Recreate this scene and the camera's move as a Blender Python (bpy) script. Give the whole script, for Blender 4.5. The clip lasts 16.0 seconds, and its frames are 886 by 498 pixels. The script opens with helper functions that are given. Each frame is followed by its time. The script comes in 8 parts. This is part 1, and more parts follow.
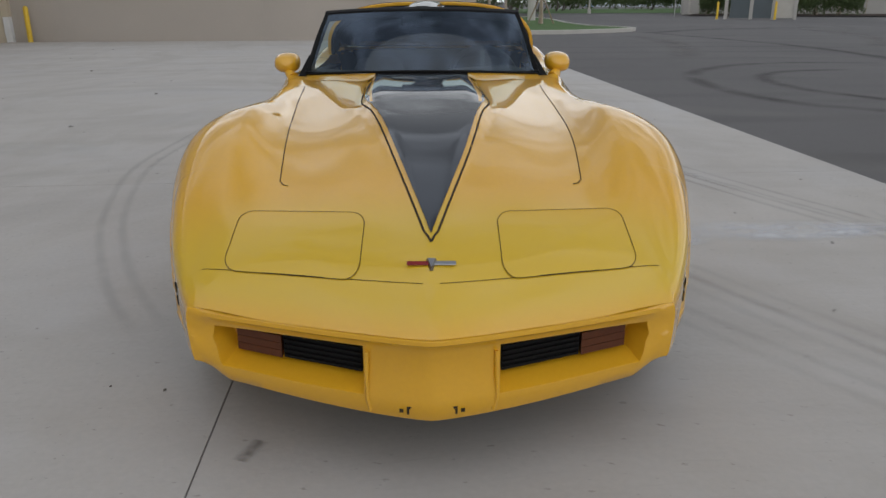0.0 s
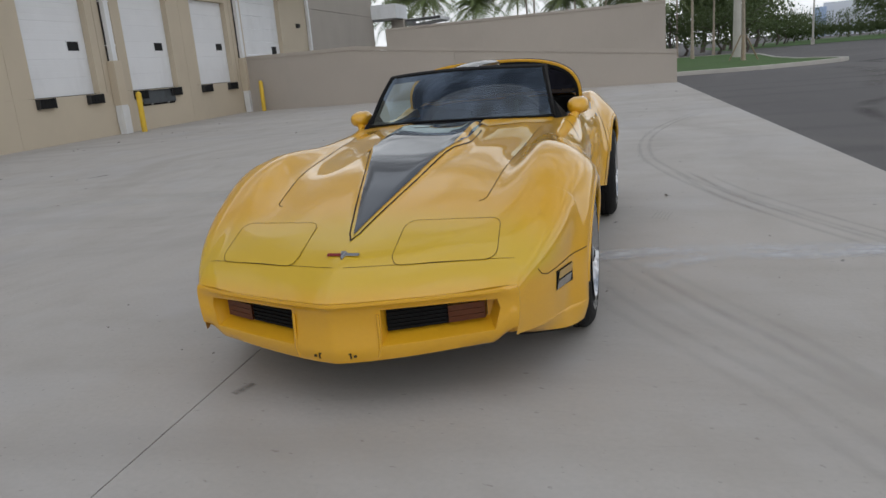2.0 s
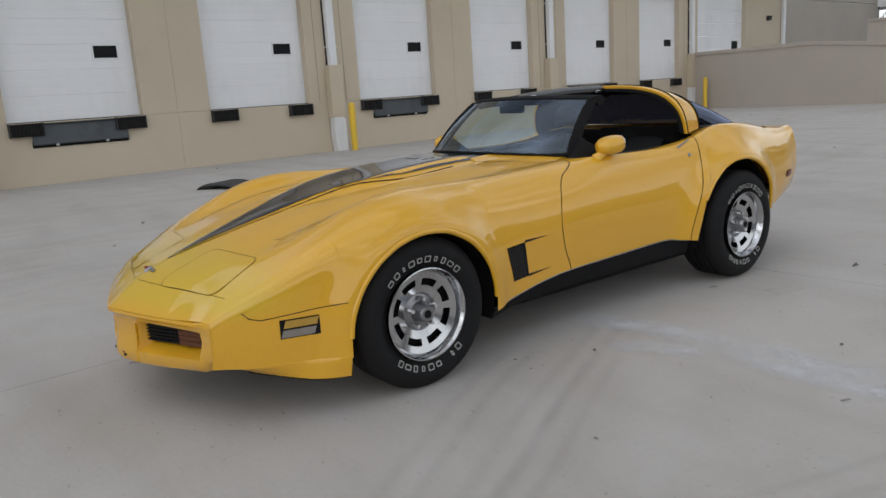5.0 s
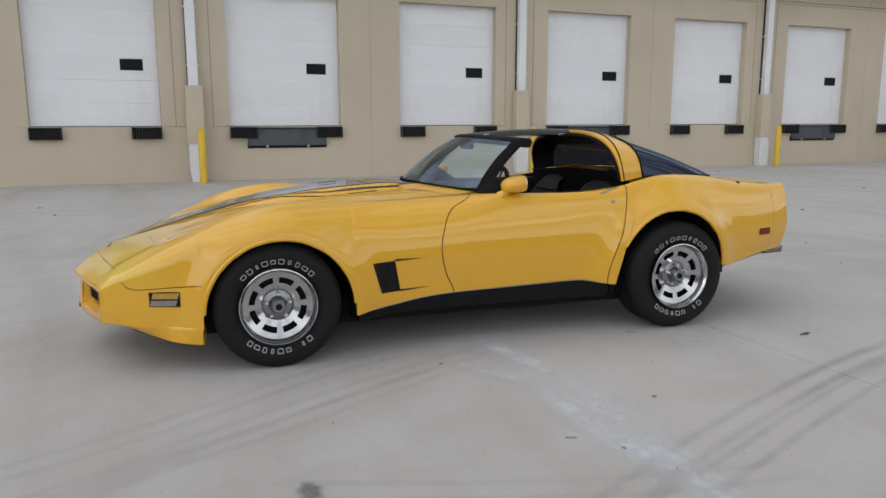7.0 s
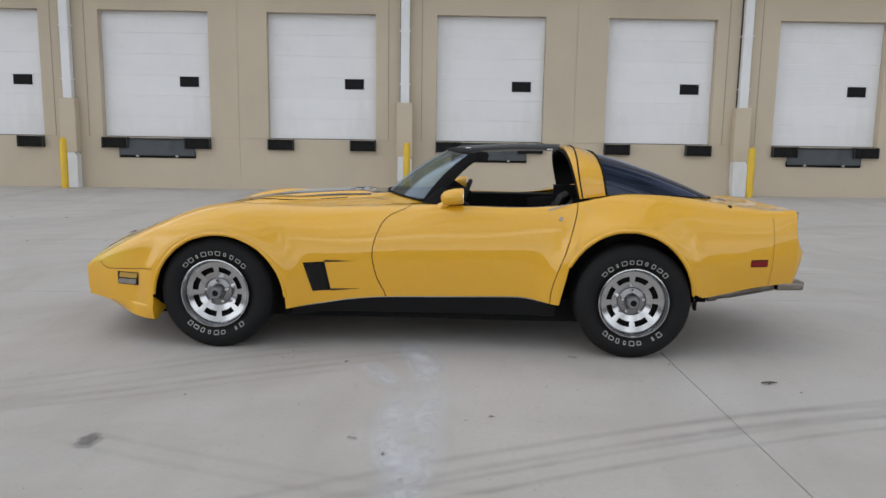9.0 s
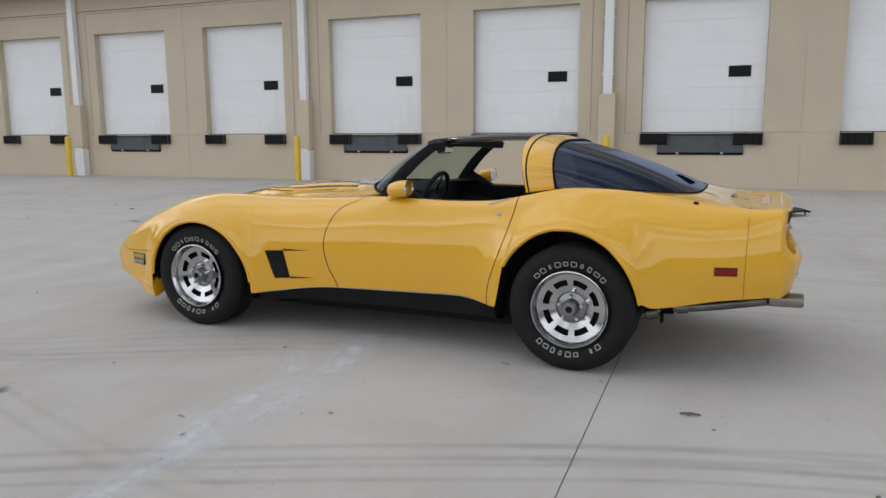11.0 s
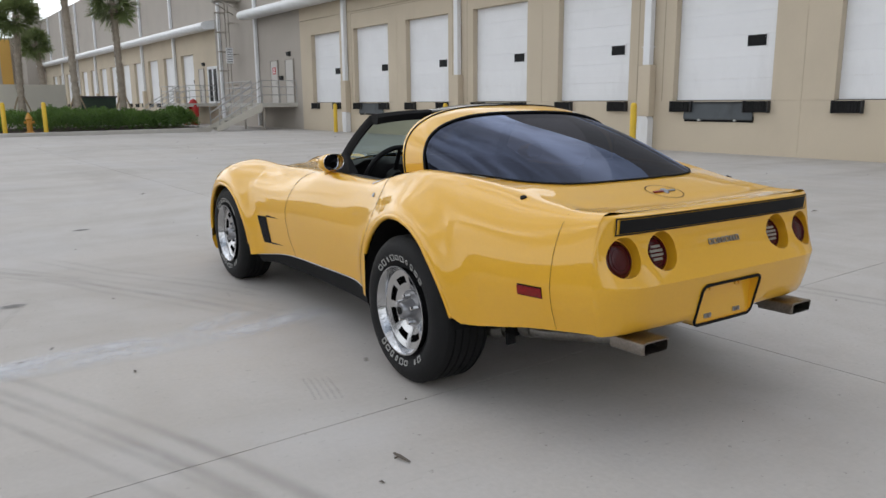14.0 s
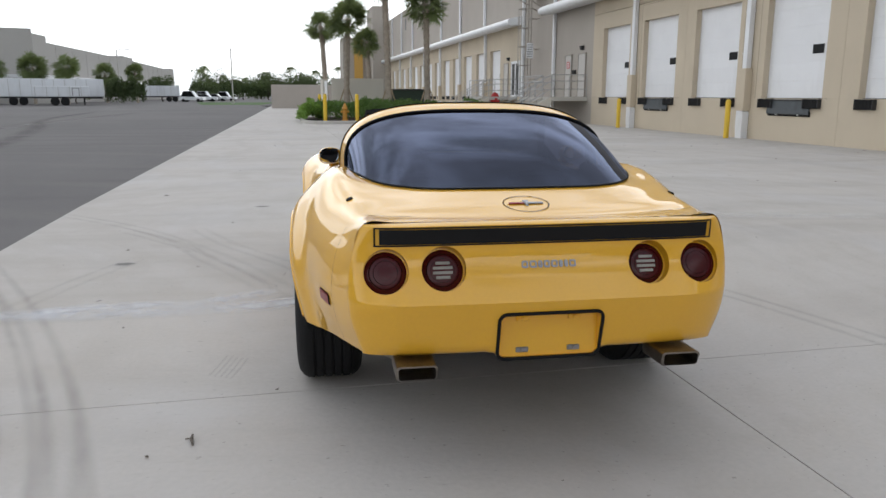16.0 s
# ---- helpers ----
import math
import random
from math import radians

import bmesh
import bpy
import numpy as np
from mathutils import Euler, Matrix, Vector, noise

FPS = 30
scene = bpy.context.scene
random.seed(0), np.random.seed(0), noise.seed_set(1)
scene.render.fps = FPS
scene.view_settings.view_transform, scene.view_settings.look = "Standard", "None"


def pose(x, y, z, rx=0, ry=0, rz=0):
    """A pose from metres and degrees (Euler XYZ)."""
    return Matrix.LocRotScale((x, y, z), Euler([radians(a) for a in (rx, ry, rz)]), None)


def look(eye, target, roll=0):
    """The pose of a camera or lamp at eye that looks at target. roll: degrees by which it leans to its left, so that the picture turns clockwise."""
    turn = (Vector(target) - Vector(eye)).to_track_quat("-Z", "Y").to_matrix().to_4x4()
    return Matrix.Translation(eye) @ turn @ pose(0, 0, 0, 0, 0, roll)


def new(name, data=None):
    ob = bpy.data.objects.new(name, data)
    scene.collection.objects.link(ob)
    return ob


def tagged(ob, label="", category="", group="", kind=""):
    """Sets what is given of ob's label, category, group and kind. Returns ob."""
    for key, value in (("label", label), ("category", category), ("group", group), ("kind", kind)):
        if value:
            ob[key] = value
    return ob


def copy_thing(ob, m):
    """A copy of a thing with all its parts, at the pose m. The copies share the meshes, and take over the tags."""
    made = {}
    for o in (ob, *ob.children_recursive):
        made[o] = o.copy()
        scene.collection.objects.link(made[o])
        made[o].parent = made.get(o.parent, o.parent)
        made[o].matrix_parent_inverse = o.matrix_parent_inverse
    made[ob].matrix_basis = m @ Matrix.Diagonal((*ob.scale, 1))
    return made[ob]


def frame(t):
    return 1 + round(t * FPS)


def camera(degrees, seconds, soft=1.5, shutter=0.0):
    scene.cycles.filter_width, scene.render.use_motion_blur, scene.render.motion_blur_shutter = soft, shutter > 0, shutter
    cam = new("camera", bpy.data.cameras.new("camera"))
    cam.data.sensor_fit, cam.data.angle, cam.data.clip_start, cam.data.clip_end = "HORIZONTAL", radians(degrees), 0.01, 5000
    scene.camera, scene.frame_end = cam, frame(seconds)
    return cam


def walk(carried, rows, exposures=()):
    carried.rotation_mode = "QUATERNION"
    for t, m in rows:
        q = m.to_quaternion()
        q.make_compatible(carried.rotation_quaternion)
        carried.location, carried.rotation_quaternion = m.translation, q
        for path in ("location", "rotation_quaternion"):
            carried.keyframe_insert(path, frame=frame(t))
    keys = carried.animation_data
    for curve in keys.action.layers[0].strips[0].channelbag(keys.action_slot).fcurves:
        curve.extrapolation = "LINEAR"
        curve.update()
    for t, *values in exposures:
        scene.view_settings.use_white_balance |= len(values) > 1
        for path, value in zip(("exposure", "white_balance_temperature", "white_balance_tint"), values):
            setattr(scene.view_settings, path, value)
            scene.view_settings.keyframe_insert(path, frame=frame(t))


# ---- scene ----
cam = camera(61.6, 16.0)
PATH = [
    (0, (0.006, -3.988, 1.243), (0.032, -2.09, 0.613), -0.2),
    (0.5, (0.052, -4.392, 1.281), (0.039, -2.451, 0.801), -1.1),
    (1, (0.309, -4.692, 1.28), (0.207, -2.758, 0.782), -2.6),
    (1.5, (0.688, -4.698, 1.265), (0.367, -2.785, 0.776), -4.3),
    (2, (1.123, -4.655, 1.26), (0.584, -2.791, 0.776), -4.8),
    (2.5, (1.563, -4.511, 1.269), (0.826, -2.714, 0.789), -4.6),
    (3, (1.979, -4.257, 1.279), (1.057, -2.547, 0.804), -4.2),
    (3.5, (2.411, -4.039, 1.303), (1.283, -2.447, 0.865), -4.3),
    (4, (2.755, -3.685, 1.292), (1.443, -2.236, 0.869), -3.8),
    (4.2, (2.841, -3.521, 1.276), (1.471, -2.128, 0.848), -4.0),
    (6.3, (4.392, -2.223, 1.302), (2.601, -1.408, 0.945), -1.3),
    (6.5, (4.475, -2.035, 1.308), (2.66, -1.273, 0.954), -1.0),
    (7, (4.764, -1.629, 1.302), (2.893, -1.006, 0.965), -0.1),
    (7.5, (4.957, -1.171, 1.284), (3.031, -0.745, 0.957), -0.3),
    (8, (5.085, -0.675, 1.29), (3.128, -0.421, 0.967), 0.2),
    (8.5, (5.19, -0.177, 1.309), (3.216, -0.094, 0.997), 0.6),
    (8.7, (5.201, 0.022, 1.29), (3.225, 0.038, 0.986), 0.7),
    (10.8, (4.655, 1.982, 1.265), (2.819, 1.252, 0.958), 0.1),
    (11, (4.609, 2.17, 1.268), (2.801, 1.376, 0.955), -0.3),
    (11.5, (4.287, 2.55, 1.262), (2.556, 1.605, 0.929), -0.6),
    (12, (3.998, 2.93, 1.262), (2.35, 1.851, 0.915), -1.2),
    (12.5, (3.655, 3.252, 1.246), (2.108, 2.036, 0.886), -1.4),
    (13, (3.314, 3.566, 1.264), (1.892, 2.211, 0.886), -1.0),
    (13.5, (2.95, 3.868, 1.275), (1.71, 2.346, 0.895), -0.6),
    (14, (2.496, 4.072, 1.276), (1.416, 2.435, 0.883), -0.5),
    (14.5, (2.099, 4.27, 1.266), (1.168, 2.545, 0.867), -0.4),
    (15, (1.666, 4.394, 1.257), (0.925, 2.58, 0.856), 0.0),
    (15.5, (1.2, 4.503, 1.256), (0.682, 2.614, 0.849), 0.4),
    (16, (0.737, 4.622, 1.282), (0.424, 2.689, 0.877), 0.1),
]
walk(cam, [(t, look(eye, target, roll)) for t, eye, target, roll in PATH], [(0.0, -0.6), (2.0, -0.6), (4.2, -0.56), (6.3, -0.28), (8.5, -0.22), (11.0, -0.21), (16.0, -0.1)])
SUN_TURN, SUN_UP, SKY, SUN = 172.0, 60.0, 0.117, 0.95
# ---- light ----
world = bpy.data.worlds.new("overcast_sky")
scene.world = world
world.use_nodes = True
wn, wl = world.node_tree.nodes, world.node_tree.links
wn.clear()
sky = wn.new("ShaderNodeTexSky")
sky.sky_type = "NISHITA"
sky.sun_disc = False
sky.sun_elevation = radians(SUN_UP)
sky.sun_rotation = radians(SUN_TURN)
sky.air_density, sky.dust_density, sky.ozone_density = 1.0, 3.0, 1.0
pale = wn.new("ShaderNodeHueSaturation")
pale.inputs["Saturation"].default_value = 0.22
pale.inputs["Value"].default_value = 1.0
wbg = wn.new("ShaderNodeBackground")
wbg.inputs["Strength"].default_value = SKY
wout = wn.new("ShaderNodeOutputWorld")
wl.new(sky.outputs[0], pale.inputs["Color"])
cloud = wn.new("ShaderNodeMix")
cloud.data_type = "RGBA"
cloud.inputs["Factor"].default_value = 0.72
cloud.inputs["B"].default_value = (6.5, 6.85, 7.35, 1)
wl.new(pale.outputs[0], cloud.inputs["A"])
# uneven cloud cover
wtc = wn.new("ShaderNodeTexCoord")
wmap = wn.new("ShaderNodeMapping")
wmap.inputs["Scale"].default_value = (1, 1, 2.6)
billow = wn.new("ShaderNodeTexNoise")
billow.inputs["Scale"].default_value, billow.inputs["Detail"].default_value = 2.6, 8.0
billow.inputs["Roughness"].default_value = 0.55
wl.new(wtc.outputs["Generated"], wmap.inputs["Vector"])
wl.new(wmap.outputs[0], billow.inputs["Vector"])
spread = wn.new("ShaderNodeMapRange")
spread.inputs["From Min"].default_value, spread.inputs["From Max"].default_value = 0.42, 0.62
spread.inputs["To Min"].default_value, spread.inputs["To Max"].default_value = 0.6, 1.95
wl.new(billow.outputs["Fac"], spread.inputs["Value"])
tilt = wn.new("ShaderNodeSeparateXYZ")
wl.new(wtc.outputs["Generated"], tilt.inputs[0])
# the clouds run together into a white band low down
merge_low = wn.new("ShaderNodeMapRange")
merge_low.inputs["From Min"].default_value, merge_low.inputs["From Max"].default_value = 0.08, 0.34
wl.new(tilt.outputs["Z"], merge_low.inputs["Value"])
broken = wn.new("ShaderNodeMix")
broken.data_type = "FLOAT"
broken.inputs["A"].default_value = 1.12
wl.new(merge_low.outputs[0], broken.inputs["Factor"])
wl.new(spread.outputs[0], broken.inputs["B"])
cover = wn.new("ShaderNodeVectorMath")
cover.operation = "SCALE"
wl.new(cloud.outputs["Result"], cover.inputs[0])
wl.new(broken.outputs["Result"], cover.inputs["Scale"])
# brighter towards the horizon
low = wn.new("ShaderNodeMapRange")
low.inputs["From Min"].default_value, low.inputs["From Max"].default_value = 0.0, 0.8
low.inputs["To Min"].default_value, low.inputs["To Max"].default_value = 2.15, 0.72
wl.new(tilt.outputs["Z"], low.inputs["Value"])
blue = wn.new("ShaderNodeMapRange")
blue.inputs["From Min"].default_value, blue.inputs["From Max"].default_value = 0.35, 0.95
wl.new(tilt.outputs["Z"], blue.inputs["Value"])
thin = wn.new("ShaderNodeMix")
thin.data_type = "RGBA"
thin.inputs["A"].default_value, thin.inputs["B"].default_value = (1.0, 0.99, 0.97, 1), (0.88, 0.97, 1.12, 1)
wl.new(blue.outputs[0], thin.inputs["Factor"])
veil = wn.new("ShaderNodeVectorMath")
veil.operation = "MULTIPLY"
wl.new(cover.outputs[0], veil.inputs[0])
wl.new(thin.outputs["Result"], veil.inputs[1])
haze = wn.new("ShaderNodeVectorMath")
haze.operation = "SCALE"
wl.new(veil.outputs[0], haze.inputs[0])
wl.new(low.outputs[0], haze.inputs["Scale"])
wl.new(haze.outputs[0], wbg.inputs["Color"])
wl.new(wbg.outputs[0], wout.inputs["Surface"])

sun_data = bpy.data.lights.new("sun", "SUN")
sun_data.energy, sun_data.angle, sun_data.color = SUN, radians(100), (1.0, 0.95, 0.89)
sun_ob = new("sun", sun_data)
# the sky's sun_rotation turns clockwise from +y
sd = Vector((math.sin(radians(SUN_TURN)) * math.cos(radians(SUN_UP)), math.cos(radians(SUN_TURN)) * math.cos(radians(SUN_UP)), math.sin(radians(SUN_UP))))
sun_ob.matrix_world = look(sd * 100, (0, 0, 0))


# ---- materials ----
def material(name, color, rough=0.6, metal=0.0, vary=0.12, scale=3.0, fine=60.0, bump=0.0, coat=0.0, rand=0.0, grime=None, spec=0.5):
    """Two scales of variation in colour, fine relief, and a random shift between alike pieces."""
    m = bpy.data.materials.new(name)
    m.use_nodes = True
    n, l = m.node_tree.nodes, m.node_tree.links
    b = n["Principled BSDF"]
    b.inputs["Roughness"].default_value = rough
    b.inputs["Metallic"].default_value = metal
    b.inputs["Specular IOR Level"].default_value = spec
    b.inputs["Coat Weight"].default_value = coat
    b.inputs["Coat Roughness"].default_value = 0.03
    b.inputs["Coat IOR"].default_value = 1.6
    tc = n.new("ShaderNodeTexCoord")
    big = n.new("ShaderNodeTexNoise")
    big.inputs["Scale"].default_value, big.inputs["Detail"].default_value = scale, 5.0
    small = n.new("ShaderNodeTexNoise")
    small.inputs["Scale"].default_value, small.inputs["Detail"].default_value = fine, 3.0
    l.new(tc.outputs["Object"], big.inputs["Vector"])
    l.new(tc.outputs["Object"], small.inputs["Vector"])
    add = n.new("ShaderNodeMath")
    add.operation = "ADD"
    l.new(big.outputs["Fac"], add.inputs[0])
    l.new(small.outputs["Fac"], add.inputs[1])
    ramp = n.new("ShaderNodeMapRange")
    ramp.inputs["From Min"].default_value, ramp.inputs["From Max"].default_value = 0.6, 1.4
    ramp.inputs["To Min"].default_value, ramp.inputs["To Max"].default_value = 1 - vary, 1 + vary
    l.new(add.outputs[0], ramp.inputs["Value"])
    last = ramp.outputs[0]
    if rand:
        info = n.new("ShaderNodeObjectInfo")
        isl = n.new("ShaderNodeNewGeometry")
        s = n.new("ShaderNodeMath")
        s.operation = "ADD"
        l.new(info.outputs["Random"], s.inputs[0])
        l.new(isl.outputs["Random Per Island"], s.inputs[1])
        r2 = n.new("ShaderNodeMapRange")
        r2.inputs["From Max"].default_value = 2.0
        r2.inputs["To Min"].default_value, r2.inputs["To Max"].default_value = 1 - rand, 1 + rand
        l.new(s.outputs[0], r2.inputs["Value"])
        mul = n.new("ShaderNodeMath")
        mul.operation = "MULTIPLY"
        l.new(last, mul.inputs[0])
        l.new(r2.outputs[0], mul.inputs[1])
        last = mul.outputs[0]
    vm = n.new("ShaderNodeVectorMath")
    vm.operation = "SCALE"
    vm.inputs[0].default_value = color
    l.new(last, vm.inputs["Scale"])
    out = vm.outputs[0]
    if grime:
        gcol, amount, gscale, stretch = grime
        mp = n.new("ShaderNodeMapping")
        mp.inputs["Scale"].default_value = stretch
        gn = n.new("ShaderNodeTexNoise")
        gn.inputs["Scale"].default_value, gn.inputs["Detail"].default_value = gscale, 6.0
        gn.inputs["Roughness"].default_value = 0.65
        l.new(tc.outputs["Object"], mp.inputs["Vector"])
        l.new(mp.outputs[0], gn.inputs["Vector"])
        gr = n.new("ShaderNodeMapRange")
        gr.inputs["From Min"].default_value, gr.inputs["From Max"].default_value = 0.5, 0.78
        gr.inputs["To Max"].default_value = amount
        l.new(gn.outputs["Fac"], gr.inputs["Value"])
        mx = n.new("ShaderNodeMix")
        mx.data_type = "RGBA"
        l.new(gr.outputs[0], mx.inputs["Factor"])
        l.new(out, mx.inputs["A"])
        mx.inputs["B"].default_value = (*gcol, 1)
        out = mx.outputs["Result"]
    l.new(out, b.inputs["Base Color"])
    if bump:
        bp = n.new("ShaderNodeBump")
        bp.inputs["Strength"].default_value, bp.inputs["Distance"].default_value = bump, 0.01
        l.new(small.outputs["Fac"], bp.inputs["Height"])
        l.new(bp.outputs[0], b.inputs["Normal"])
    return m


def glass(name, color, low=0.05, sheen=(0.75, 0.85, 1.0), rough=0.0):
    """A tinted pane: see-through colour with a mirror gloss that grows at a glance."""
    m = bpy.data.materials.new(name)
    m.use_nodes = True
    n, l = m.node_tree.nodes, m.node_tree.links
    n.remove(n["Principled BSDF"])
    through_ = n.new("ShaderNodeBsdfTransparent")
    through_.inputs["Color"].default_value = (*color, 1)
    gloss = n.new("ShaderNodeBsdfGlossy")
    gloss.inputs["Roughness"].default_value = rough
    gloss.inputs["Color"].default_value = (*sheen, 1)
    lw = n.new("ShaderNodeLayerWeight")
    lw.inputs["Blend"].default_value = 0.5
    p = n.new("ShaderNodeMath")
    p.operation = "POWER"
    p.inputs[1].default_value = 5.0
    l.new(lw.outputs["Facing"], p.inputs[0])
    r = n.new("ShaderNodeMapRange")
    r.inputs["To Min"].default_value, r.inputs["To Max"].default_value = low, 0.9
    l.new(p.outputs[0], r.inputs["Value"])
    mix = n.new("ShaderNodeMixShader")
    l.new(r.outputs[0], mix.inputs[0])
    l.new(through_.outputs[0], mix.inputs[1])
    l.new(gloss.outputs[0], mix.inputs[2])
    l.new(mix.outputs[0], n["Material Output"].inputs["Surface"])
    return m


# car
PAINT = material("yellow_paint", (0.74, 0.388, 0.015), 0.5, 0, 0.03, 2.0, 90, 0, coat=1.0, spec=0.25)


def lemon_nose(m, colour):
    """The nose moulding turns towards lemon, blending out over the lamp covers."""
    n, l = m.node_tree.nodes, m.node_tree.links
    b = n["Principled BSDF"]
    src = b.inputs["Base Color"].links[0].from_socket
    tc = n.new("ShaderNodeTexCoord")
    sep = n.new("ShaderNodeSeparateXYZ")
    l.new(tc.outputs["Object"], sep.inputs[0])
    fac = None
    for axis, lo, hi in (("Y", -1.72, -2.02), ("Z", .44, .52)):
        r = n.new("ShaderNodeMapRange")
        r.interpolation_type = "SMOOTHSTEP"
        r.inputs["From Min"].default_value, r.inputs["From Max"].default_value = lo, hi
        l.new(sep.outputs[axis], r.inputs["Value"])
        if fac is None:
            fac = r.outputs[0]
        else:
            k = n.new("ShaderNodeMath")
            k.operation = "MULTIPLY"
            l.new(fac, k.inputs[0])
            l.new(r.outputs[0], k.inputs[1])
            fac = k.outputs[0]
    mx = n.new("ShaderNodeMix")
    mx.data_type = "RGBA"
    l.new(fac, mx.inputs["Factor"])
    l.new(src, mx.inputs["A"])
    mx.inputs["B"].default_value = (*colour, 1)
    l.new(mx.outputs["Result"], b.inputs["Base Color"])
    return m


BODY_PAINT = lemon_nose(material("yellow_body_paint", (0.74, 0.388, 0.015), 0.5, 0, 0.03, 2.0, 90, 0, coat=1.0, spec=0.25), (0.67, 0.43, 0.018))
CAR_BLACK = material("gloss_black", (0.006, 0.006, 0.007), 0.4, 0, 0.1, 4, 80, coat=0.6, spec=0.2)
DECAL = material("black_decal", (0.007, 0.0075, 0.010), 0.4, 0, 0.15, 4, 120, coat=1.0, spec=0.15)
STRIPE = material("stripe_black", (0.008, 0.008, 0.009), 0.6, 0, 0.15, 4, 120, spec=0.2)
MATT = material("matt_black", (0.008, 0.008, 0.0085), 0.8, 0, 0.2, 6, 90, 0.02, spec=0.2)
GAP = material("panel_gap", (0.035, 0.022, 0.008), 0.9, 0, 0.1)
RUBBER = material("tyre_rubber", (0.0085, 0.0085, 0.009), 0.72, 0, 0.25, 8, 160, 0.3, spec=0.25)
LETTER = material("white_lettering", (0.36, 0.355, 0.34), 0.7, 0, 0.2, 20, 200)
ALLOY = material("polished_alloy", (0.52, 0.525, 0.535), 0.13, 1.0, 0.06, 8, 120)
DULL_ALLOY = material("cast_alloy", (0.30, 0.30, 0.31), 0.32, 1.0, 0.12, 12, 160)
CHROME = material("chrome", (0.8, 0.8, 0.8), 0.08, 1.0, 0.04, 6, 90)
PIPE = material("grey_exhaust_pipe", (0.20, 0.19, 0.175), 0.4, 1.0, 0.35, 14, 90, 0.1, grime=((0.10, 0.07, 0.05), 0.6, 8.0, (1, 1, 1)))
EXHAUST = material("tarnished_steel", (0.27, 0.24, 0.21), 0.38, 1.0, 0.3, 9, 90, grime=((0.08, 0.055, 0.04), 0.6, 9.0, (1, 1, 1)))
LEATHER = material("black_vinyl", (0.008, 0.008, 0.009), 0.6, 0, 0.2, 9, 90, 0.03, spec=0.2)
CARPET = material("black_carpet", (0.006, 0.006, 0.006), 0.95, 0, 0.3, 9, 120, 0.05, spec=0.1)
AMBER = material("amber_lens", (0.42, 0.25, 0.03), 0.2, 0, 0.1, 30, 200, coat=0.8)
AMBER_DARK = material("dark_amber_lens", (0.10, 0.028, 0.008), 0.35, 0, 0.2, 30, 200, coat=0.15, spec=0.3)
CLEAR_LENS = material("clear_lens", (0.22, 0.2, 0.17), 0.2, 0, 0.15, 40, 200, coat=0.8)
RED_LENS = material("red_lens", (0.055, 0.004, 0.006), 0.25, 0, 0.2, 30, 200, coat=0.1, spec=0.25)
RED_MARKER = material("red_marker_lens", (0.22, 0.010, 0.011), 0.3, 0, 0.3, 60, 200, coat=0.15, spec=0.25)
SCREEN = glass("tinted_windscreen", (0.55, 0.66, 0.63), 0.12, (0.72, 0.84, 1.0))
REAR_GLASS = glass("dark_tinted_glass", (0.035, 0.038, 0.06), 0.07, (0.52, 0.60, 0.84))
MIRROR = material("mirror_glass", (0.8, 0.8, 0.82), 0.02, 1.0, 0.02)
# place
CONCRETE = None
WALL = material("beige_stucco", (0.55, 0.472, 0.358), 0.88, 0, 0.07, 0.6, 45, 0.25, grime=((0.41, 0.35, 0.265), 0.5, 0.5, (1, 0.6, 0.35)))
WALL_GREY = material("grey_stucco", (0.41, 0.37, 0.322), 0.88, 0, 0.06, 0.6, 45, 0.25, grime=((0.31, 0.28, 0.245), 0.4, 0.5, (1, 0.6, 0.35)))
PALE_STUCCO = material("pale_stucco", (0.56, 0.53, 0.46), 0.9, 0, 0.06, 0.5, 45, 0.3, grime=((0.43, 0.41, 0.36), 0.5, 0.4, (0.6, 1, 0.35)))
DOOR_GREY = material("grey_painted_door", (0.50, 0.475, 0.44), 0.5, 0, 0.06, 1.5, 60, 0.05)
RAMP = material("taupe_stucco", (0.44, 0.395, 0.345), 0.9, 0, 0.06, 0.5, 45, 0.3, grime=((0.34, 0.305, 0.265), 0.5, 0.4, (0.6, 1, 0.35)))
JOINT = material("joint_filler", (0.36, 0.305, 0.23), 0.9, 0, 0.1)
DOOR_WHITE = material("white_door_panel", (0.77, 0.775, 0.785), 0.5, 0, 0.04, 1.5, 70, 0.05, rand=0.03, grime=((0.55, 0.55, 0.55), 0.4, 1.2, (1, 1, 0.4)))
WHITE = material("white_metal", (0.75, 0.76, 0.77), 0.4, 0, 0.05, 2, 60, 0.05, grime=((0.5, 0.49, 0.46), 0.4, 2.0, (1, 1, 0.3)))
WINDOW = material("dark_window", (0.008, 0.008, 0.009), 0.3, 0, 0.1, spec=0.12)
BUMPER = material("black_bumper_rubber", (0.012, 0.012, 0.012), 0.8, 0, 0.3, 8, 120, 0.3, spec=0.2)
LEVELER = material("grey_steel_plate", (0.07, 0.08, 0.088), 0.55, 0.2, 0.2, 3, 80, 0.1, grime=((0.03, 0.03, 0.03), 0.6, 3.0, (1, 1, 0.5)))
YELLOW = material("yellow_post_paint", (0.72, 0.47, 0.03), 0.5, 0, 0.1, 4, 80, 0.1, grime=((0.35, 0.25, 0.08), 0.6, 5.0, (1, 1, 0.4)))
GALV = material("galvanised_steel", (0.42, 0.42, 0.41), 0.45, 0.7, 0.15, 4, 60, 0.1)
STEEL_GREY = material("painted_steel", (0.34, 0.31, 0.27), 0.5, 0.1, 0.1, 4, 60)
KERB = material("kerb_concrete", (0.46, 0.44, 0.40), 0.9, 0, 0.12, 2, 60, 0.3)
GRASS = material("lawn", (0.055, 0.115, 0.022), 0.95, 0, 0.3, 0.8, 30, 0.8)
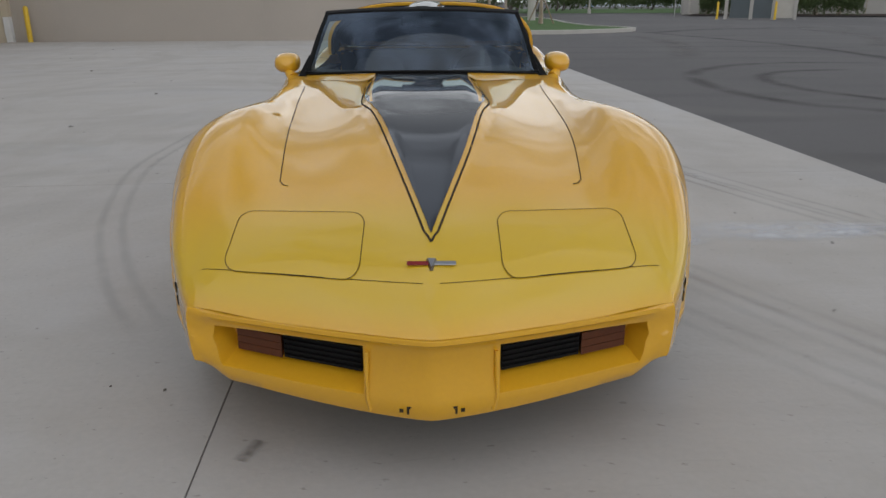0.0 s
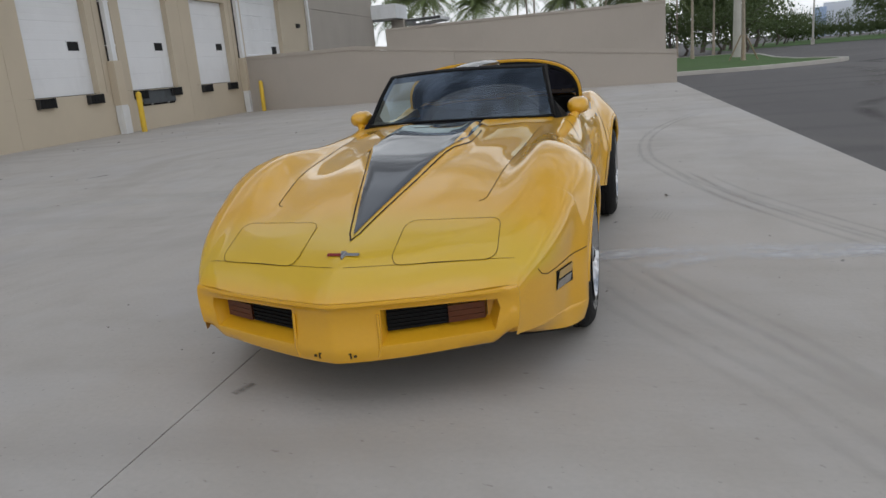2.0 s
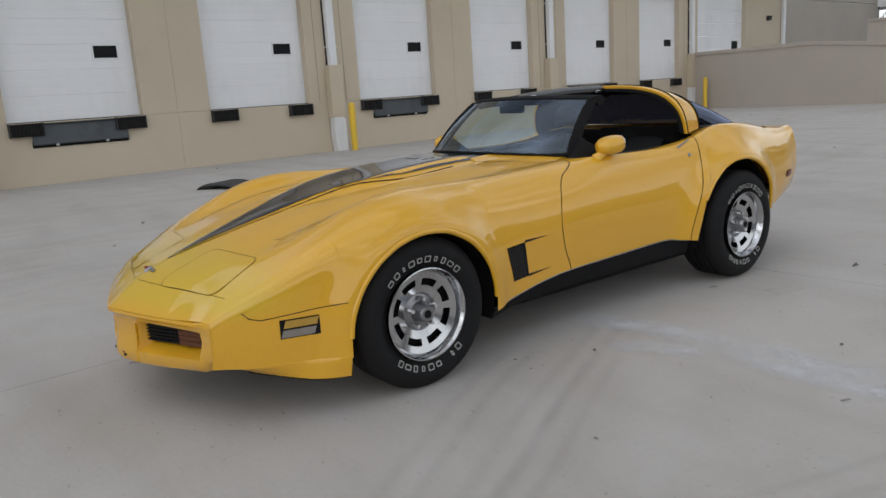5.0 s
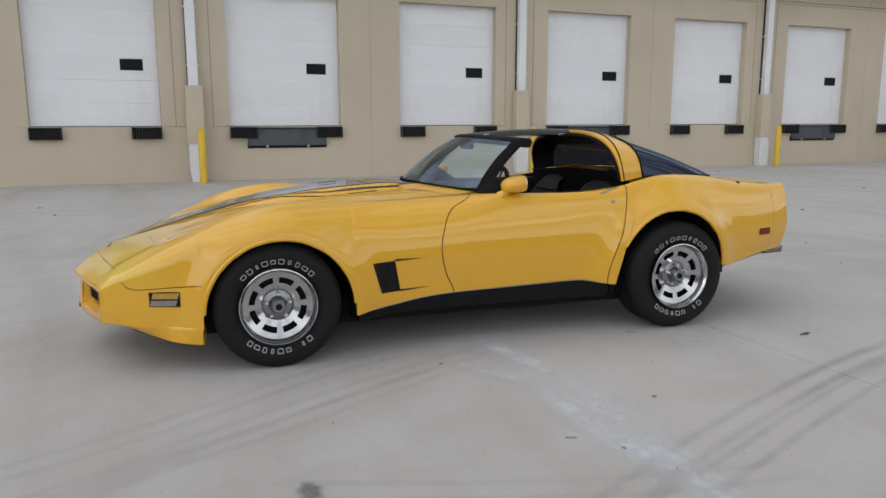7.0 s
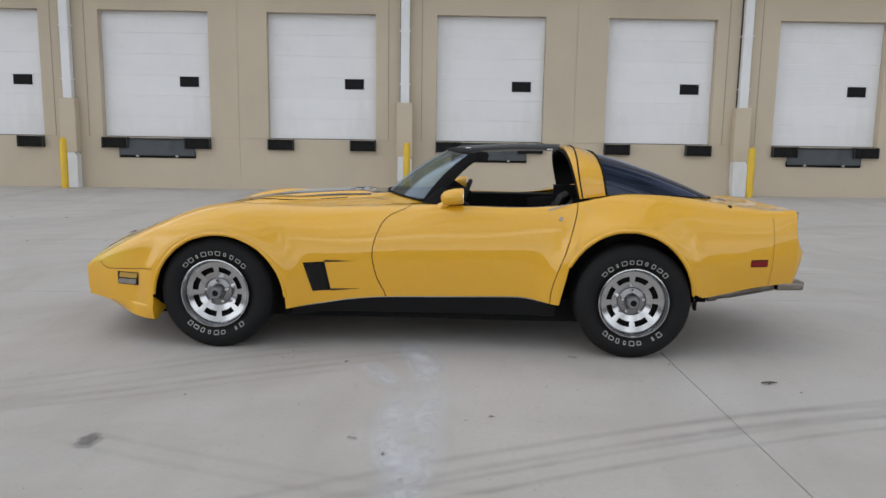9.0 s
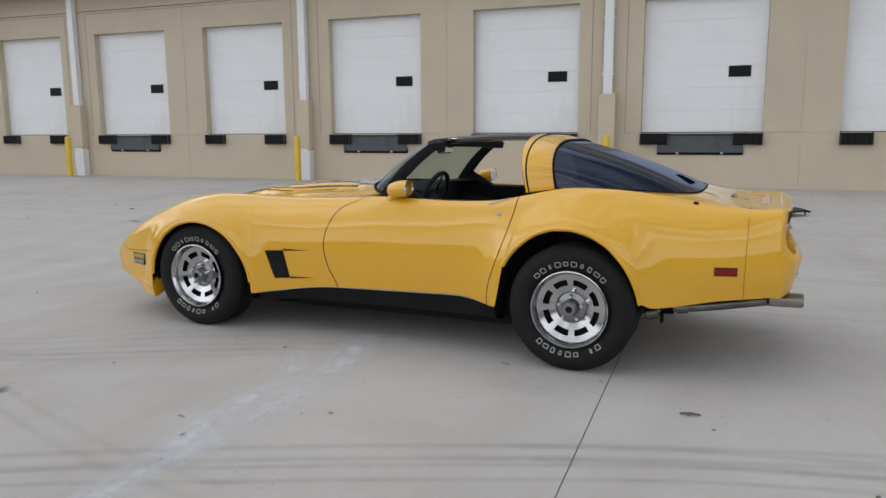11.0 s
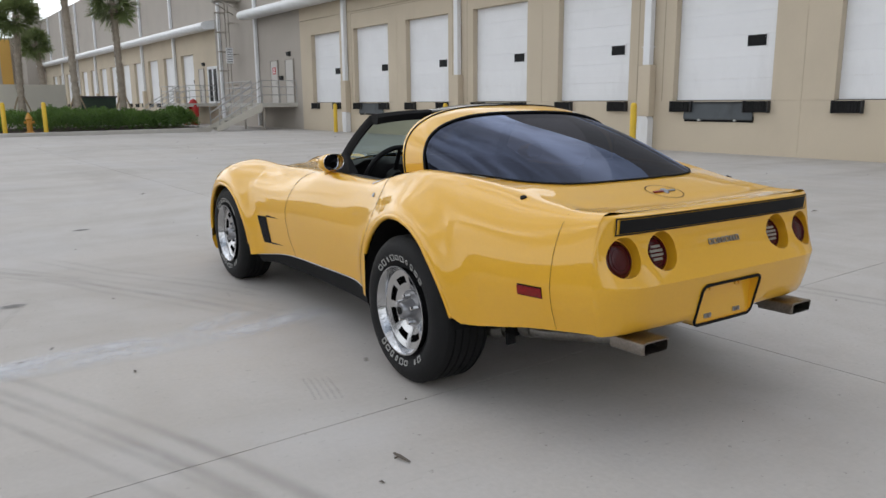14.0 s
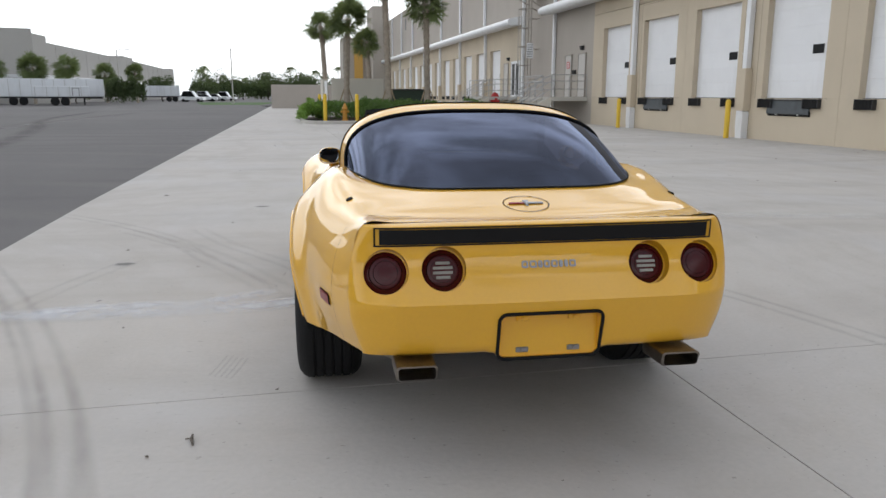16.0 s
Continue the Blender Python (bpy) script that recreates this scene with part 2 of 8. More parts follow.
MULCH = material("mulch", (0.06, 0.042, 0.03), 0.95, 0, 0.35, 3, 60, 0.8)
LEAF = material("shrub_leaf", (0.065, 0.125, 0.022), 0.55, 0, 0.2, 2, 30, rand=0.45)
BRIGHT_LEAF = material("grassy_shrub_leaf", (0.105, 0.19, 0.03), 0.55, 0, 0.2, 2, 30, rand=0.4)
FROND = material("palm_frond", (0.15, 0.195, 0.075), 0.6, 0, 0.2, 2, 30, rand=0.4)
TREE_LEAF = material("tree_leaf", (0.065, 0.095, 0.036), 0.65, 0, 0.2, 1, 20, rand=0.45)


def let_light_through(m, colour, share):
    """Thin leaves: part of the light passes to the other side."""
    n, l = m.node_tree.nodes, m.node_tree.links
    tr = n.new("ShaderNodeBsdfTranslucent")
    tr.inputs["Color"].default_value = (*colour, 1)
    mx = n.new("ShaderNodeMixShader")
    mx.inputs["Fac"].default_value = share
    l.new(n["Principled BSDF"].outputs[0], mx.inputs[1])
    l.new(tr.outputs[0], mx.inputs[2])
    l.new(mx.outputs[0], n["Material Output"].inputs["Surface"])


let_light_through(FROND, (0.24, 0.29, 0.10), 0.25)
let_light_through(TREE_LEAF, (0.15, 0.2, 0.06), 0.25)
let_light_through(LEAF, (0.16, 0.28, 0.05), 0.25)
let_light_through(BRIGHT_LEAF, (0.25, 0.4, 0.07), 0.3)
BARK = material("palm_bark", (0.37, 0.315, 0.255), 0.95, 0, 0.35, 5, 40, 0.9)
FAR_BARK = material("tree_bark", (0.1, 0.085, 0.07), 0.95, 0, 0.3, 5, 40, 0.6)
FAR_WALL = material("far_building_wall", (0.40, 0.385, 0.36), 0.9, 0, 0.06, 0.1, 8)
FAR_WHITE = material("far_white_wall", (0.62, 0.66, 0.72), 0.8, 0, 0.06, 0.1, 8)
FAR_BLUE = material("far_blue_wall", (0.35, 0.45, 0.62), 0.8, 0, 0.06, 0.1, 8)
ORANGE = material("orange_cladding", (0.62, 0.36, 0.08), 0.6, 0, 0.06, 0.3, 8)
TRAILER = material("white_trailer", (0.62, 0.64, 0.66), 0.5, 0, 0.06, 0.5, 20, grime=((0.4, 0.4, 0.4), 0.5, 0.8, (1, 1, 0.3)))
DARK = material("dark_plastic", (0.02, 0.02, 0.021), 0.6, 0, 0.2, 3, 60)
RED = material("red_paint", (0.45, 0.02, 0.018), 0.4, 0, 0.08, 3, 60)
HYDRANT = material("hydrant_paint", (0.5, 0.24, 0.03), 0.5, 0, 0.15, 5, 80)
SLATE = material("gate_panel", (0.09, 0.11, 0.12), 0.6, 0, 0.12, 2, 40)
CAR_SILVER = material("silver_car_paint", (0.45, 0.46, 0.48), 0.35, 0.3, 0.05, 1, 20, coat=0.5)
TIMBER = material("brace_timber", (0.3, 0.23, 0.15), 0.85, 0, 0.2, 4, 60, 0.2)
STOOL = material("floor_mat_rubber", (0.03, 0.032, 0.034), 0.6, 0, 0.25, 6, 90, 0.4)


def concrete_material():
    """Broom-finished concrete: blotches, fine grain, dark tyre sweeps and pale dried streaks."""
    m = material("concrete_paving", (0.452, 0.425, 0.392), 0.86, 0, 0.07, 0.35, 40, 0.12, grime=((0.34, 0.312, 0.28), 0.7, 0.22, (0.35, 1.0, 1)), rand=0.02)
    n, l = m.node_tree.nodes, m.node_tree.links
    b = n["Principled BSDF"]
    src = b.inputs["Base Color"].links[0].from_socket
    tc = n.new("ShaderNodeTexCoord")
    wobble = n.new("ShaderNodeTexNoise")
    wobble.inputs["Scale"].default_value = 0.12
    l.new(tc.outputs["Object"], wobble.inputs["Vector"])

    def streak(scale, lo, hi, amount, colour, seed):
        nonlocal src
        mp = n.new("ShaderNodeMapping")
        mp.inputs["Scale"].default_value = scale
        mp.inputs["Location"].default_value = (seed, seed * 1.7, 0)
        mp.inputs["Rotation"].default_value = (0, 0, seed * 0.9)
        mixv = n.new("ShaderNodeVectorMath")
        mixv.operation = "MULTIPLY_ADD"
        l.new(wobble.outputs["Color"], mixv.inputs[0])
        mixv.inputs[1].default_value = (5, 5, 0)
        l.new(tc.outputs["Object"], mixv.inputs[2])
        l.new(mixv.outputs[0], mp.inputs["Vector"])
        t = n.new("ShaderNodeTexNoise")
        t.inputs["Scale"].default_value, t.inputs["Detail"].default_value = 1.0, 6.0
        l.new(mp.outputs[0], t.inputs["Vector"])
        r = n.new("ShaderNodeMapRange")
        r.inputs["From Min"].default_value, r.inputs["From Max"].default_value = lo, hi
        r.inputs["To Max"].default_value = amount
        l.new(t.outputs["Fac"], r.inputs["Value"])
        mx = n.new("ShaderNodeMix")
        mx.data_type = "RGBA"
        l.new(r.outputs[0], mx.inputs["Factor"])
        l.new(src, mx.inputs["A"])
        mx.inputs["B"].default_value = (*colour, 1)
        src = mx.outputs["Result"]

    streak((0.16, 1.3, 1), 0.50, 0.70, 0.38, (0.31, 0.28, 0.248), 0.35)
    streak((0.12, 0.9, 1), 0.55, 0.75, 0.45, (0.53, 0.515, 0.495), 1.9)
    streak((1.1, 0.2, 1), 0.52, 0.70, 0.34, (0.33, 0.298, 0.262), 3.3)
    streak((1.7, 0.06, 1), 0.55, 0.7, 0.25, (0.34, 0.315, 0.29), 0.9)
    # hand-sized mottling, cooler damp films and warm dust, then fine dark pits
    streak((2.6, 1.9, 1), 0.48, 0.72, 0.30, (0.52, 0.505, 0.49), 5.1)
    streak((3.4, 2.4, 1), 0.50, 0.74, 0.30, (0.36, 0.325, 0.285), 7.7)
    streak((0.7, 0.5, 1), 0.50, 0.66, 0.22, (0.46, 0.46, 0.475), 11.3)
    streak((38, 34, 1), 0.66, 0.74, 0.55, (0.20, 0.18, 0.16), 2.3)
    streak((9, 60, 1), 0.60, 0.74, 0.22, (0.34, 0.315, 0.285), 4.4)
    l.new(src, b.inputs["Base Color"])
    return m


def asphalt_material():
    """Weathered asphalt with broad arcs left by turning lorries."""
    m = material("asphalt_yard", (0.116, 0.11, 0.107), 0.92, 0, 0.2, 0.15, 60, 0.5, grime=((0.075, 0.072, 0.07), 0.5, 0.16, (1.0, 0.35, 1)))
    n, l = m.node_tree.nodes, m.node_tree.links
    b = n["Principled BSDF"]
    src = b.inputs["Base Color"].links[0].from_socket
    tc = n.new("ShaderNodeTexCoord")
    for loc, scale, colour in (((-24, -38, 0), 0.55, (0.05, 0.047, 0.044)), ((-31, -22, 0), 0.4, (0.165, 0.155, 0.142)), ((-20, 70, 0), 0.45, (0.052, 0.05, 0.047))):
        mp = n.new("ShaderNodeMapping")
        mp.inputs["Location"].default_value = loc
        w = n.new("ShaderNodeTexWave")
        w.wave_type, w.rings_direction = "RINGS", "Z"
        w.inputs["Scale"].default_value, w.inputs["Distortion"].default_value = scale * 0.3, 3.0
        w.inputs["Detail"].default_value, w.inputs["Detail Scale"].default_value = 3.0, 0.3
        patch = n.new("ShaderNodeTexNoise")
        patch.inputs["Scale"].default_value, patch.inputs["Detail"].default_value = 0.09, 4.0
        l.new(tc.outputs["Object"], mp.inputs["Vector"])
        l.new(mp.outputs[0], w.inputs["Vector"])
        l.new(mp.outputs[0], patch.inputs["Vector"])
        r = n.new("ShaderNodeMapRange")
        r.inputs["From Min"].default_value, r.inputs["From Max"].default_value = 0.8, 1.0
        l.new(w.outputs["Fac"], r.inputs["Value"])
        r2 = n.new("ShaderNodeMapRange")
        r2.inputs["From Min"].default_value, r2.inputs["From Max"].default_value = 0.45, 0.65
        r2.inputs["To Max"].default_value = 0.4
        l.new(patch.outputs["Fac"], r2.inputs["Value"])
        k = n.new("ShaderNodeMath")
        k.operation = "MULTIPLY"
        l.new(r.outputs[0], k.inputs[0])
        l.new(r2.outputs[0], k.inputs[1])
        mx = n.new("ShaderNodeMix")
        mx.data_type = "RGBA"
        l.new(k.outputs[0], mx.inputs["Factor"])
        l.new(src, mx.inputs["A"])
        mx.inputs["B"].default_value = (*colour, 1)
        src = mx.outputs["Result"]
    l.new(src, b.inputs["Base Color"])
    return m


CONCRETE = concrete_material()
ASPHALT = asphalt_material()
SPOT = material("oil_spot", (0.17, 0.16, 0.15), 0.8, 0, 0.3, 10, 60)


# ---- mesh helpers ----
def quads(bm, rows, closed=False):
    """A sheet of quads through rows of points. Returns the rows of vertices."""
    vs = [[bm.verts.new(p) for p in r] for r in rows]
    for a, b in zip(vs, vs[1:]):
        k = len(a)
        for i in range(k if closed else k - 1):
            j = (i + 1) % k
            bm.faces.new((a[i], a[j], b[j], b[i]))
    return vs


def box(bm, x0, x1, y0, y1, z0, z1):
    v = [bm.verts.new((x, y, z)) for z in (z0, z1) for y in (y0, y1) for x in (x0, x1)]
    for f in ((0, 2, 3, 1), (4, 5, 7, 6), (0, 1, 5, 4), (2, 6, 7, 3), (0, 4, 6, 2), (1, 3, 7, 5)):
        bm.faces.new([v[i] for i in f])
    return v


def cbox(bm, x0, x1, y0, y1, z0, z1, b=0.01):
    """A box with chamfered edges."""
    pts = []
    for sx, x in ((1, x0), (-1, x1)):
        for sy, y in ((1, y0), (-1, y1)):
            for sz, z in ((1, z0), (-1, z1)):
                pts += [(x, y + sy * b, z + sz * b), (x + sx * b, y, z + sz * b), (x + sx * b, y + sy * b, z)]
    hull(bm, pts)


def hull(bm, pts):
    t = bmesh.new()
    for p in pts:
        t.verts.new(p)
    bmesh.ops.convex_hull(t, input=t.verts)
    bmesh.ops.dissolve_limit(t, angle_limit=0.01, verts=t.verts, edges=t.edges)
    merge(bm, t)


def merge(bm, t, m=None):
    if m is not None:
        t.transform(m)
    idx = {v: bm.verts.new(v.co) for v in t.verts}
    for f in t.faces:
        nf = bm.faces.new([idx[v] for v in f.verts])
        nf.smooth = f.smooth
    t.free()


def cyl(bm, p0, p1, r0, r1=None, n=12, caps=True):
    r1 = r0 if r1 is None else r1
    p0, p1 = Vector(p0), Vector(p1)
    q = (p1 - p0).to_track_quat("Z", "Y")
    rows = []
    for p, r in ((p0, r0), (p1, r1)):
        rows.append([p + q @ Vector((r * math.cos(2 * math.pi * i / n), r * math.sin(2 * math.pi * i / n), 0)) for i in range(n)])
    a, b = quads(bm, rows, True)
    if caps:
        bm.faces.new(a[::-1])
        bm.faces.new(b)


def tube(bm, pts, r, n=6, closed=False):
    """A round bar bent along points; r is one radius or one for each point."""
    pts = [Vector(p) for p in pts]
    rows = []
    up = None
    for i, p in enumerate(pts):
        a = pts[i - 1] if i else (pts[-1] if closed else p)
        b = pts[i + 1] if i + 1 < len(pts) else (pts[0] if closed else p)
        d = (b - a).normalized()
        if up is None:
            up = Vector((0, 0, 1)) if abs(d.z) < 0.9 else Vector((1, 0, 0))
        s = d.cross(up).normalized()
        up = s.cross(d).normalized()
        rr = r[i] if isinstance(r, (list, tuple)) else r
        rows.append([p + s * rr * math.cos(2 * math.pi * k / n) + up * rr * math.sin(2 * math.pi * k / n) for k in range(n)])
    if closed:
        rows.append(rows[0])
    vs = quads(bm, rows, True)
    if not closed:
        bm.faces.new(vs[0][::-1])
        bm.faces.new(vs[-1])


def revolve(bm, profile, n=32, axis="x", c=(0, 0, 0)):
    """profile: (along, radius) pairs turned round an axis through c."""
    rows = []
    for i in range(n):
        a = 2 * math.pi * i / n
        if axis == "x":
            rows.append([(c[0] + p, c[1] + r * math.cos(a), c[2] + r * math.sin(a)) for p, r in profile])
        else:
            rows.append([(c[0] + r * math.cos(a), c[1] + r * math.sin(a), c[2] + p) for p, r in profile])
    rows.append(rows[0])
    quads(bm, rows)
    bmesh.ops.remove_doubles(bm, verts=bm.verts, dist=1e-5)


def finish(name, bm, mat_, parent=None, label="", smooth=None, m=None):
    bmesh.ops.recalc_face_normals(bm, faces=bm.faces)
    me = bpy.data.meshes.new(name)
    bm.to_mesh(me)
    bm.free()
    me.materials.append(mat_)
    if smooth is not None:
        me.shade_smooth()
        me.set_sharp_from_angle(angle=radians(smooth))
    ob = new(name, me)
    if parent is not None:
        ob.parent = parent
    if m is not None:
        ob.matrix_local = m
    if label:
        tagged(ob, label)
    return ob


def part(name, bm, mat_, parent, label="", smooth=None):
    return finish(name, bm, mat_, parent, label, smooth)


def thing(name, label, category, m=None, group="", kind=""):
    ob = new(name)
    if m is not None:
        ob.matrix_world = m
    return tagged(ob, label, category, group, kind)


def solid(name, bm, mat_, label, category="", kind="", group="", smooth=None, m=None):
    ob = finish(name, bm, mat_, None, "", smooth, m)
    return tagged(ob, label, category, group, kind)


# ---- the place: a yard in front of a row of loading docks ----
# v runs out from the dock wall, u along it
YARD = pose(-14.267, 0, 0, 0, 0, 3.197)
DOOR_U = [-28.38, -24.40, -20.375, -16.22, -12.10, -7.88, -3.68, 0.59, 4.907, 9.232, 13.519, 17.93, 22.25]
PIER_U = [-26.39, -18.33, -10.01, -1.57, 6.99, 15.65, 24.37]
DOCK, HEAD, FACE = 1.21, 4.33, 0.2


def fall(v):
    """The paving falls a little towards the docks."""
    return -0.09 * min(1, max(0, (11 - v) / 10.8))


def edge(u):
    return 17.55 + min(0, u + 5) * 0.0195


bm = bmesh.new()
us, vs_ = (-4000, -92, -91.8, 24.5, 24.7, 4000), (-4000, -1.2, -1, 15.2, 17.2, 4000)
quads(bm, [[(v, u, -0.35 if (-92 < u < 24.6 and -1.1 < v < 17) else -0.015) for v in vs_] for u in us])
solid("ground", bm, ASPHALT, "dark weathered asphalt yard with tyre sweeps, level with the concrete", kind="structure", m=YARD)

# four poured concrete slabs with sawn joints
JV, JU, G = 13.46, 0.625, 0.003
paving = tagged(new("pavement"), "pale grey broom-finished concrete paving with joints and tyre marks", kind="structure")
paving.matrix_world = YARD
for v0, v1 in ((0.16, JV - G), (JV + G, None)):
    for u0, u1 in ((-91.7, JU - G), (JU + G, 24.75)):
        bm = bmesh.new()
        n = max(2, int((u1 - u0) / 3))
        rows = []
        for i in range(n + 1):
            u = u0 + (u1 - u0) * i / n
            w1 = edge(u) if v1 is None else v1
            ww = [v0 + (w1 - v0) * j / 8 for j in range(9)]
            rows.append([(v0, u, -0.3)] + [(v, u, fall(v)) for v in ww] + [(w1, u, -0.3)])
        quads(bm, rows)
        for r in (rows[0], rows[-1]):
            bm.faces.new([bm.verts.new(p) for p in r])
        part("slab", bm, CONCRETE, paving)


# ---- dock wall ----
def wall_piece(bm, u0, u1, z0, z1, v0=-0.3, v1=FACE, mat_=WALL):
    if isinstance(bm, bpy.types.Object):
        b = bmesh.new()
        box(b, v0, v1, u0, u1, z0, z1)
        part("wall_panel", b, mat_, bm)
    else:
        box(bm, v0, v1, u0, u1, z0, z1)


bm = tagged(new("wall_docks"), "beige stucco dock wall with panel joints and recessed door bays", kind="structure")
bm.matrix_world = YARD
J = 0.006
TOP = 11.0
lefts = [-30.9] + [u + 1.37 for u in DOOR_U]
rights = [u - 1.37 for u in DOOR_U] + [24.97]
cuts = [(a + b) / 2 for a, b in zip(DOOR_U, DOOR_U[1:])] + [24.37]
for a, b in zip(lefts, rights):
    mids = [c for c in cuts if a + 0.1 < c < b - 0.1]
    xs = [a] + [x for c in mids for x in (c - J, c + J)] + [b]
    for i in range(0, len(xs), 2):
        wall_piece(bm, xs[i], xs[i + 1], DOCK, HEAD)
ends = [-30.9] + [x for c in cuts for x in (c - J, c + J)] + [24.97]
for i in range(0, len(ends), 2):
    wall_piece(bm, ends[i], ends[i + 1], -0.3, DOCK - J)
    wall_piece(bm, ends[i], ends[i + 1], HEAD, 5.02)
    wall_piece(bm, ends[i], ends[i + 1], 5.04, TOP)
wall_piece(bm, -30.9, 24.97, -0.3, TOP, -0.45, 0.0 - 0.2)
for c in cuts:
    for z0, z1 in ((-0.3, DOCK - J), (DOCK, 5.02), (5.04, TOP)):
        wall_piece(bm, c - J, c + J, z0, z1, -0.19, FACE - 0.008)
wall_piece(bm, 24.97, 29.0, -0.3, DOCK)
wall_piece(bm, 24.97, 29.0, 5.6, TOP)
wall_piece(bm, 29.0, 32.6, -0.3, TOP)

bm = bmesh.new()
for p, q in zip(PIER_U, PIER_U[1:]):
    a, b = p + 0.42, q - 0.42
    for u in (a, b):
        box(bm, FACE, FACE + 0.004, u - 0.012, u + 0.012, DOCK, 4.95)
    box(bm, FACE, FACE + 0.004, a, b, 4.94, 4.965)
solid("trim", bm, JOINT, "thin dark reveal lines round each pair of dock bays", kind="structure", m=YARD)

# grey ends of the block and the next block
bm = bmesh.new()
wall_piece(bm, -42.2, -30.9, -0.3, TOP, -0.3, FACE - 0.004)
solid("wall_grey_south", bm, WALL_GREY, "grey-brown stucco wall with two steel doors above a landing", kind="structure", m=YARD)
bm = bmesh.new()
wall_piece(bm, 32.6, 44.3, -0.3, 4.55, -0.3, FACE + 0.003)
wall_piece(bm, 32.6, 44.3, 4.57, 8.5, -0.3, FACE + 0.003)
wall_piece(bm, 44.3, 52.0, -0.3, 8.5, -6, -5.5)
box(bm, 1.0, 1.9, 45.9, 46.8, -0.3, 4.4)
solid("wall_grey_north", bm, WALL_GREY, "grey-brown stucco end wall of the warehouse", kind="structure", m=YARD)
bm = bmesh.new()
box(bm, -6, 1.9, 44.0, 47.0, 4.4, 5.3)
solid("canopy_entry", bm, WHITE, "pale flat entry canopy slab", kind="structure", m=YARD)
bm = bmesh.new()
rows = [[(1.9, u, 3.95), (1.9, u, 4.35), (4.4, u, 4.42), (4.4, u, 4.2)] for u in (46.2, 49.5)]
quads(bm, rows, True)
solid("canopy_porch", bm, WHITE, "pale projecting porch roof with a dark underside", kind="structure", m=YARD)

SOUTH_DOORS = [-47.75 - 3.9 * i for i in range(13)]
bm = tagged(new("wall_next_block"), "beige stucco wall of the next warehouse block", kind="structure")
bm.matrix_world = YARD
xs = [-42.2 - 0.0] + [x for u in SOUTH_DOORS for x in (u + 1.25, u - 1.25)] + [-100.0]
for i in range(0, len(xs), 2):
    wall_piece(bm, xs[i + 1], xs[i], DOCK, HEAD)
wall_piece(bm, -100, -42.2, -0.3, DOCK)
wall_piece(bm, -100, -42.2, HEAD, 5.8)
wall_piece(bm, -100, -42.2, 5.81, TOP, mat_=WALL_GREY)
wall_piece(bm, -100, -42.2, DOCK, HEAD, -0.45, -0.2)
bm = bmesh.new()
box(bm, 0.2, 2.2, -106, -100, -0.3, 13.0)
solid("wall_tower", bm, WALL_GREY, "tall grey-beige corner tower of the far block", kind="structure", m=YARD)


def canopy(u0, u1, z, name, label, soft_end=False):
    """A white rounded eave that juts from the wall."""
    bm = bmesh.new()
    prof = [(FACE, z - 0.12), (0.85, z - 0.2)]
    for i in range(9):
        a = -math.pi / 2 + math.pi * i / 8
        prof.append((0.95 + 0.2 * math.cos(a), z + 0.02 + 0.22 * math.sin(a)))
    prof += [(FACE, z + 0.4)]
    rows = [[(p, u0 + (u1 - u0) * i / 8, q) for p, q in prof] for i in range(9)]
    if soft_end:
        # the far tip tapers to a rounded nose
        for d, f in ((0.1, 0.93), (0.17, 0.7), (0.2, 0.3)):
            rows.insert(0, [(FACE + (p - FACE) * (0.9 + 0.1 * f), u0 - d, z + (q - z) * f) for p, q in prof])
    vv = quads(bm, rows)
    bm.faces.new(vv[0])
    bm.faces.new(vv[-1])
    solid(name, bm, WHITE, label, kind="structure", smooth=50, m=YARD)


canopy(-36.3, 32.0, 5.75, "eave_docks", "white rounded metal eave along the dock wall", True)
canopy(-100, -41.9, 5.7, "eave_next_block", "white rounded metal eave along the next block")


# ---- dock equipment ----
def dock_door():
    d = thing("dock_door", "white sectional loading dock door with a small dark window", "dock door", group="loading dock doors")
    seg = 6
    h = (HEAD - DOCK) / seg
    for i in range(seg):
        bm = bmesh.new()
        z0, z1 = DOCK + h * i + 0.001, DOCK + h * (i + 1) - 0.001
        rows = []
        prof = [(-0.05, z0), (-0.004, z0), (0, z0 + 0.008)]
        for q in (0.33, 0.67):
            zz = z0 + (z1 - z0) * q
            prof += [(0.0, zz - 0.02), (-0.0015, zz), (0.0, zz + 0.02)]
        prof += [(0, z1 - 0.008), (-0.004, z1), (-0.05, z1)]
        quads(bm, [[(p, u, z) for p, z in prof] for u in (-1.365, 1.365)])
        part("panel", bm, DOOR_WHITE, d)
    bm = bmesh.new()
    for a, b, c, e in ((0.53, 0.56, 2.45, 2.77), (1.05, 1.08, 2.45, 2.77), (0.56, 1.05, 2.45, 2.48), (0.56, 1.05, 2.74, 2.77)):
        box(bm, 0.0, 0.014, a, b, c, e)
    w = part("window_frame", bm, WHITE, d)
    bm = bmesh.new()
    box(bm, -0.004, 0.006, 0.56, 1.05, 2.48, 2.74)
    part("window_pane", bm, WINDOW, d)
    bm = bmesh.new()
    box(bm, 0.0, 0.06, -1.37, 1.37, DOCK - 0.012, DOCK + 0.012)
    part("threshold", bm, DARK, d)
    return d


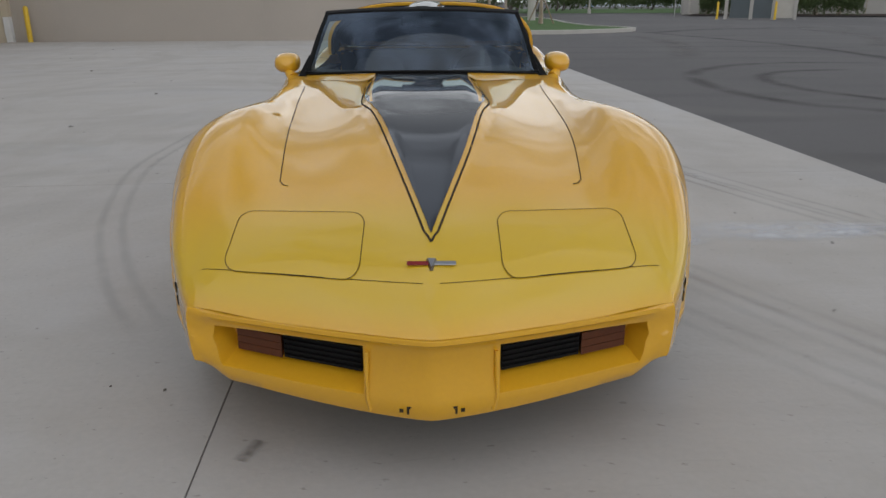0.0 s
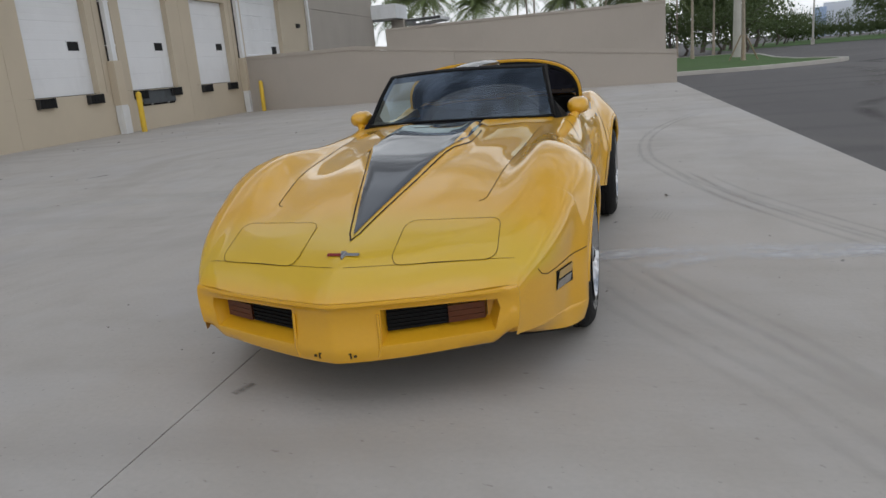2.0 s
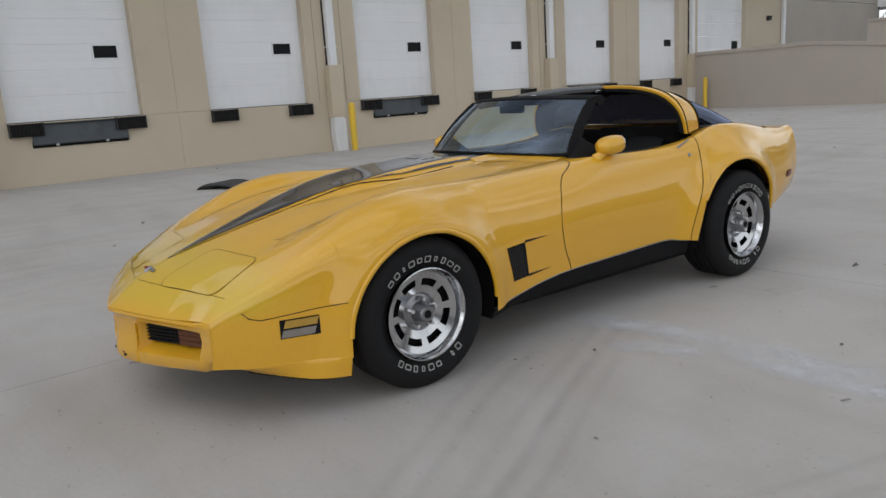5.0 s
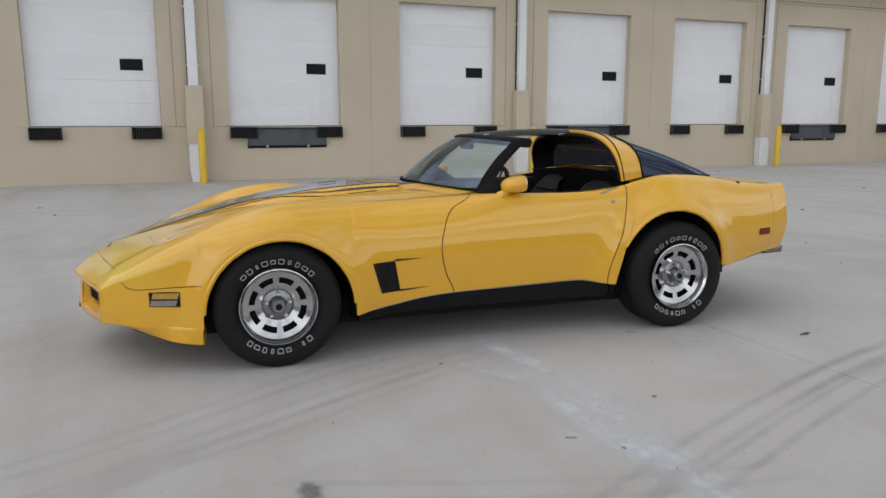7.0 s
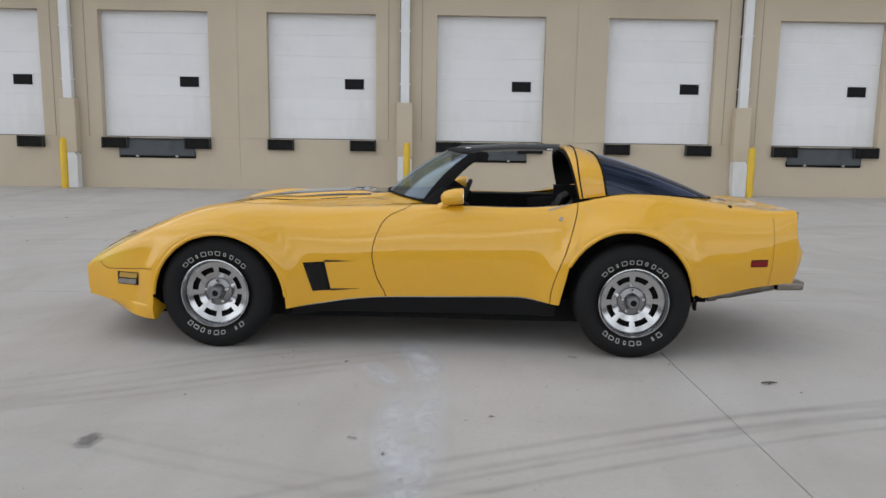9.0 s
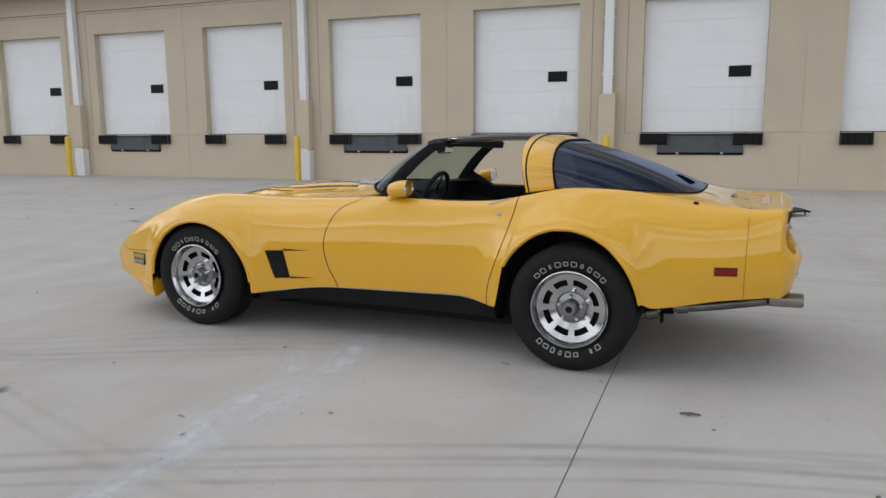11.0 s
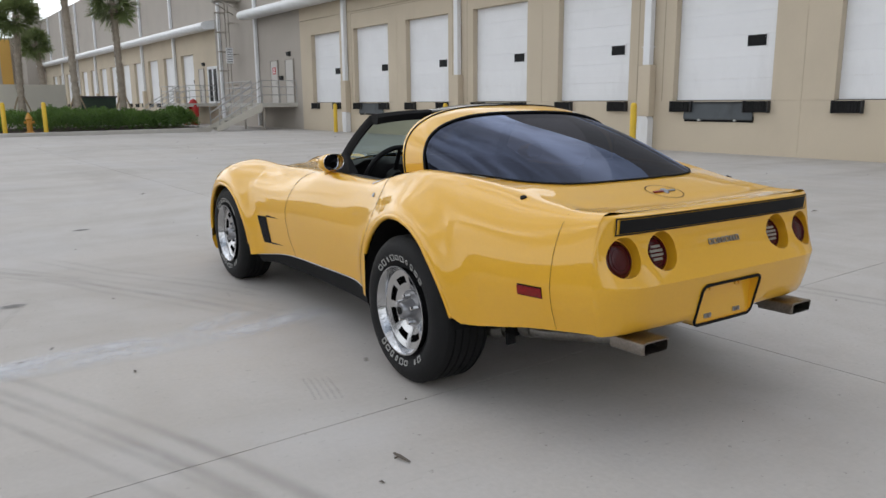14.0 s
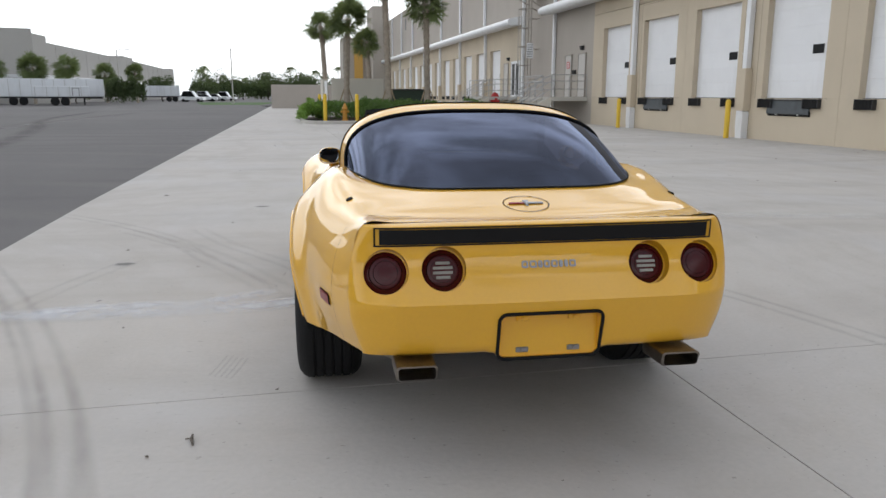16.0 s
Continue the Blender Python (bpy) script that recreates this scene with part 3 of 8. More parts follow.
def dock_bumper():
    b = thing("dock_bumper", "black laminated rubber dock bumper bolted below the door", "dock bumper", group="dock bumpers")
    for i in range(9):
        bm = bmesh.new()
        y = -0.301 + 0.067 * i
        cbox(bm, FACE, FACE + 0.11 + 0.006 * (i % 2), y, y + 0.064, DOCK - 0.285, DOCK - 0.02, 0.008)
        part("pad", bm, BUMPER, b)
    for s in (-1, 1):
        bm = bmesh.new()
        box(bm, FACE, FACE + 0.13, s * 0.315 - 0.012, s * 0.315 + 0.012, DOCK - 0.29, DOCK - 0.015)
        part("end_plate", bm, DARK, b)
    return b


def dock_leveler():
    l = thing("dock_leveler", "grey steel dock leveler lip hanging below the door", "dock leveler", group="dock levelers")
    bm = bmesh.new()
    quads(bm, [[(FACE + 0.01, u, DOCK - 0.03), (FACE + 0.05, u, DOCK - 0.03), (FACE + 0.07, u, DOCK - 0.46), (FACE + 0.04, u, DOCK - 0.48)] for u in (-0.96, 0.96)], True)
    part("lip", bm, LEVELER, l)
    bm = bmesh.new()
    box(bm, FACE - 0.1, FACE + 0.015, -0.97, 0.97, DOCK - 0.53, DOCK - 0.38)
    part("pit", bm, MATT, l)
    bm = bmesh.new()
    tube(bm, [(FACE + 0.08, -0.97, DOCK - 0.05), (FACE + 0.08, 0.97, DOCK - 0.05)], 0.018)
    part("hinge", bm, DARK, l)
    for s in (-0.5, 0.5):
        bm = bmesh.new()
        box(bm, FACE, FACE + 0.07, s - 0.03, s + 0.03, DOCK - 0.51, DOCK - 0.46)
        part("keeper", bm, GALV, l)
    return l


def bollard():
    b = thing("bollard", "yellow painted steel bollard standing in the paving", "bollard", group="bollards along the docks")
    bm = bmesh.new()
    prof = [(-0.05, 0.0), (-0.05, 0.085), (1.17, 0.085), (1.215, 0.072), (1.245, 0.045), (1.255, 0.0)]
    revolve(bm, prof, 20, "z")
    part("post", bm, YELLOW, b, smooth=40)
    bm = bmesh.new()
    revolve(bm, [(-0.02, 0.085), (0.012, 0.1), (0.012, 0.16), (-0.02, 0.165)], 20, "z")
    part("collar", bm, KERB, b, "cement collar at the foot")
    return b


def downspout():
    d = thing("downspout", "white rectangular downspout down the dock wall", "downspout", group="downspouts")
    bm = bmesh.new()
    cbox(bm, FACE + 0.02, FACE + 0.2, -0.11, 0.11, 2.12, 5.65, 0.012)
    part("pipe", bm, WHITE, d)
    # dark strip standing in for the shaded gap beside the pipe
    bm = bmesh.new()
    box(bm, FACE + 0.002, FACE + 0.06, -0.126, -0.112, 2.14, 5.62)
    part("edge_strip", bm, DARK, d)
    for z in (2.6, 3.9):
        bm = bmesh.new()
        box(bm, FACE, FACE + 0.207, -0.14, 0.14, z, z + 0.03)
        part("strap", bm, WHITE, d)
    bm = bmesh.new()
    cbox(bm, FACE + 0.002, FACE + 0.26, -0.2, 0.2, 0.8, 2.15, 0.015)
    part("cover", bm, WALL, d, "beige stucco pilaster over the pipe")
    bm = bmesh.new()
    hull(bm, [(v, y, z) for v in (FACE + 0.02, FACE + 0.25) for y, z in ((-0.13, -0.1), (0.18, -0.1), (0.185, 0.72), (0.12, 0.81), (-0.17, 0.81), (-0.18, 0.3))])
    part("boot", bm, WHITE, d, "chipped white plastic pipe boot")
    return d


door, bump_, lev, post, spout = dock_door(), dock_bumper(), dock_leveler(), bollard(), downspout()
for k, u in enumerate(DOOR_U):
    copy_thing(door, YARD @ pose(0, u, 0))
    if (k - 2) % 2:
        copy_thing(lev, YARD @ pose(0, u, 0))
    for s in (-1, 1):
        copy_thing(bump_, YARD @ pose(0, u + s * 1.045, 0))
for u in PIER_U:
    copy_thing(spout, YARD @ pose(0, u, 0))
    copy_thing(post, YARD @ pose(0.92, u + 0.08, fall(0.92)) if u < 24 else YARD @ pose(1.2, 23.9, fall(1.2)))
for u in SOUTH_DOORS:
    for s in (-1, 1):
        copy_thing(bump_, YARD @ pose(0, u + s * 0.96, 0))
    c = copy_thing(door, YARD @ pose(0, u, 0))
    c.scale = (1, 0.92, 1)
for u in [-50.0 - 7.8 * i for i in range(6)]:
    copy_thing(spout, YARD @ pose(0, u, 0))
for base in (door, bump_, lev, post, spout):
    for o in (*base.children_recursive, base):
        bpy.data.objects.remove(o)


def big_door():
    d = thing("drive_in_door", "tall white sectional drive-in door at the head of the ramp", "dock door", YARD)
    h = (5.6 - DOCK) / 8
    for i in range(8):
        bm = bmesh.new()
        cbox(bm, -0.06, 0.0, 24.975, 28.995, DOCK + h * i + 0.004, DOCK + h * (i + 1) - 0.004, 0.012)
        part("panel", bm, DOOR_WHITE, d)
    bm = bmesh.new()
    box(bm, -0.01, 0.012, 28.1, 28.6, 2.3, 2.65)
    part("window_pane", bm, WINDOW, d)


big_door()


def tall_pipe(u, z0, z1):
    d = thing("rain_pipe", "tall white rain pipe on the stucco wall", "downspout", YARD @ pose(0, u, 0), "downspouts")
    bm = bmesh.new()
    cbox(bm, FACE + 0.02, FACE + 0.18, -0.09, 0.09, z0, z1, 0.012)
    part("pipe", bm, WHITE, d)
    for z in (z0 + 0.5, (z0 + z1) / 2, z1 - 0.4):
        bm = bmesh.new()
        box(bm, FACE, FACE + 0.186, -0.12, 0.12, z, z + 0.03)
        part("strap", bm, WHITE, d)


tall_pipe(32.35, 0.0, 8)
tall_pipe(-36.0, 0.0, 10.9)
tall_pipe(-41.35, 0.0, 10.9)
for i in range(7):
    tall_pipe(-50.3 - 7.45 * i, 6.2, 10.9)


def wall_light(u, z):
    d = thing("wall_light", "small black wall pack light", "wall light", YARD @ pose(0, u, z), "wall lights")
    bm = bmesh.new()
    hull(bm, [(FACE, -0.14, -0.1), (FACE, 0.14, -0.1), (FACE, -0.14, 0.12), (FACE, 0.14, 0.12), (FACE + 0.16, -0.12, 0.1), (FACE + 0.16, 0.12, 0.1), (FACE + 0.12, -0.12, -0.08), (FACE + 0.12, 0.12, -0.08)])
    part("housing", bm, DARK, d)


for u, z in ((31.0, 3.63), (-32.15, 3.6), (-33.1, 2.45), (-44.5, 3.6)):
    wall_light(u, z)


def steel_door(u, w, red):
    d = thing("steel_door", "grey painted steel personnel door above the landing", "door", YARD @ pose(FACE, u, DOCK), "personnel doors")
    bm = bmesh.new()
    cbox(bm, 0, 0.05, -w / 2, w / 2, 0, 2.1, 0.006)
    part("leaf", bm, DOOR_GREY, d)
    for a, b, z0, z1 in ((-w / 2 - 0.05, -w / 2, 0, 2.15), (w / 2, w / 2 + 0.05, 0, 2.15), (-w / 2, w / 2, 2.1, 2.15)):
        bm = bmesh.new()
        box(bm, 0, 0.07, a, b, z0, z1)
        part("jamb", bm, STEEL_GREY, d)
    bm = bmesh.new()
    cyl(bm, (0.05, w / 2 - 0.1, 1.0), (0.11, w / 2 - 0.1, 1.0), 0.03)
    part("knob", bm, GALV, d)
    if red:
        bm = bmesh.new()
        box(bm, 0.05, 0.056, -0.2, 0.2, 1.45, 1.8)
        part("notice", bm, RED, d, "red notice with unreadable lines")
        bm = bmesh.new()
        for i in range(3):
            box(bm, 0.056, 0.059, -0.15, 0.15, 1.52 + 0.09 * i, 1.56 + 0.09 * i)
        part("notice_line", bm, WHITE, d)


steel_door(-33.95, 0.8, True)
steel_door(-32.15, 0.85, False)
steel_door(-45.0, 0.85, False)


def glazed_doors(u):
    """A pair of glass doors in a white frame."""
    d = thing("glass_door", "pair of dark glass doors in a white frame", "door", YARD @ pose(FACE, u, DOCK))
    for y in (-0.4, 0.4):
        bm = bmesh.new()
        box(bm, 0.01, 0.03, y - 0.3, y + 0.3, 0.12, 2.06)
        leaf_ = part("pane", bm, WINDOW, d)
        for a, b, z0, z1 in ((-0.38, -0.3, 0, 2.14), (0.3, 0.38, 0, 2.14), (-0.3, 0.3, 0, 0.12), (-0.3, 0.3, 2.06, 2.14)):
            bm = bmesh.new()
            box(bm, 0.0, 0.05, y + a, y + b, z0, z1)
            part("door_rail", bm, WHITE, leaf_)
    bm = bmesh.new()
    for a, b, z0, z1 in ((-0.86, -0.78, 0, 2.22), (0.78, 0.86, 0, 2.22), (-0.78, 0.78, 2.14, 2.22)):
        box(bm, 0.0, 0.07, a, b, z0, z1)
    part("door_frame", bm, WHITE, d)


glazed_doors(-43.0)


def rail_run(bm, pts, h=1.07, posts=True):
    for k in (0.36, 0.72, 1.0):
        tube(bm, [Vector(p) + Vector((0, 0, h * k)) for p in pts], 0.021, 6)
    if posts:
        for a, b in zip(pts, pts[1:]):
            a, b = Vector(a), Vector(b)
            n = max(1, round((b - a).length / 1.2))
            for i in range(n + 1):
                p = a.lerp(b, i / n)
                cyl(bm, p, p + Vector((0, 0, h)), 0.021, n=6)


def dock_stair(u1, label):
    """A landing on the wall and a flight of open steel steps running out from it."""
    s = thing("dock_stair", label, "steel stair", YARD @ pose(0, u1, 0), "dock stairs")
    L, W, run = 5.0, 2.1, 2.05
    bm = bmesh.new()
    cbox(bm, FACE, W, -L, 0, DOCK - 0.2, DOCK, 0.01)
    part("landing", bm, KERB, s)
    for i in range(7):
        bm = bmesh.new()
        z = DOCK - DOCK * (i + 1) / 7.5
        v = W + run * i / 7
        cbox(bm, v, v + 0.3, -1.2, -0.06, z - 0.05, z, 0.006)
        part("tread", bm, KERB, s)
        bm = bmesh.new()
        box(bm, v + 0.27, v + 0.29, -1.2, -0.06, z - DOCK / 7.5, z - 0.05)
        part("riser", bm, PALE_STUCCO, s)
    for y in (-1.24, -0.02):
        bm = bmesh.new()
        hull(bm, [(W, y - 0.02, DOCK), (W, y + 0.02, DOCK), (W, y - 0.02, DOCK - 0.4), (W, y + 0.02, DOCK - 0.4), (W + run + 0.25, y - 0.02, 0.14), (W + run + 0.25, y + 0.02, 0.14), (W + run + 0.25, y - 0.02, -0.1), (W + run + 0.25, y + 0.02, -0.1)])
        part("stringer", bm, PALE_STUCCO, s)
        bm = bmesh.new()
        rail_run(bm, [(W, y, DOCK), (W + run + 0.1, y, 0.0)])
        part("handrail", bm, GALV, s)
    bm = bmesh.new()
    rail_run(bm, [(W - 0.03, -1.3, DOCK), (W - 0.03, -L + 0.03, DOCK), (FACE + 0.05, -L + 0.03, DOCK)])
    part("guard_rail", bm, GALV, s)
    bm = bmesh.new()
    rail_run(bm, [(W - 0.03, -0.03, DOCK), (FACE + 0.05, -0.03, DOCK)])
    part("guard_rail", bm, GALV, s)
    for v, y in ((W - 0.1, -0.1), (W - 0.1, -L + 0.1), (W - 0.1, -L / 2)):
        bm = bmesh.new()
        cyl(bm, (v, y, -0.1), (v, y, DOCK - 0.2), 0.05, n=8)
        part("leg", bm, STEEL_GREY, s)


dock_stair(-31.4, "grey steel dock stair with galvanised pipe rails and a landing")
dock_stair(-42.6, "steel stair and railed landing at the next block")


def cage_ladder():
    """Rails and rungs up to a railed platform below the roof, with a few cage hoops."""
    s = thing("cage_ladder", "grey steel roof ladder with hoops, sign and platform", "ladder", YARD @ pose(0, -38.9, 0))
    for y in (-0.25, 0.25):
        bm = bmesh.new()
        box(bm, FACE + 0.5, FACE + 0.56, y - 0.02, y + 0.02, DOCK, 7.3)
        part("rail", bm, STEEL_GREY, s)
        for z in (2.2, 3.9, 5.6):
            bm = bmesh.new()
            box(bm, FACE, FACE + 0.5, y - 0.015, y + 0.015, z, z + 0.04)
            part("bracket", bm, STEEL_GREY, s)
    for i in range(17):
        bm = bmesh.new()
        cyl(bm, (FACE + 0.53, -0.25, 1.5 + 0.3 * i), (FACE + 0.53, 0.25, 1.5 + 0.3 * i), 0.014, n=5)
        part("rung", bm, STEEL_GREY, s)
    for i in range(4):
        bm = bmesh.new()
        z = 3.0 + 1.05 * i
        pts = [(FACE + 0.53 + 0.7 * math.sin(math.pi * k / 10), -0.36 * math.cos(math.pi * k / 10), z) for k in range(11)]
        tube(bm, pts, 0.022, 4)
        part("hoop", bm, STEEL_GREY, s)
    for k in (3, 5, 7):
        bm = bmesh.new()
        x, y = FACE + 0.53 + 0.7 * math.sin(math.pi * k / 10), -0.36 * math.cos(math.pi * k / 10)
        box(bm, x - 0.01, x + 0.01, y - 0.02, y + 0.02, 3.0, 6.2)
        part("strap", bm, STEEL_GREY, s)
    bm = bmesh.new()
    cbox(bm, FACE, 1.5, -0.35, 0.95, 6.72, 6.84, 0.01)
    part("platform", bm, STEEL_GREY, s)
    for y in (-0.3, 0.9):
        bm = bmesh.new()
        tube(bm, [(FACE, y, 6.1), (1.35, y, 6.72)], 0.035, 6)
        part("brace", bm, STEEL_GREY, s)
    bm = bmesh.new()
    rail_run(bm, [(FACE + 0.05, -0.33, 6.84), (1.47, -0.33, 6.84), (1.47, 0.93, 6.84), (FACE + 0.05, 0.93, 6.84)])
    part("guard_rail", bm, STEEL_GREY, s)
    bm = bmesh.new()
    box(bm, FACE + 0.42, FACE + 0.82, 0.37, 0.39, 3.4, 4.25)
    sign = part("sign", bm, WHITE, s, "white warning sign with unreadable lines")
    for i in range(6):
        bm = bmesh.new()
        box(bm, FACE + 0.47, FACE + 0.77, 0.39, 0.394, 3.48 + 0.13 * i, 3.51 + 0.13 * i)
        part("sign_line", bm, DARK, sign)


cage_ladder()

# high windows of the next block
for u in (-54.5, -70.4, -85.1):
    d = thing("high_window", "small dark window high in the far block", "window", YARD @ pose(FACE, u, 8.7), "high windows")
    bm = bmesh.new()
    box(bm, -0.01, 0.02, -0.4, 0.4, 0, 1.3)
    part("pane", bm, WINDOW, d)
    bm = bmesh.new()
    for a, b, z0, z1 in ((-0.45, -0.4, -0.05, 1.35), (0.4, 0.45, -0.05, 1.35), (-0.4, 0.4, -0.05, 0.0), (-0.4, 0.4, 1.3, 1.35)):
        box(bm, 0, 0.04, a, b, z0, z1)
    part("window_frame", bm, STEEL_GREY, d)

# entry glazing at the north end
d = thing("entry_window", "storefront window with white mullions under the canopy", "window", YARD)
bm = bmesh.new()
box(bm, -0.9, -0.86, 44.4, 46.0, 0, 4.4)
part("pane", bm, MIRROR, d)
for u in (44.4, 45.2, 46.0):
    bm = bmesh.new()
    box(bm, -0.92, -0.78, u - 0.04, u + 0.04, 0, 4.4)
    part("mullion", bm, WHITE, d)
for z in (2.1, 2.5, 3.5):
    bm = bmesh.new()
    box(bm, -0.92, -0.79, 44.4, 46.0, z - 0.03, z + 0.03)
    part("transom", bm, WHITE, d)

# ---- ramp walls ----

def skew(v):
    """The ramp runs a little askew to the dock wall."""
    return -0.188 * (v - FACE)


def ramp_wall(wall, u0, u1, prof, cap):
    for (v0, z0), (v1, z1) in zip(prof, prof[1:]):
        for a, b, lo in ((u0, u1, -0.4), (u0 - 0.03, u1 + 0.03, None)):
            za, zb = (z0 - cap, z1 - cap) if lo is not None else (z0, z1)
            la, lb = (lo, lo) if lo is not None else (z0 - cap + 0.004, z1 - cap + 0.004)
            p = [(v0, a, la), (v1, a, lb), (v1, b, lb), (v0, b, la), (v0, a, za), (v1, a, zb), (v1, b, zb), (v0, b, za)]
            p = [(v, u + skew(v), z) for v, u, z in p]
            bm = bmesh.new()
            v = [bm.verts.new(q) for q in p]
            for f in ((3, 2, 1, 0), (4, 5, 6, 7), (0, 1, 5, 4), (1, 2, 6, 5), (2, 3, 7, 6), (3, 0, 4, 7)):
                bm.faces.new([v[i] for i in f])
            part("wall_panel" if lo is not None else "coping", bm, RAMP, wall)


bm = tagged(new("wall_ramp_front"), "taupe stucco ramp wall with a sloping capped top", kind="structure")
bm.matrix_world = YARD
ramp_wall(bm, 24.45, 24.7, [(FACE + 0.004, 2.18), (5.6, 2.18), (9.698, 1.8)], 0.14)
ramp_wall(bm, 24.45, 24.7, [(9.702, 1.7995), (17.52, 1.085)], 0.14)
bm = tagged(new("wall_ramp_rear"), "taller plain taupe stucco wall behind the ramp", kind="structure")
bm.matrix_world = YARD
ramp_wall(bm, 29.45, 29.7, [(5.48, 2.97), (9.998, 2.97)], 0.1)
ramp_wall(bm, 29.45, 29.7, [(10.002, 2.97), (17.55, 2.95)], 0.1)
bm = bmesh.new()
hull(bm, [(v, u + skew(v), z) for v, u, z in [(v, u, z) for u in (24.71, 29.44) for v, z in ((FACE, -0.3), (17.4, -0.3), (FACE, 1.2), (6, 1.2), (17.4, 0.0))]])
solid("ramp", bm, KERB, "concrete drive-in ramp between its two walls", kind="structure", m=YARD)


# ---- the sports car ----
from mathutils.bvhtree import BVHTree


def curve(*pairs):
    """A smooth curve through (s, value) pairs that does not overshoot."""
    xs, ys = [p[0] for p in pairs], [p[1] for p in pairs]
    h = [b - a for a, b in zip(xs, xs[1:])]
    d = [(b - a) / k for a, b, k in zip(ys, ys[1:], h)]
    m = [d[0]]
    for i in range(1, len(d)):
        if d[i - 1] * d[i] <= 0:
            m.append(0.0)
        else:
            w1, w2 = 2 * h[i] + h[i - 1], h[i] + 2 * h[i - 1]
            m.append((w1 + w2) / (w1 / d[i - 1] + w2 / d[i]))
    m.append(d[-1])

    def f(s):
        if s <= xs[0]:
            return ys[0]
        if s >= xs[-1]:
            return ys[-1]
        i = max(k for k in range(len(xs) - 1) if xs[k] <= s)
        t = (s - xs[i]) / h[i]
        return (ys[i] * (1 + 2 * t) * (1 - t) ** 2 + h[i] * m[i] * t * (1 - t) ** 2 + ys[i + 1] * t * t * (3 - 2 * t) + h[i] * m[i + 1] * t * t * (t - 1))

    return f


def sm(t):
    t = min(1, max(0, t))
    return t * t * (3 - 2 * t)


# lines of the body along its length: bottom edge, widest line, fender crest, hood edge, hood, centre
XB = curve((-2.12, .645), (-2.0, .705), (-1.9, .748), (-1.75, .795), (-1.62, .825), (-1.2, .83), (-.82, .803), (-.5, .772), (0, .752), (.4, .752), (.8, .775), (1.2, .81), (1.6, .79), (1.8, .75), (2.0, .70), (2.24, .622))
ZB = curve((-2.12, .275), (-1.95, .256), (-1.8, .25), (-1.62, .245), (-1.2, .2), (-.83, .25), (-.61, .283), (-.445, .308), (-.275, .322), (.06, .329), (.4, .337), (.577, .341), (.75, .313), (.81, .306), (1.2, .33), (1.58, .39), (1.612, .39), (1.645, .372), (1.7, .371), (1.8, .385), (1.97, .415), (2.24, .44))
XW = curve((-2.12, .662), (-2.0, .722), (-1.9, .763), (-1.8, .793), (-1.65, .824), (-1.5, .84), (-1.25, .848), (-1.0, .84), (-.8, .822), (-.5, .798), (-.2, .783), (.2, .777), (.5, .78), (.8, .803), (1.0, .828), (1.25, .848), (1.5, .836), (1.8, .788), (2.0, .744), (2.24, .668))
ZW = curve((-2.12, .40), (-1.9, .45), (-1.6, .53), (-1.25, .62), (-.9, .585), (-.6, .575), (-.3, .585), (.3, .61), (.8, .63), (1.2, .66), (1.6, .63), (2.0, .62), (2.24, .62))
XP = curve((-2.12, .655), (-2.0, .655), (-1.8, .652), (-1.5, .655), (-1.2, .66), (-.8, .665), (-.4, .685), (0, .715), (.4, .725), (.8, .72), (1.0, .70), (1.3, .702), (1.7, .668), (2.0, .64), (2.24, .612))
ZP = curve((-2.12, .463), (-2.06, .52), (-2.0, .558), (-1.8, .668), (-1.6, .762), (-1.45, .822), (-1.3, .858), (-1.15, .872), (-1.0, .868), (-.8, .854), (-.6, .848), (-.4, .852), (-.2, .866), (0, .876), (.2, .874), (.45, .868), (.6, .873), (.75, .905), (.9, .935), (1.1, .958), (1.25, .962), (1.4, .957), (1.55, .942), (1.7, .917), (1.85, .89), (2.03, .873), (2.13, .868), (2.24, .874))
XV = curve((-2.12, .42), (-1.72, .47), (-1.2, .515), (-.8, .54), (-.33, .565), (0, .635), (.4, .65), (.9, .64), (1.2, .60), (1.8, .55), (2.24, .50))
ZV = curve((-2.12, .458), (-2.06, .525), (-2.0, .575), (-1.9, .631), (-1.8, .668), (-1.6, .735), (-1.4, .782), (-1.2, .805), (-1.0, .818), (-.8, .832), (-.6, .848), (-.4, .866), (-.2, .88), (0, .874), (.4, .868), (.75, .90), (.9, .93), (1.2, .956), (1.5, .949), (1.75, .926), (1.9, .902), (2.0, .888), (2.12, .869), (2.24, .876))
ZH = curve((-2.12, .457), (-2.06, .526), (-2.0, .577), (-1.9, .632), (-1.8, .675), (-1.6, .745), (-1.4, .797), (-1.2, .825), (-1.0, .845), (-.8, .86), (-.6, .873), (-.4, .885), (0, .9), (1.5, .945), (1.75, .935), (2.0, .888), (2.12, .864), (2.24, .874))
ZC = curve((-2.12, .456), (-2.06, .527), (-2.0, .579), (-1.9, .633), (-1.8, .676), (-1.7, .714), (-1.6, .748), (-1.47, .782), (-1.27, .815), (-1.08, .834), (-.88, .854), (-.69, .866), (-.49, .875), (-.33, .885), (0, .9), (1.5, .945), (1.75, .935), (2.0, .887), (2.12, .862), (2.24, .873))
BULGE = curve((-1.95, 0), (-1.6, .014), (-1.2, .032), (-.9, .042), (-.5, .044), (-.38, .028), (-.27, .0))
WIDE = curve((-1.98, .0), (-1.5, .125), (-.98, .245), (-.45, .232))
FRONT_GAP = curve((.30, .045), (.331, .04), (.452, -.015), (.588, -.04), (.741, .0), (.808, .05), (.859, .16), (.90, .23))
REAR_GAP = curve((.30, 0), (.333, 0), (.696, .105), (.849, .145), (.94, .158))
S_DOOR0, S_DOOR1 = -.27, .763


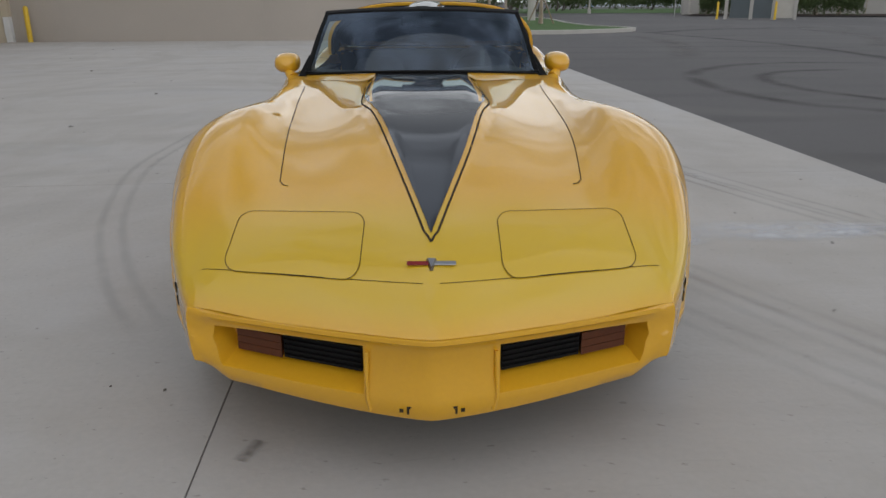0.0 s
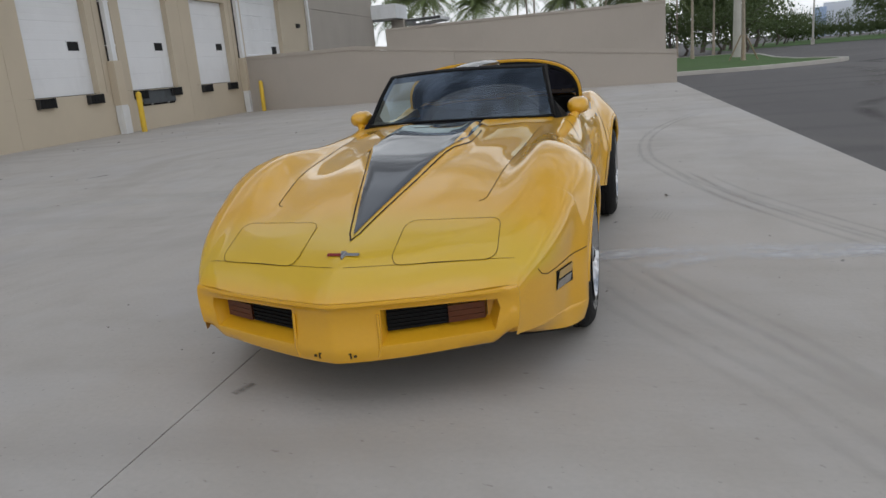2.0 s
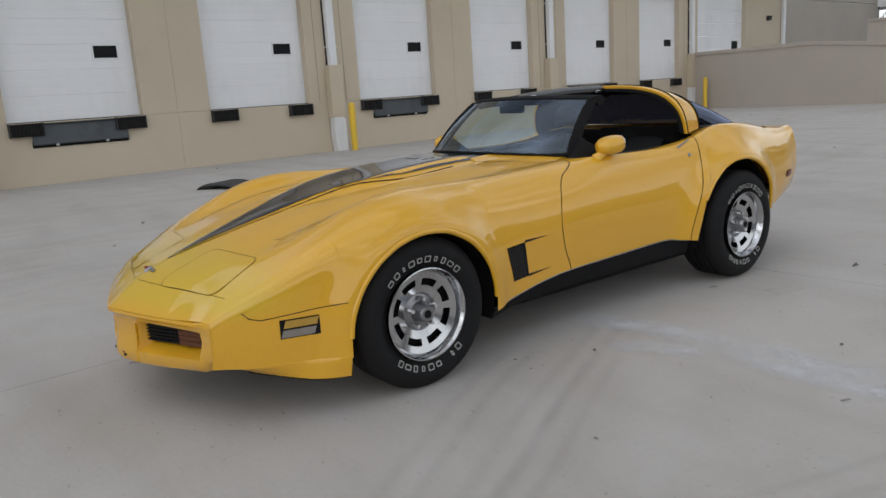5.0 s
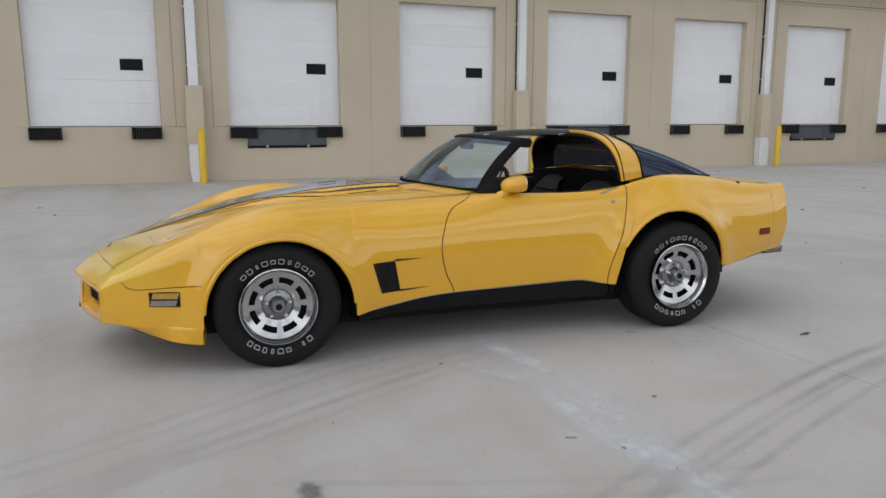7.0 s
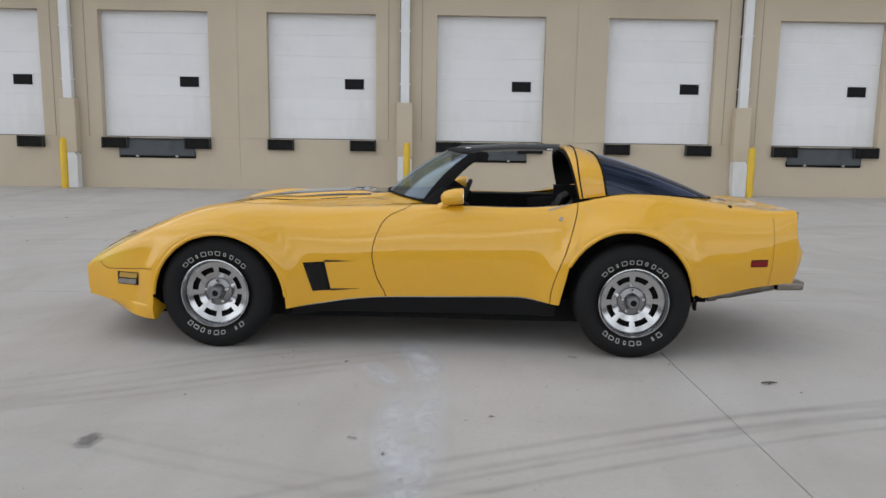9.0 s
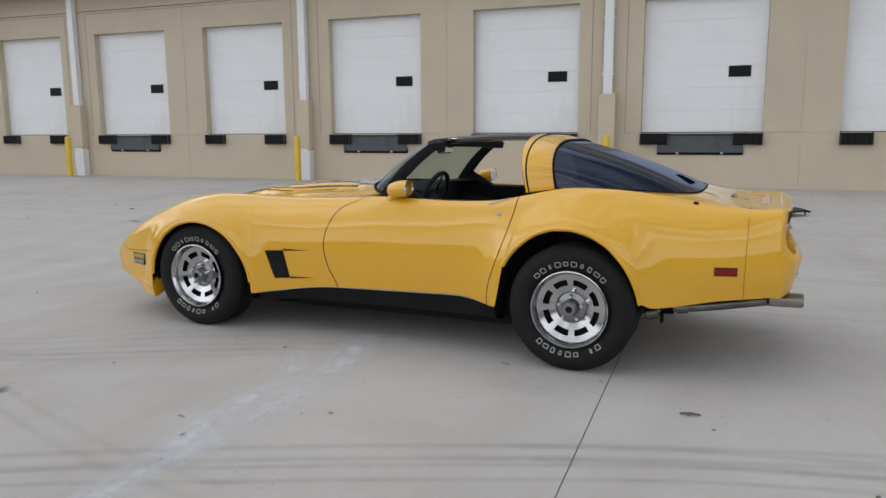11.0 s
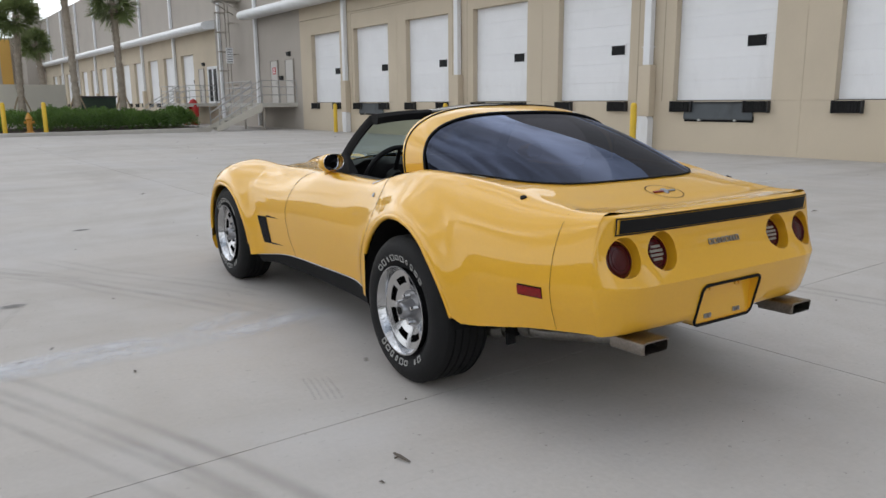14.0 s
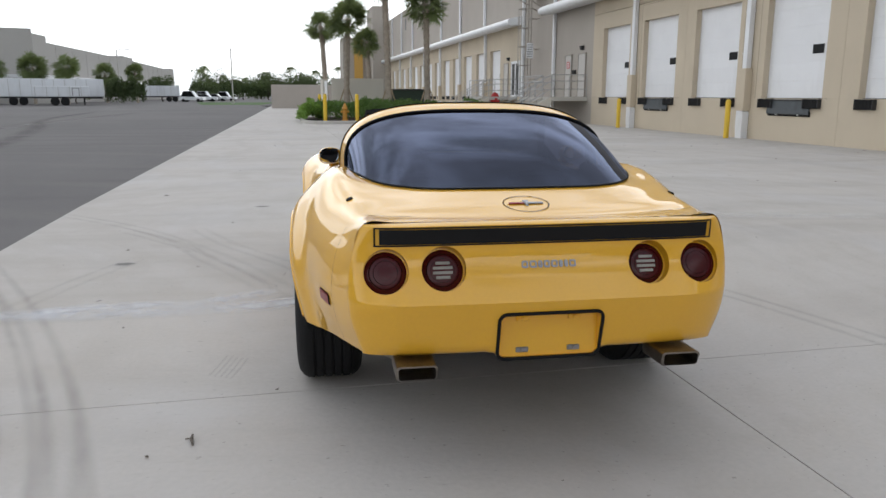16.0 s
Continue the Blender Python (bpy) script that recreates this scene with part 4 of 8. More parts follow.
KX = curve((-2.12, .9), (-1.7, .9), (-1.25, .9), (-.8, .78), (-.4, .70))
KZ = curve((-2.12, .8), (-1.7, .78), (-1.25, .745), (-.8, .66), (-.4, .62))


def nose_bow(x):
    return 1 - min(1, math.sqrt(x * x + .00004) / .67) ** 1.18


def lengthwise(s, x, z):
    """Where a point of station s lies along the car."""
    t = max(0, (-1.5 - s) / .62)
    y = s - .21 * t ** 1.5 * nose_bow(x)
    if s < .3:
        y += FRONT_GAP(z) * sm(1 - abs(s - S_DOOR0) / .45) * (1 if x > .55 else sm((x - .45) / .1))
    if s > .1:
        k = sm((s - .1) / (S_DOOR1 - .1)) if s < S_DOOR1 else sm(1 - (s - S_DOOR1) / .6)
        y += REAR_GAP(z) * k * (1 if x > .62 else sm((x - .5) / .12))
    return y


FLARE = .043
ARCHES = ((-1.225, .401, .30, .402), (1.210, .394, .33, .434))


def in_arch(y, z):
    for c, a, z0, b in ARCHES:
        d = (y - c) / a
        if abs(d) < 1 and z < z0 + b * math.sqrt(1 - d * d):
            return True
    return False


def catmull(p0, p1, p2, p3, t):
    def tj(ti, a, b):
        return ti + max(1e-4, math.dist(a, b)) ** 0.5
    t0 = 0
    t1 = tj(t0, p0, p1)
    t2 = tj(t1, p1, p2)
    t3 = tj(t2, p2, p3)
    t = t1 + (t2 - t1) * t
    out = []
    for i in range(2):
        a1 = (t1 - t) / (t1 - t0) * p0[i] + (t - t0) / (t1 - t0) * p1[i]
        a2 = (t2 - t) / (t2 - t1) * p1[i] + (t - t1) / (t2 - t1) * p2[i]
        a3 = (t3 - t) / (t3 - t2) * p2[i] + (t - t2) / (t3 - t2) * p3[i]
        b1 = (t2 - t) / (t2 - t0) * a1 + (t - t0) / (t2 - t0) * a2
        b2 = (t3 - t) / (t3 - t1) * a2 + (t - t1) / (t3 - t1) * a3
        out.append((t2 - t) / (t2 - t1) * b1 + (t - t1) / (t2 - t1) * b2)
    return tuple(out)


SPANS = (4, 5, 6, 6, 8, 8, 12)
C_SIDE, C_BELT = sum(SPANS[:4]), sum(SPANS[:5])


def section(s):
    xb, zb, xw, zw, xp, zp, xv, zv = XB(s), ZB(s), XW(s), ZW(s), XP(s), ZP(s), XV(s), ZV(s)
    k = [(xb, zb), (xb + (xw - xb) * .72, zb + (zw - zb) * .5), (xw, zw), (xp + (xw - xp) * KX(s), zw + (zp - zw) * KZ(s)), (xp, zp), (xv, zv), (.26, ZH(s)), (0, ZC(s))]
    ext = [(2 * k[0][0] - k[1][0], 2 * k[0][1] - k[1][1])] + k + [(-.26, ZH(s))]
    pts = []
    for i, n in enumerate(SPANS):
        for j in range(n):
            pts.append(catmull(*ext[i:i + 4], j / n))
    pts.append(k[-1])
    h, w = BULGE(s), WIDE(s)
    out = []
    for x, z in pts:
        z += h * sm((w + .022 - x) / .045) * (1 if s < .3 else 0)
        out.append((max(0, x), z))
    return out


def flare(y, z):
    """How far the lips round the wheel openings stand out of the flank."""
    out = 0.0
    for c, a, z0, b in ARCHES:
        rho = math.hypot((y - c) / a, max(0, z - z0) / b)
        out += FLARE * sm(1 - max(0, rho - 1.03) / .42) ** 1.6
    return out


def station(s):
    pts = [Vector((x, lengthwise(s, x, z), z)) for x, z in section(s)]
    side = pts[:C_SIDE + 1]
    if in_arch(side[0].y, side[0].z):
        dense = []
        for a, b in zip(side, side[1:]):
            dense += [a.lerp(b, i / 12) for i in range(12)]
        dense.append(side[-1])
        i = 0
        while i < len(dense) - 2 and in_arch(dense[i].y, dense[i].z):
            i += 1
        dense = dense[max(0, i):]
        L = [0]
        for a, b in zip(dense, dense[1:]):
            L.append(L[-1] + (b - a).length)
        res = []
        for j in range(C_SIDE + 1):
            q = L[-1] * j / C_SIDE
            k = max(0, min(len(L) - 2, next((n for n in range(len(L) - 1) if L[n + 1] >= q), len(L) - 2)))
            res.append(dense[k].lerp(dense[k + 1], (q - L[k]) / max(1e-6, L[k + 1] - L[k])))
        pts[:C_SIDE + 1] = res
    for p in pts[:C_BELT]:
        p.x += flare(p.y, p.z)
    return pts


ss = set()
for a, b, n in ((-2.12, -1.9, 10), (-1.9, -1.62, 16), (-1.62, -.83, 22), (-.83, S_DOOR0, 14), (S_DOOR0, 0, 8), (0, S_DOOR1, 16), (S_DOOR1, 1.62, 26), (1.62, 2.238, 19)):
    for i in range(n + 1):
        ss.add(round(a + (b - a) * i / n, 4))
for c, a, z0, b in ARCHES:
    for f in (.998, .99, .975, .955, .92, .87):
        ss |= {round(c - a * f, 4), round(c + a * f, 4)}
    ss |= {round(c - a - .0015, 4), round(c + a + .0015, 4)}
ss = sorted(ss)
STN = [station(s) for s in ss]


def ws_base(x):
    return -.30 + .28 * (abs(x) / .6) ** 2


def rear_base(x):
    q = min(1, abs(x) / .625)
    return 1.09 + .735 * max(0, 1 - q ** 5) ** .45


car = thing("sports_car", "low yellow sports car with black hood wedge and open roof", "car")
shells = {k: bmesh.new() for k in ("body", "hood", "door", "door_right")}
allv, allf = [], []
for side in (1, -1):
    cache = {k: {} for k in shells}

    def vert(key, i, j):
        if (i, j) not in cache[key]:
            p = STN[i][j]
            cache[key][(i, j)] = shells[key].verts.new((p.x * side, p.y, p.z))
        return cache[key][(i, j)]

    for i in range(len(ss) - 1):
        for j in range(len(STN[0]) - 1):
            q = [STN[i][j], STN[i][j + 1], STN[i + 1][j + 1], STN[i + 1][j]]
            c = sum(q, Vector()) / 4
            mid = (ss[i] + ss[i + 1]) / 2
            if j >= C_BELT - 1 and mid > -.35 and mid < 1.83:
                if c.y > ws_base(c.x) + .05 and c.y < rear_base(c.x) - .045 and (c.x < XV(mid) - .004 or mid > S_DOOR0):
                    if not (c.y > 1.0 and c.x > .585):
                        continue
            key = "body"
            if S_DOOR0 < mid < S_DOOR1 and j < C_BELT:
                key = "door" if side > 0 else "door_right"
            elif -1.72 < mid < -.3 and j >= C_BELT:
                key = "hood"
            n0 = len(allv)
            allv += [Vector((p.x * side, p.y, p.z)) for p in q]
            allf.append((n0, n0 + 1, n0 + 2, n0 + 3))
            try:
                f = shells[key].faces.new([vert(key, a, b) for a, b in ((i, j), (i, j + 1), (i + 1, j + 1), (i + 1, j))])
            except ValueError:
                pass
SKIN = BVHTree.FromPolygons(allv, allf)
body_shell = {}
for key, b in shells.items():
    bmesh.ops.remove_doubles(b, verts=b.verts, dist=2e-4)
    nm = "door" if key.startswith("door") else key
    body_shell[key] = part(nm, b, BODY_PAINT, car, "yellow painted " + nm, smooth=50)


def top(x, y, up=.0015):
    h = SKIN.ray_cast(Vector((x, y, 2)), Vector((0, 0, -1)))
    return (h[0] + h[1] * (up if h[1].z > 0 else -up), h[1] if h[1].z > 0 else -h[1]) if h[0] else None


def flank(y, z, side=1, up=.0015):
    h = SKIN.ray_cast(Vector((side * 1.4, y, z)), Vector((-side, 0, 0)))
    if not h[0]:
        return None
    n = h[1] if h[1].x * side > 0 else -h[1]
    return (h[0] + n * up, n)


def ribbon(bm, hits, w):
    hits = [h for h in hits if h]
    rows = []
    for i, (p, n) in enumerate(hits):
        d = (hits[min(i + 1, len(hits) - 1)][0] - hits[max(i - 1, 0)][0]).normalized()
        c = d.cross(n).normalized() * w / 2
        rows.append([p - c, p + c])
    if len(rows) > 1:
        quads(bm, rows)


def along(pts, n=10):
    out = []
    for a, b in zip(pts, pts[1:]):
        out += [tuple(a[k] + (b[k] - a[k]) * i / n for k in range(len(a))) for i in range(n)]
    return out + [pts[-1]]


def rounded(x0, x1, y0, y1, r, n=6):
    out = []
    for cx, cy, a0 in ((x1 - r, y1 - r, 0), (x0 + r, y1 - r, 90), (x0 + r, y0 + r, 180), (x1 - r, y0 + r, 270)):
        for i in range(n + 1):
            a = radians(a0 + 90 * i / n)
            out.append((cx + r * math.cos(a), cy + r * math.sin(a)))
    return out


def boolean(ob, cutters):
    for c in cutters:
        md = ob.modifiers.new("cut", "BOOLEAN")
        md.operation, md.object, md.solver = "DIFFERENCE", c, "EXACT"
    dg = bpy.context.evaluated_depsgraph_get()
    me = bpy.data.meshes.new_from_object(ob.evaluated_get(dg))
    ob.modifiers.clear()
    ob.data = me
    me.shade_smooth()
    me.set_sharp_from_angle(angle=radians(38))
    for c in cutters:
        bpy.data.objects.remove(c)


# panel gaps
for side in (1, -1):
    bm = bmesh.new()
    i0 = ss.index(round(S_DOOR0, 4))
    i1 = ss.index(round(S_DOOR1, 4))
    for i in (i0, i1):
        hits = []
        for j in range(C_BELT):
            p = STN[i][j]
            q = STN[i][j + 1] - STN[i][j]
            r = STN[i + 1][j] - STN[i][j]
            n = q.cross(r).normalized()
            if n.x < 0 and n.z < .5:
                n = -n
            if n.z < 0 and j > C_SIDE:
                n = -n
            hits.append((Vector((p.x * side, p.y, p.z)) + Vector((n.x * side, n.y, n.z)) * .0012, Vector((n.x * side, n.y, n.z))))
        ribbon(bm, hits, .005)
        part("door_gap", bm, GAP, car)
        bm = bmesh.new()
    ribbon(bm, [top(side * (XV(s) + .002), s) for s in along([(-1.70, 0), (-.34, 0)], 50) for s in [s[0]]], .0032)
    ribbon(bm, [top(side * x, y) for x, y in along([(.47, -1.70), (.462, -1.715), (.445, -1.722)], 3)], .0042)
    part("hood_gap", bm, GAP, car)
    bm = bmesh.new()
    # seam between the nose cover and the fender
    ribbon(bm, [flank(y, z, side) for y, z in along([(-1.63, .478), (-1.95, .456), (-1.99, .468), (-2.015, .495)], 12)], .0035)
    i = min(range(len(ss)), key=lambda q: abs(ss[q] + 2.04))
    ribbon(bm, [top(side * STN[i][j].x, STN[i][j].y) for j in range(C_SIDE + 1, len(STN[i]) - 1)], .0018)
    part("nose_seam", bm, GAP, car)
    bm = bmesh.new()
    ribbon(bm, [flank(2.085 + .02 * (z - .6), z, side) for z in [.43 + .41 * i / 24 for i in range(25)]], .0016)
    ribbon(bm, [top(side * x, 2.09 + .02 * (.6 - x)) for x in [.64 - .64 * i / 16 for i in range(6)]], .003)
    part("tail_seam", bm, GAP, car)

# pop-up lamp covers
for side in (1, -1):
    outline = [(side * (x - (.08 * (s + 2.03) if x > .37 else -.0)), lengthwise(s, x, .6)) for x, s in rounded(.19, .575, -2.034, -1.835, .042)]
    cx, cy = side * .37, -2.01
    bm = bmesh.new()
    rows = []
    for k in (1, .8, .6, .4, .2):
        rows.append([top(cx + (x - cx) * k, cy + (y - cy) * k, .0022)[0] for x, y in outline])
    vv = quads(bm, rows, True)
    bm.faces.new(vv[-1])
    cover = part("lamp_cover", bm, BODY_PAINT, car, "flush yellow pop-up headlamp cover", smooth=40)
    bm = bmesh.new()
    ribbon(bm, [top(x, y, .0034) for x, y in outline + outline[:1]], .002)
    part("cover_gap", bm, GAP, cover)

# black hood wedge and its pinstripe
DW = curve((-2.015, .0), (-1.6, .098), (-1.2, .184), (-.98, .236), (-.85, .244), (-.40, .236))
bm = bmesh.new()
rows = []
for i in range(61):
    y = -2.015 + (1.615) * i / 60
    w = DW(y)
    rows.append([top(w * k / 7, y, .003)[0] for k in range(-7, 8)])
quads(bm, rows)
part("hood_wedge", bm, DECAL, body_shell["hood"], "glossy black wedge decal on the hood", smooth=40)
bm = bmesh.new()
for side in (1, -1):
    ribbon(bm, [top(side * (DW(y) + .017 * min(1, (y + 2.05) / .05)), y, .002) for y in [-2.05 + 1.5 * i / 60 for i in range(61)]], .0065)
part("pinstripe", bm, GAP, body_shell["hood"], "thin black pinstripe round the wedge")
# scoop mouth and cowl
bm = bmesh.new()
for side in (1, -1):
    for lo, hi, mat_, nm in ((0.0, .225, DECAL, "cowl_centre"), (.225, .6, PAINT, "cowl_panel")):
        bm = bmesh.new()
        rows = []
        for i in range(11):
            x = lo + (hi - lo) * i / 10
            b = Vector((x, ws_base(x) + .012, .920 - .034 * (x / .6) ** 2))
            a = top(side * max(x, .001), ws_base(x) - .14, .002)[0]
            rows.append([(side * x, a.y + (b.y - a.y) * f, a.z + (b.z - a.z) * sm(f)) for f in (0, .2, .4, .6, .8, 1)])
        quads(bm, rows)
        part(nm, bm, mat_, car, "cowl panel rising to the windscreen", smooth=60)
# two small pale rectangles on the rear of the scoop
for side in (1, -1):
    bm = bmesh.new()
    x0, wd = (.025, .05) if side > 0 else (-.13, .10)
    q = [top(x0 + dx, -.60 + dy, .006)[0] for dx, dy in ((0, 0), (wd, 0), (wd, .045), (0, .045))]
    bm.faces.new([bm.verts.new(p) for p in q])
    part("scoop_badge", bm, CLEAR_LENS, body_shell["hood"], "small pale rectangle on the hood scoop")

# ---- front bumper ----
def half_width(sec, z):
    """The half width of a body section at a height."""
    side = sec[:C_SIDE + 1]
    for (x0, z0), (x1, z1) in zip(side, side[1:]):
        if z0 <= z <= z1:
            return x0 + (x1 - x0) * (z - z0) / max(1e-6, z1 - z0)
    return side[0][0] if z < side[0][1] else side[-1][0]


NOSE_SEC = section(-2.12)


def lip_z(x):
    return .453 + .008 * (abs(x) / .66) ** 2


def chin_z(x):
    return .203 + .045 * (abs(x) / .63) ** 2 + .055 * sm((abs(x) - .56) / .10)


def nose_y(x):
    return -2.12 - .21 * nose_bow(x)


bm = bmesh.new()
rows = []
NX = 72
for i in range(NX + 1):
    k = -1 + 2 * i / NX
    x = .66 * k
    zt, zb, y = lip_z(x) + .004, chin_z(x), nose_y(x)
    prof = [(.20, zt - .02), (.012, zt + .002), (-.004, zt - .005), (-.005, zt - .016), (.012, zt - .030), (.022, zt - .05), (.020, (zt + zb) / 2), (.008, zb + .08), (.006, zb + .045), (.02, zb + .016), (.05, zb + .002), (.20, zb + .01)]
    e = abs(k) ** 8
    rows.append([(k * (half_width(NOSE_SEC, z) + .0016), y + (d * (1 - e) - .006 * e if d < .1 else d), z) for d, z in prof])
ends = [[(s_ * (half_width(NOSE_SEC, z) + .0012), -2.10 if d < .1 else -1.95, z) for d, z in prof] for s_ in (-1, 1)]
rows = [ends[0]] + rows + [ends[1]]
vv = quads(bm, rows, True)
bm.faces.new(vv[0][::-1])
bm.faces.new(vv[-1])
bumper = part("front_bumper", bm, PAINT, car, "yellow moulded front bumper with two recessed grilles")
cutters = []
for side in (1, -1):
    bm = bmesh.new()
    pts = []
    for x, z in ((.170, .240), (.605, .272), (.635, .37), (.622, .428), (.170, .424)):
        pts += [(side * x, nose_y(x) - .08, z)]
    for x, z in ((.180, .318), (.538, .334), (.556, .39), (.553, .410), (.180, .408)):
        pts += [(side * x, nose_y(x) + .09, z)]
    hull(bm, pts)
    bmesh.ops.recalc_face_normals(bm, faces=bm.faces)
    cutters.append(finish("cutter", bm, PAINT))
boolean(bumper, cutters)
for side in (1, -1):
    bm = bmesh.new()
    hull(bm, [(side * x, nose_y(x) + d, z) for d in (.06, .1) for x, z in ((.183, .318), (.40, .330), (.40, .402), (.183, .400))])
    g = part("grille", bm, MATT, bumper, "black plastic grille insert")
    for k in range(5):
        bm = bmesh.new()
        hull(bm, [(side * x, nose_y(x) + d, z + .015 * k) for d in (.05, .062) for x, z in ((.186, .326), (.398, .336), (.398, .342), (.186, .332))])
        part("slat", bm, MATT, g)
    for k in range(3):
        bm = bmesh.new()
        hull(bm, [(side * x, nose_y(x) + d, z + .0215 * k) for d in (.046, .09) for x, z in ((.404, .334), (.532, .341), (.532, .361), (.404, .354))])
        part("turn_signal", bm, AMBER_DARK, bumper, "dark amber ribbed turn signal")
    # bracket slots of the bare number plate mount
    bm = bmesh.new()
    x = side * .062
    y = nose_y(.06) - .004
    for a, b, c, d_ in ((-.012, .0, .255, .262), (-.003, .003, .24, .262), (.012, .022, .246, .254)):
        hull(bm, [(x + side * q, y + .0085 + e + .03 * (.29 - z), z) for e in (0, .02) for q in (a, b) for z in (c, d_)])
    part("plate_slot", bm, GAP, bumper)
for side in (1, -1):
    bm = bmesh.new()
    tube(bm, [(side * .166, nose_y(.168) + .016, .40), (side * .168, nose_y(.168) + .014, .33), (side * .168, nose_y(.168) + .008, .27), (side * .16, nose_y(.16) + .012, .235)], .006, 6)
    part("plate_ridge", bm, PAINT, bumper, smooth=60)
bm = bmesh.new()
hull(bm, [(x, nose_y(x) + d, chin_z(x) + z) for x in (-.6, -.3, 0, .3, .6) for d in (.07, .3) for z in (.0, .03)])
part("air_dam", bm, MATT, car, "black air dam under the nose")


def emblem(at, n, w, name="flag_emblem"):
    """A plain winged badge of chrome, red and dark pieces."""
    q = Vector(n).to_track_quat("Z", "Y").to_matrix().to_4x4()
    m = Matrix.Translation(at) @ q
    e = None
    for sx, mat_ in ((1, CHROME), (-1, RED)):
        bm = bmesh.new()
        cbox(bm, min(0, sx * w / 2), max(0, sx * w / 2), -.0075, .0075, 0, .005, .002)
        bm.transform(m)
        part(name, bm, DULL_ALLOY if sx > 0 else RED_MARKER, car, "small chrome and red winged badge")
    bm = bmesh.new()
    hull(bm, [(-.014, .014, 0), (.014, .014, 0), (-.004, -.026, 0), (.004, -.026, 0), (-.01, .012, .01), (.01, .012, .01), (0, -.022, .01)])
    bm.transform(m)
    part(name, bm, DULL_ALLOY, car, "chrome V piece of the badge")


p, n = top(0.0005, -2.135, .001)
emblem(p, (0, n.y, n.z), .13)

TAIL_SEC = section(2.24)


def tail_half(z):
    return half_width(TAIL_SEC, z) + .0015


bm = bmesh.new()
rows = []
NT = 60
TAIL_PROF = [(2.12, .78), (2.2, .85), (2.236, .8735), (2.255, .876), (2.282, .874), (2.293, .868), (2.291, .858), (2.279, .802), (2.279, .775), (2.288, .73), (2.306, .69), (2.348, .628), (2.353, .62), (2.35, .608), (2.3405, .567), (2.332, .53), (2.325, .50), (2.318, .47), (2.31, .448), (2.29, .434), (2.12, .434)]


def tail_round(k, y):
    """The rear face bows a little and turns the corner into the flank."""
    if y < 2.2365:
        return y
    t = max(0, (abs(k) - .70) / .30)
    y1 = y - .012 * k * k
    return y1 - (y1 - 2.236) * (1 - math.sqrt(max(0, 1 - t ** 2.2)))


def tail_x(k, y, z):
    return k * (tail_half(z) - .32 * max(0, tail_round(k, y) - 2.236))


for i in range(NT + 1):
    k = math.sin(math.pi / 2 * (-1 + 2 * i / NT))
    drop = .028 * sm((.215 - abs(k) * .65) / .05)
    rows.append([(tail_x(k, y, z), tail_round(k, y), z - (.004 * abs(k) ** 6 if z > .8 else 0) - (drop if z < .45 else 0)) for y, z in TAIL_PROF])
ends = [[(s_ * (tail_half(z) + .0005), min(y, 2.218), z - (.004 if z > .8 else 0)) for y, z in TAIL_PROF] for s_ in (-1, 1)]
rows = [ends[0]] + rows + [ends[1]]
vv = quads(bm, rows, True)
bm.faces.new(vv[0][::-1])
bm.faces.new(vv[-1])
tail = part("rear_bumper", bm, PAINT, car, "yellow tail cover with a lip spoiler")
cutters = []
LAMPS = ((.545, .722), (.355, .724), (-.355, .724), (-.545, .722))
AX = Vector((0, .94, .34)).normalized()
for x, z in LAMPS:
    bm = bmesh.new()
    c = Vector((x, 2.285, z))
    cyl(bm, c - AX * .04, c + AX * .12, .074, n=40)
    bmesh.ops.recalc_face_normals(bm, faces=bm.faces)
    cutters.append(finish("cutter", bm, PAINT))
bm = bmesh.new()
ol = rounded(-.172, .172, .418, .572, .022)
quads(bm, [[(x, y, z) for x, z in ol] for y in (2.30, 2.45)], True)
for r in (list(bm.verts)[:len(ol)], list(bm.verts)[len(ol):]):
    bm.faces.new(r)
bmesh.ops.recalc_face_normals(bm, faces=bm.faces)
cutters.append(finish("cutter", bm, PAINT))
boolean(tail, cutters)
for k, (x, z) in enumerate(LAMPS):
    c = Vector((x, 2.285, z))
    q = AX.to_track_quat("Z", "Y").to_matrix().to_4x4()
    m = Matrix.Translation(c - AX * .038) @ q
    bm = bmesh.new()
    revolve(bm, [(.0, .0), (.012, .0), (.011, .02), (.008, .045), (.003, .066), (-.004, .0725)], 36, "z")
    bm.transform(m)
    lamp = part("tail_lamp", bm, RED_LENS, tail, "round dark red tail lamp", smooth=40)
    bm = bmesh.new()
    for r in (.025, .04, .054):
        revolve(bm, [(.006, r - .002), (.0108, r), (.006, r + .002)], 36, "z")
    bm.transform(m)
    part("lens_ring", bm, RED_LENS, lamp)
    if k in (1, 2):
        for i in range(4):
            bm = bmesh.new()
            yy = -.024 + .016 * i
            hw = math.sqrt(max(0, .034 ** 2 - (yy) ** 2))
            cbox(bm, -hw, hw, yy - .005, yy + .005, .009, .0145, .001)
            bm.transform(m @ pose(0, 0, 0, 0, 0, 0))
            part("reversing_slat", bm, CLEAR_LENS, lamp, "pale reversing lamp slat")
# plate recess trim and screws
bm = bmesh.new()
ol = rounded(-.178, .178, .410, .578, .026)


def tail_y(z):
    return 2.353 - .0 if z > .62 else 2.318 + (z - .47) * (.035 / .14)


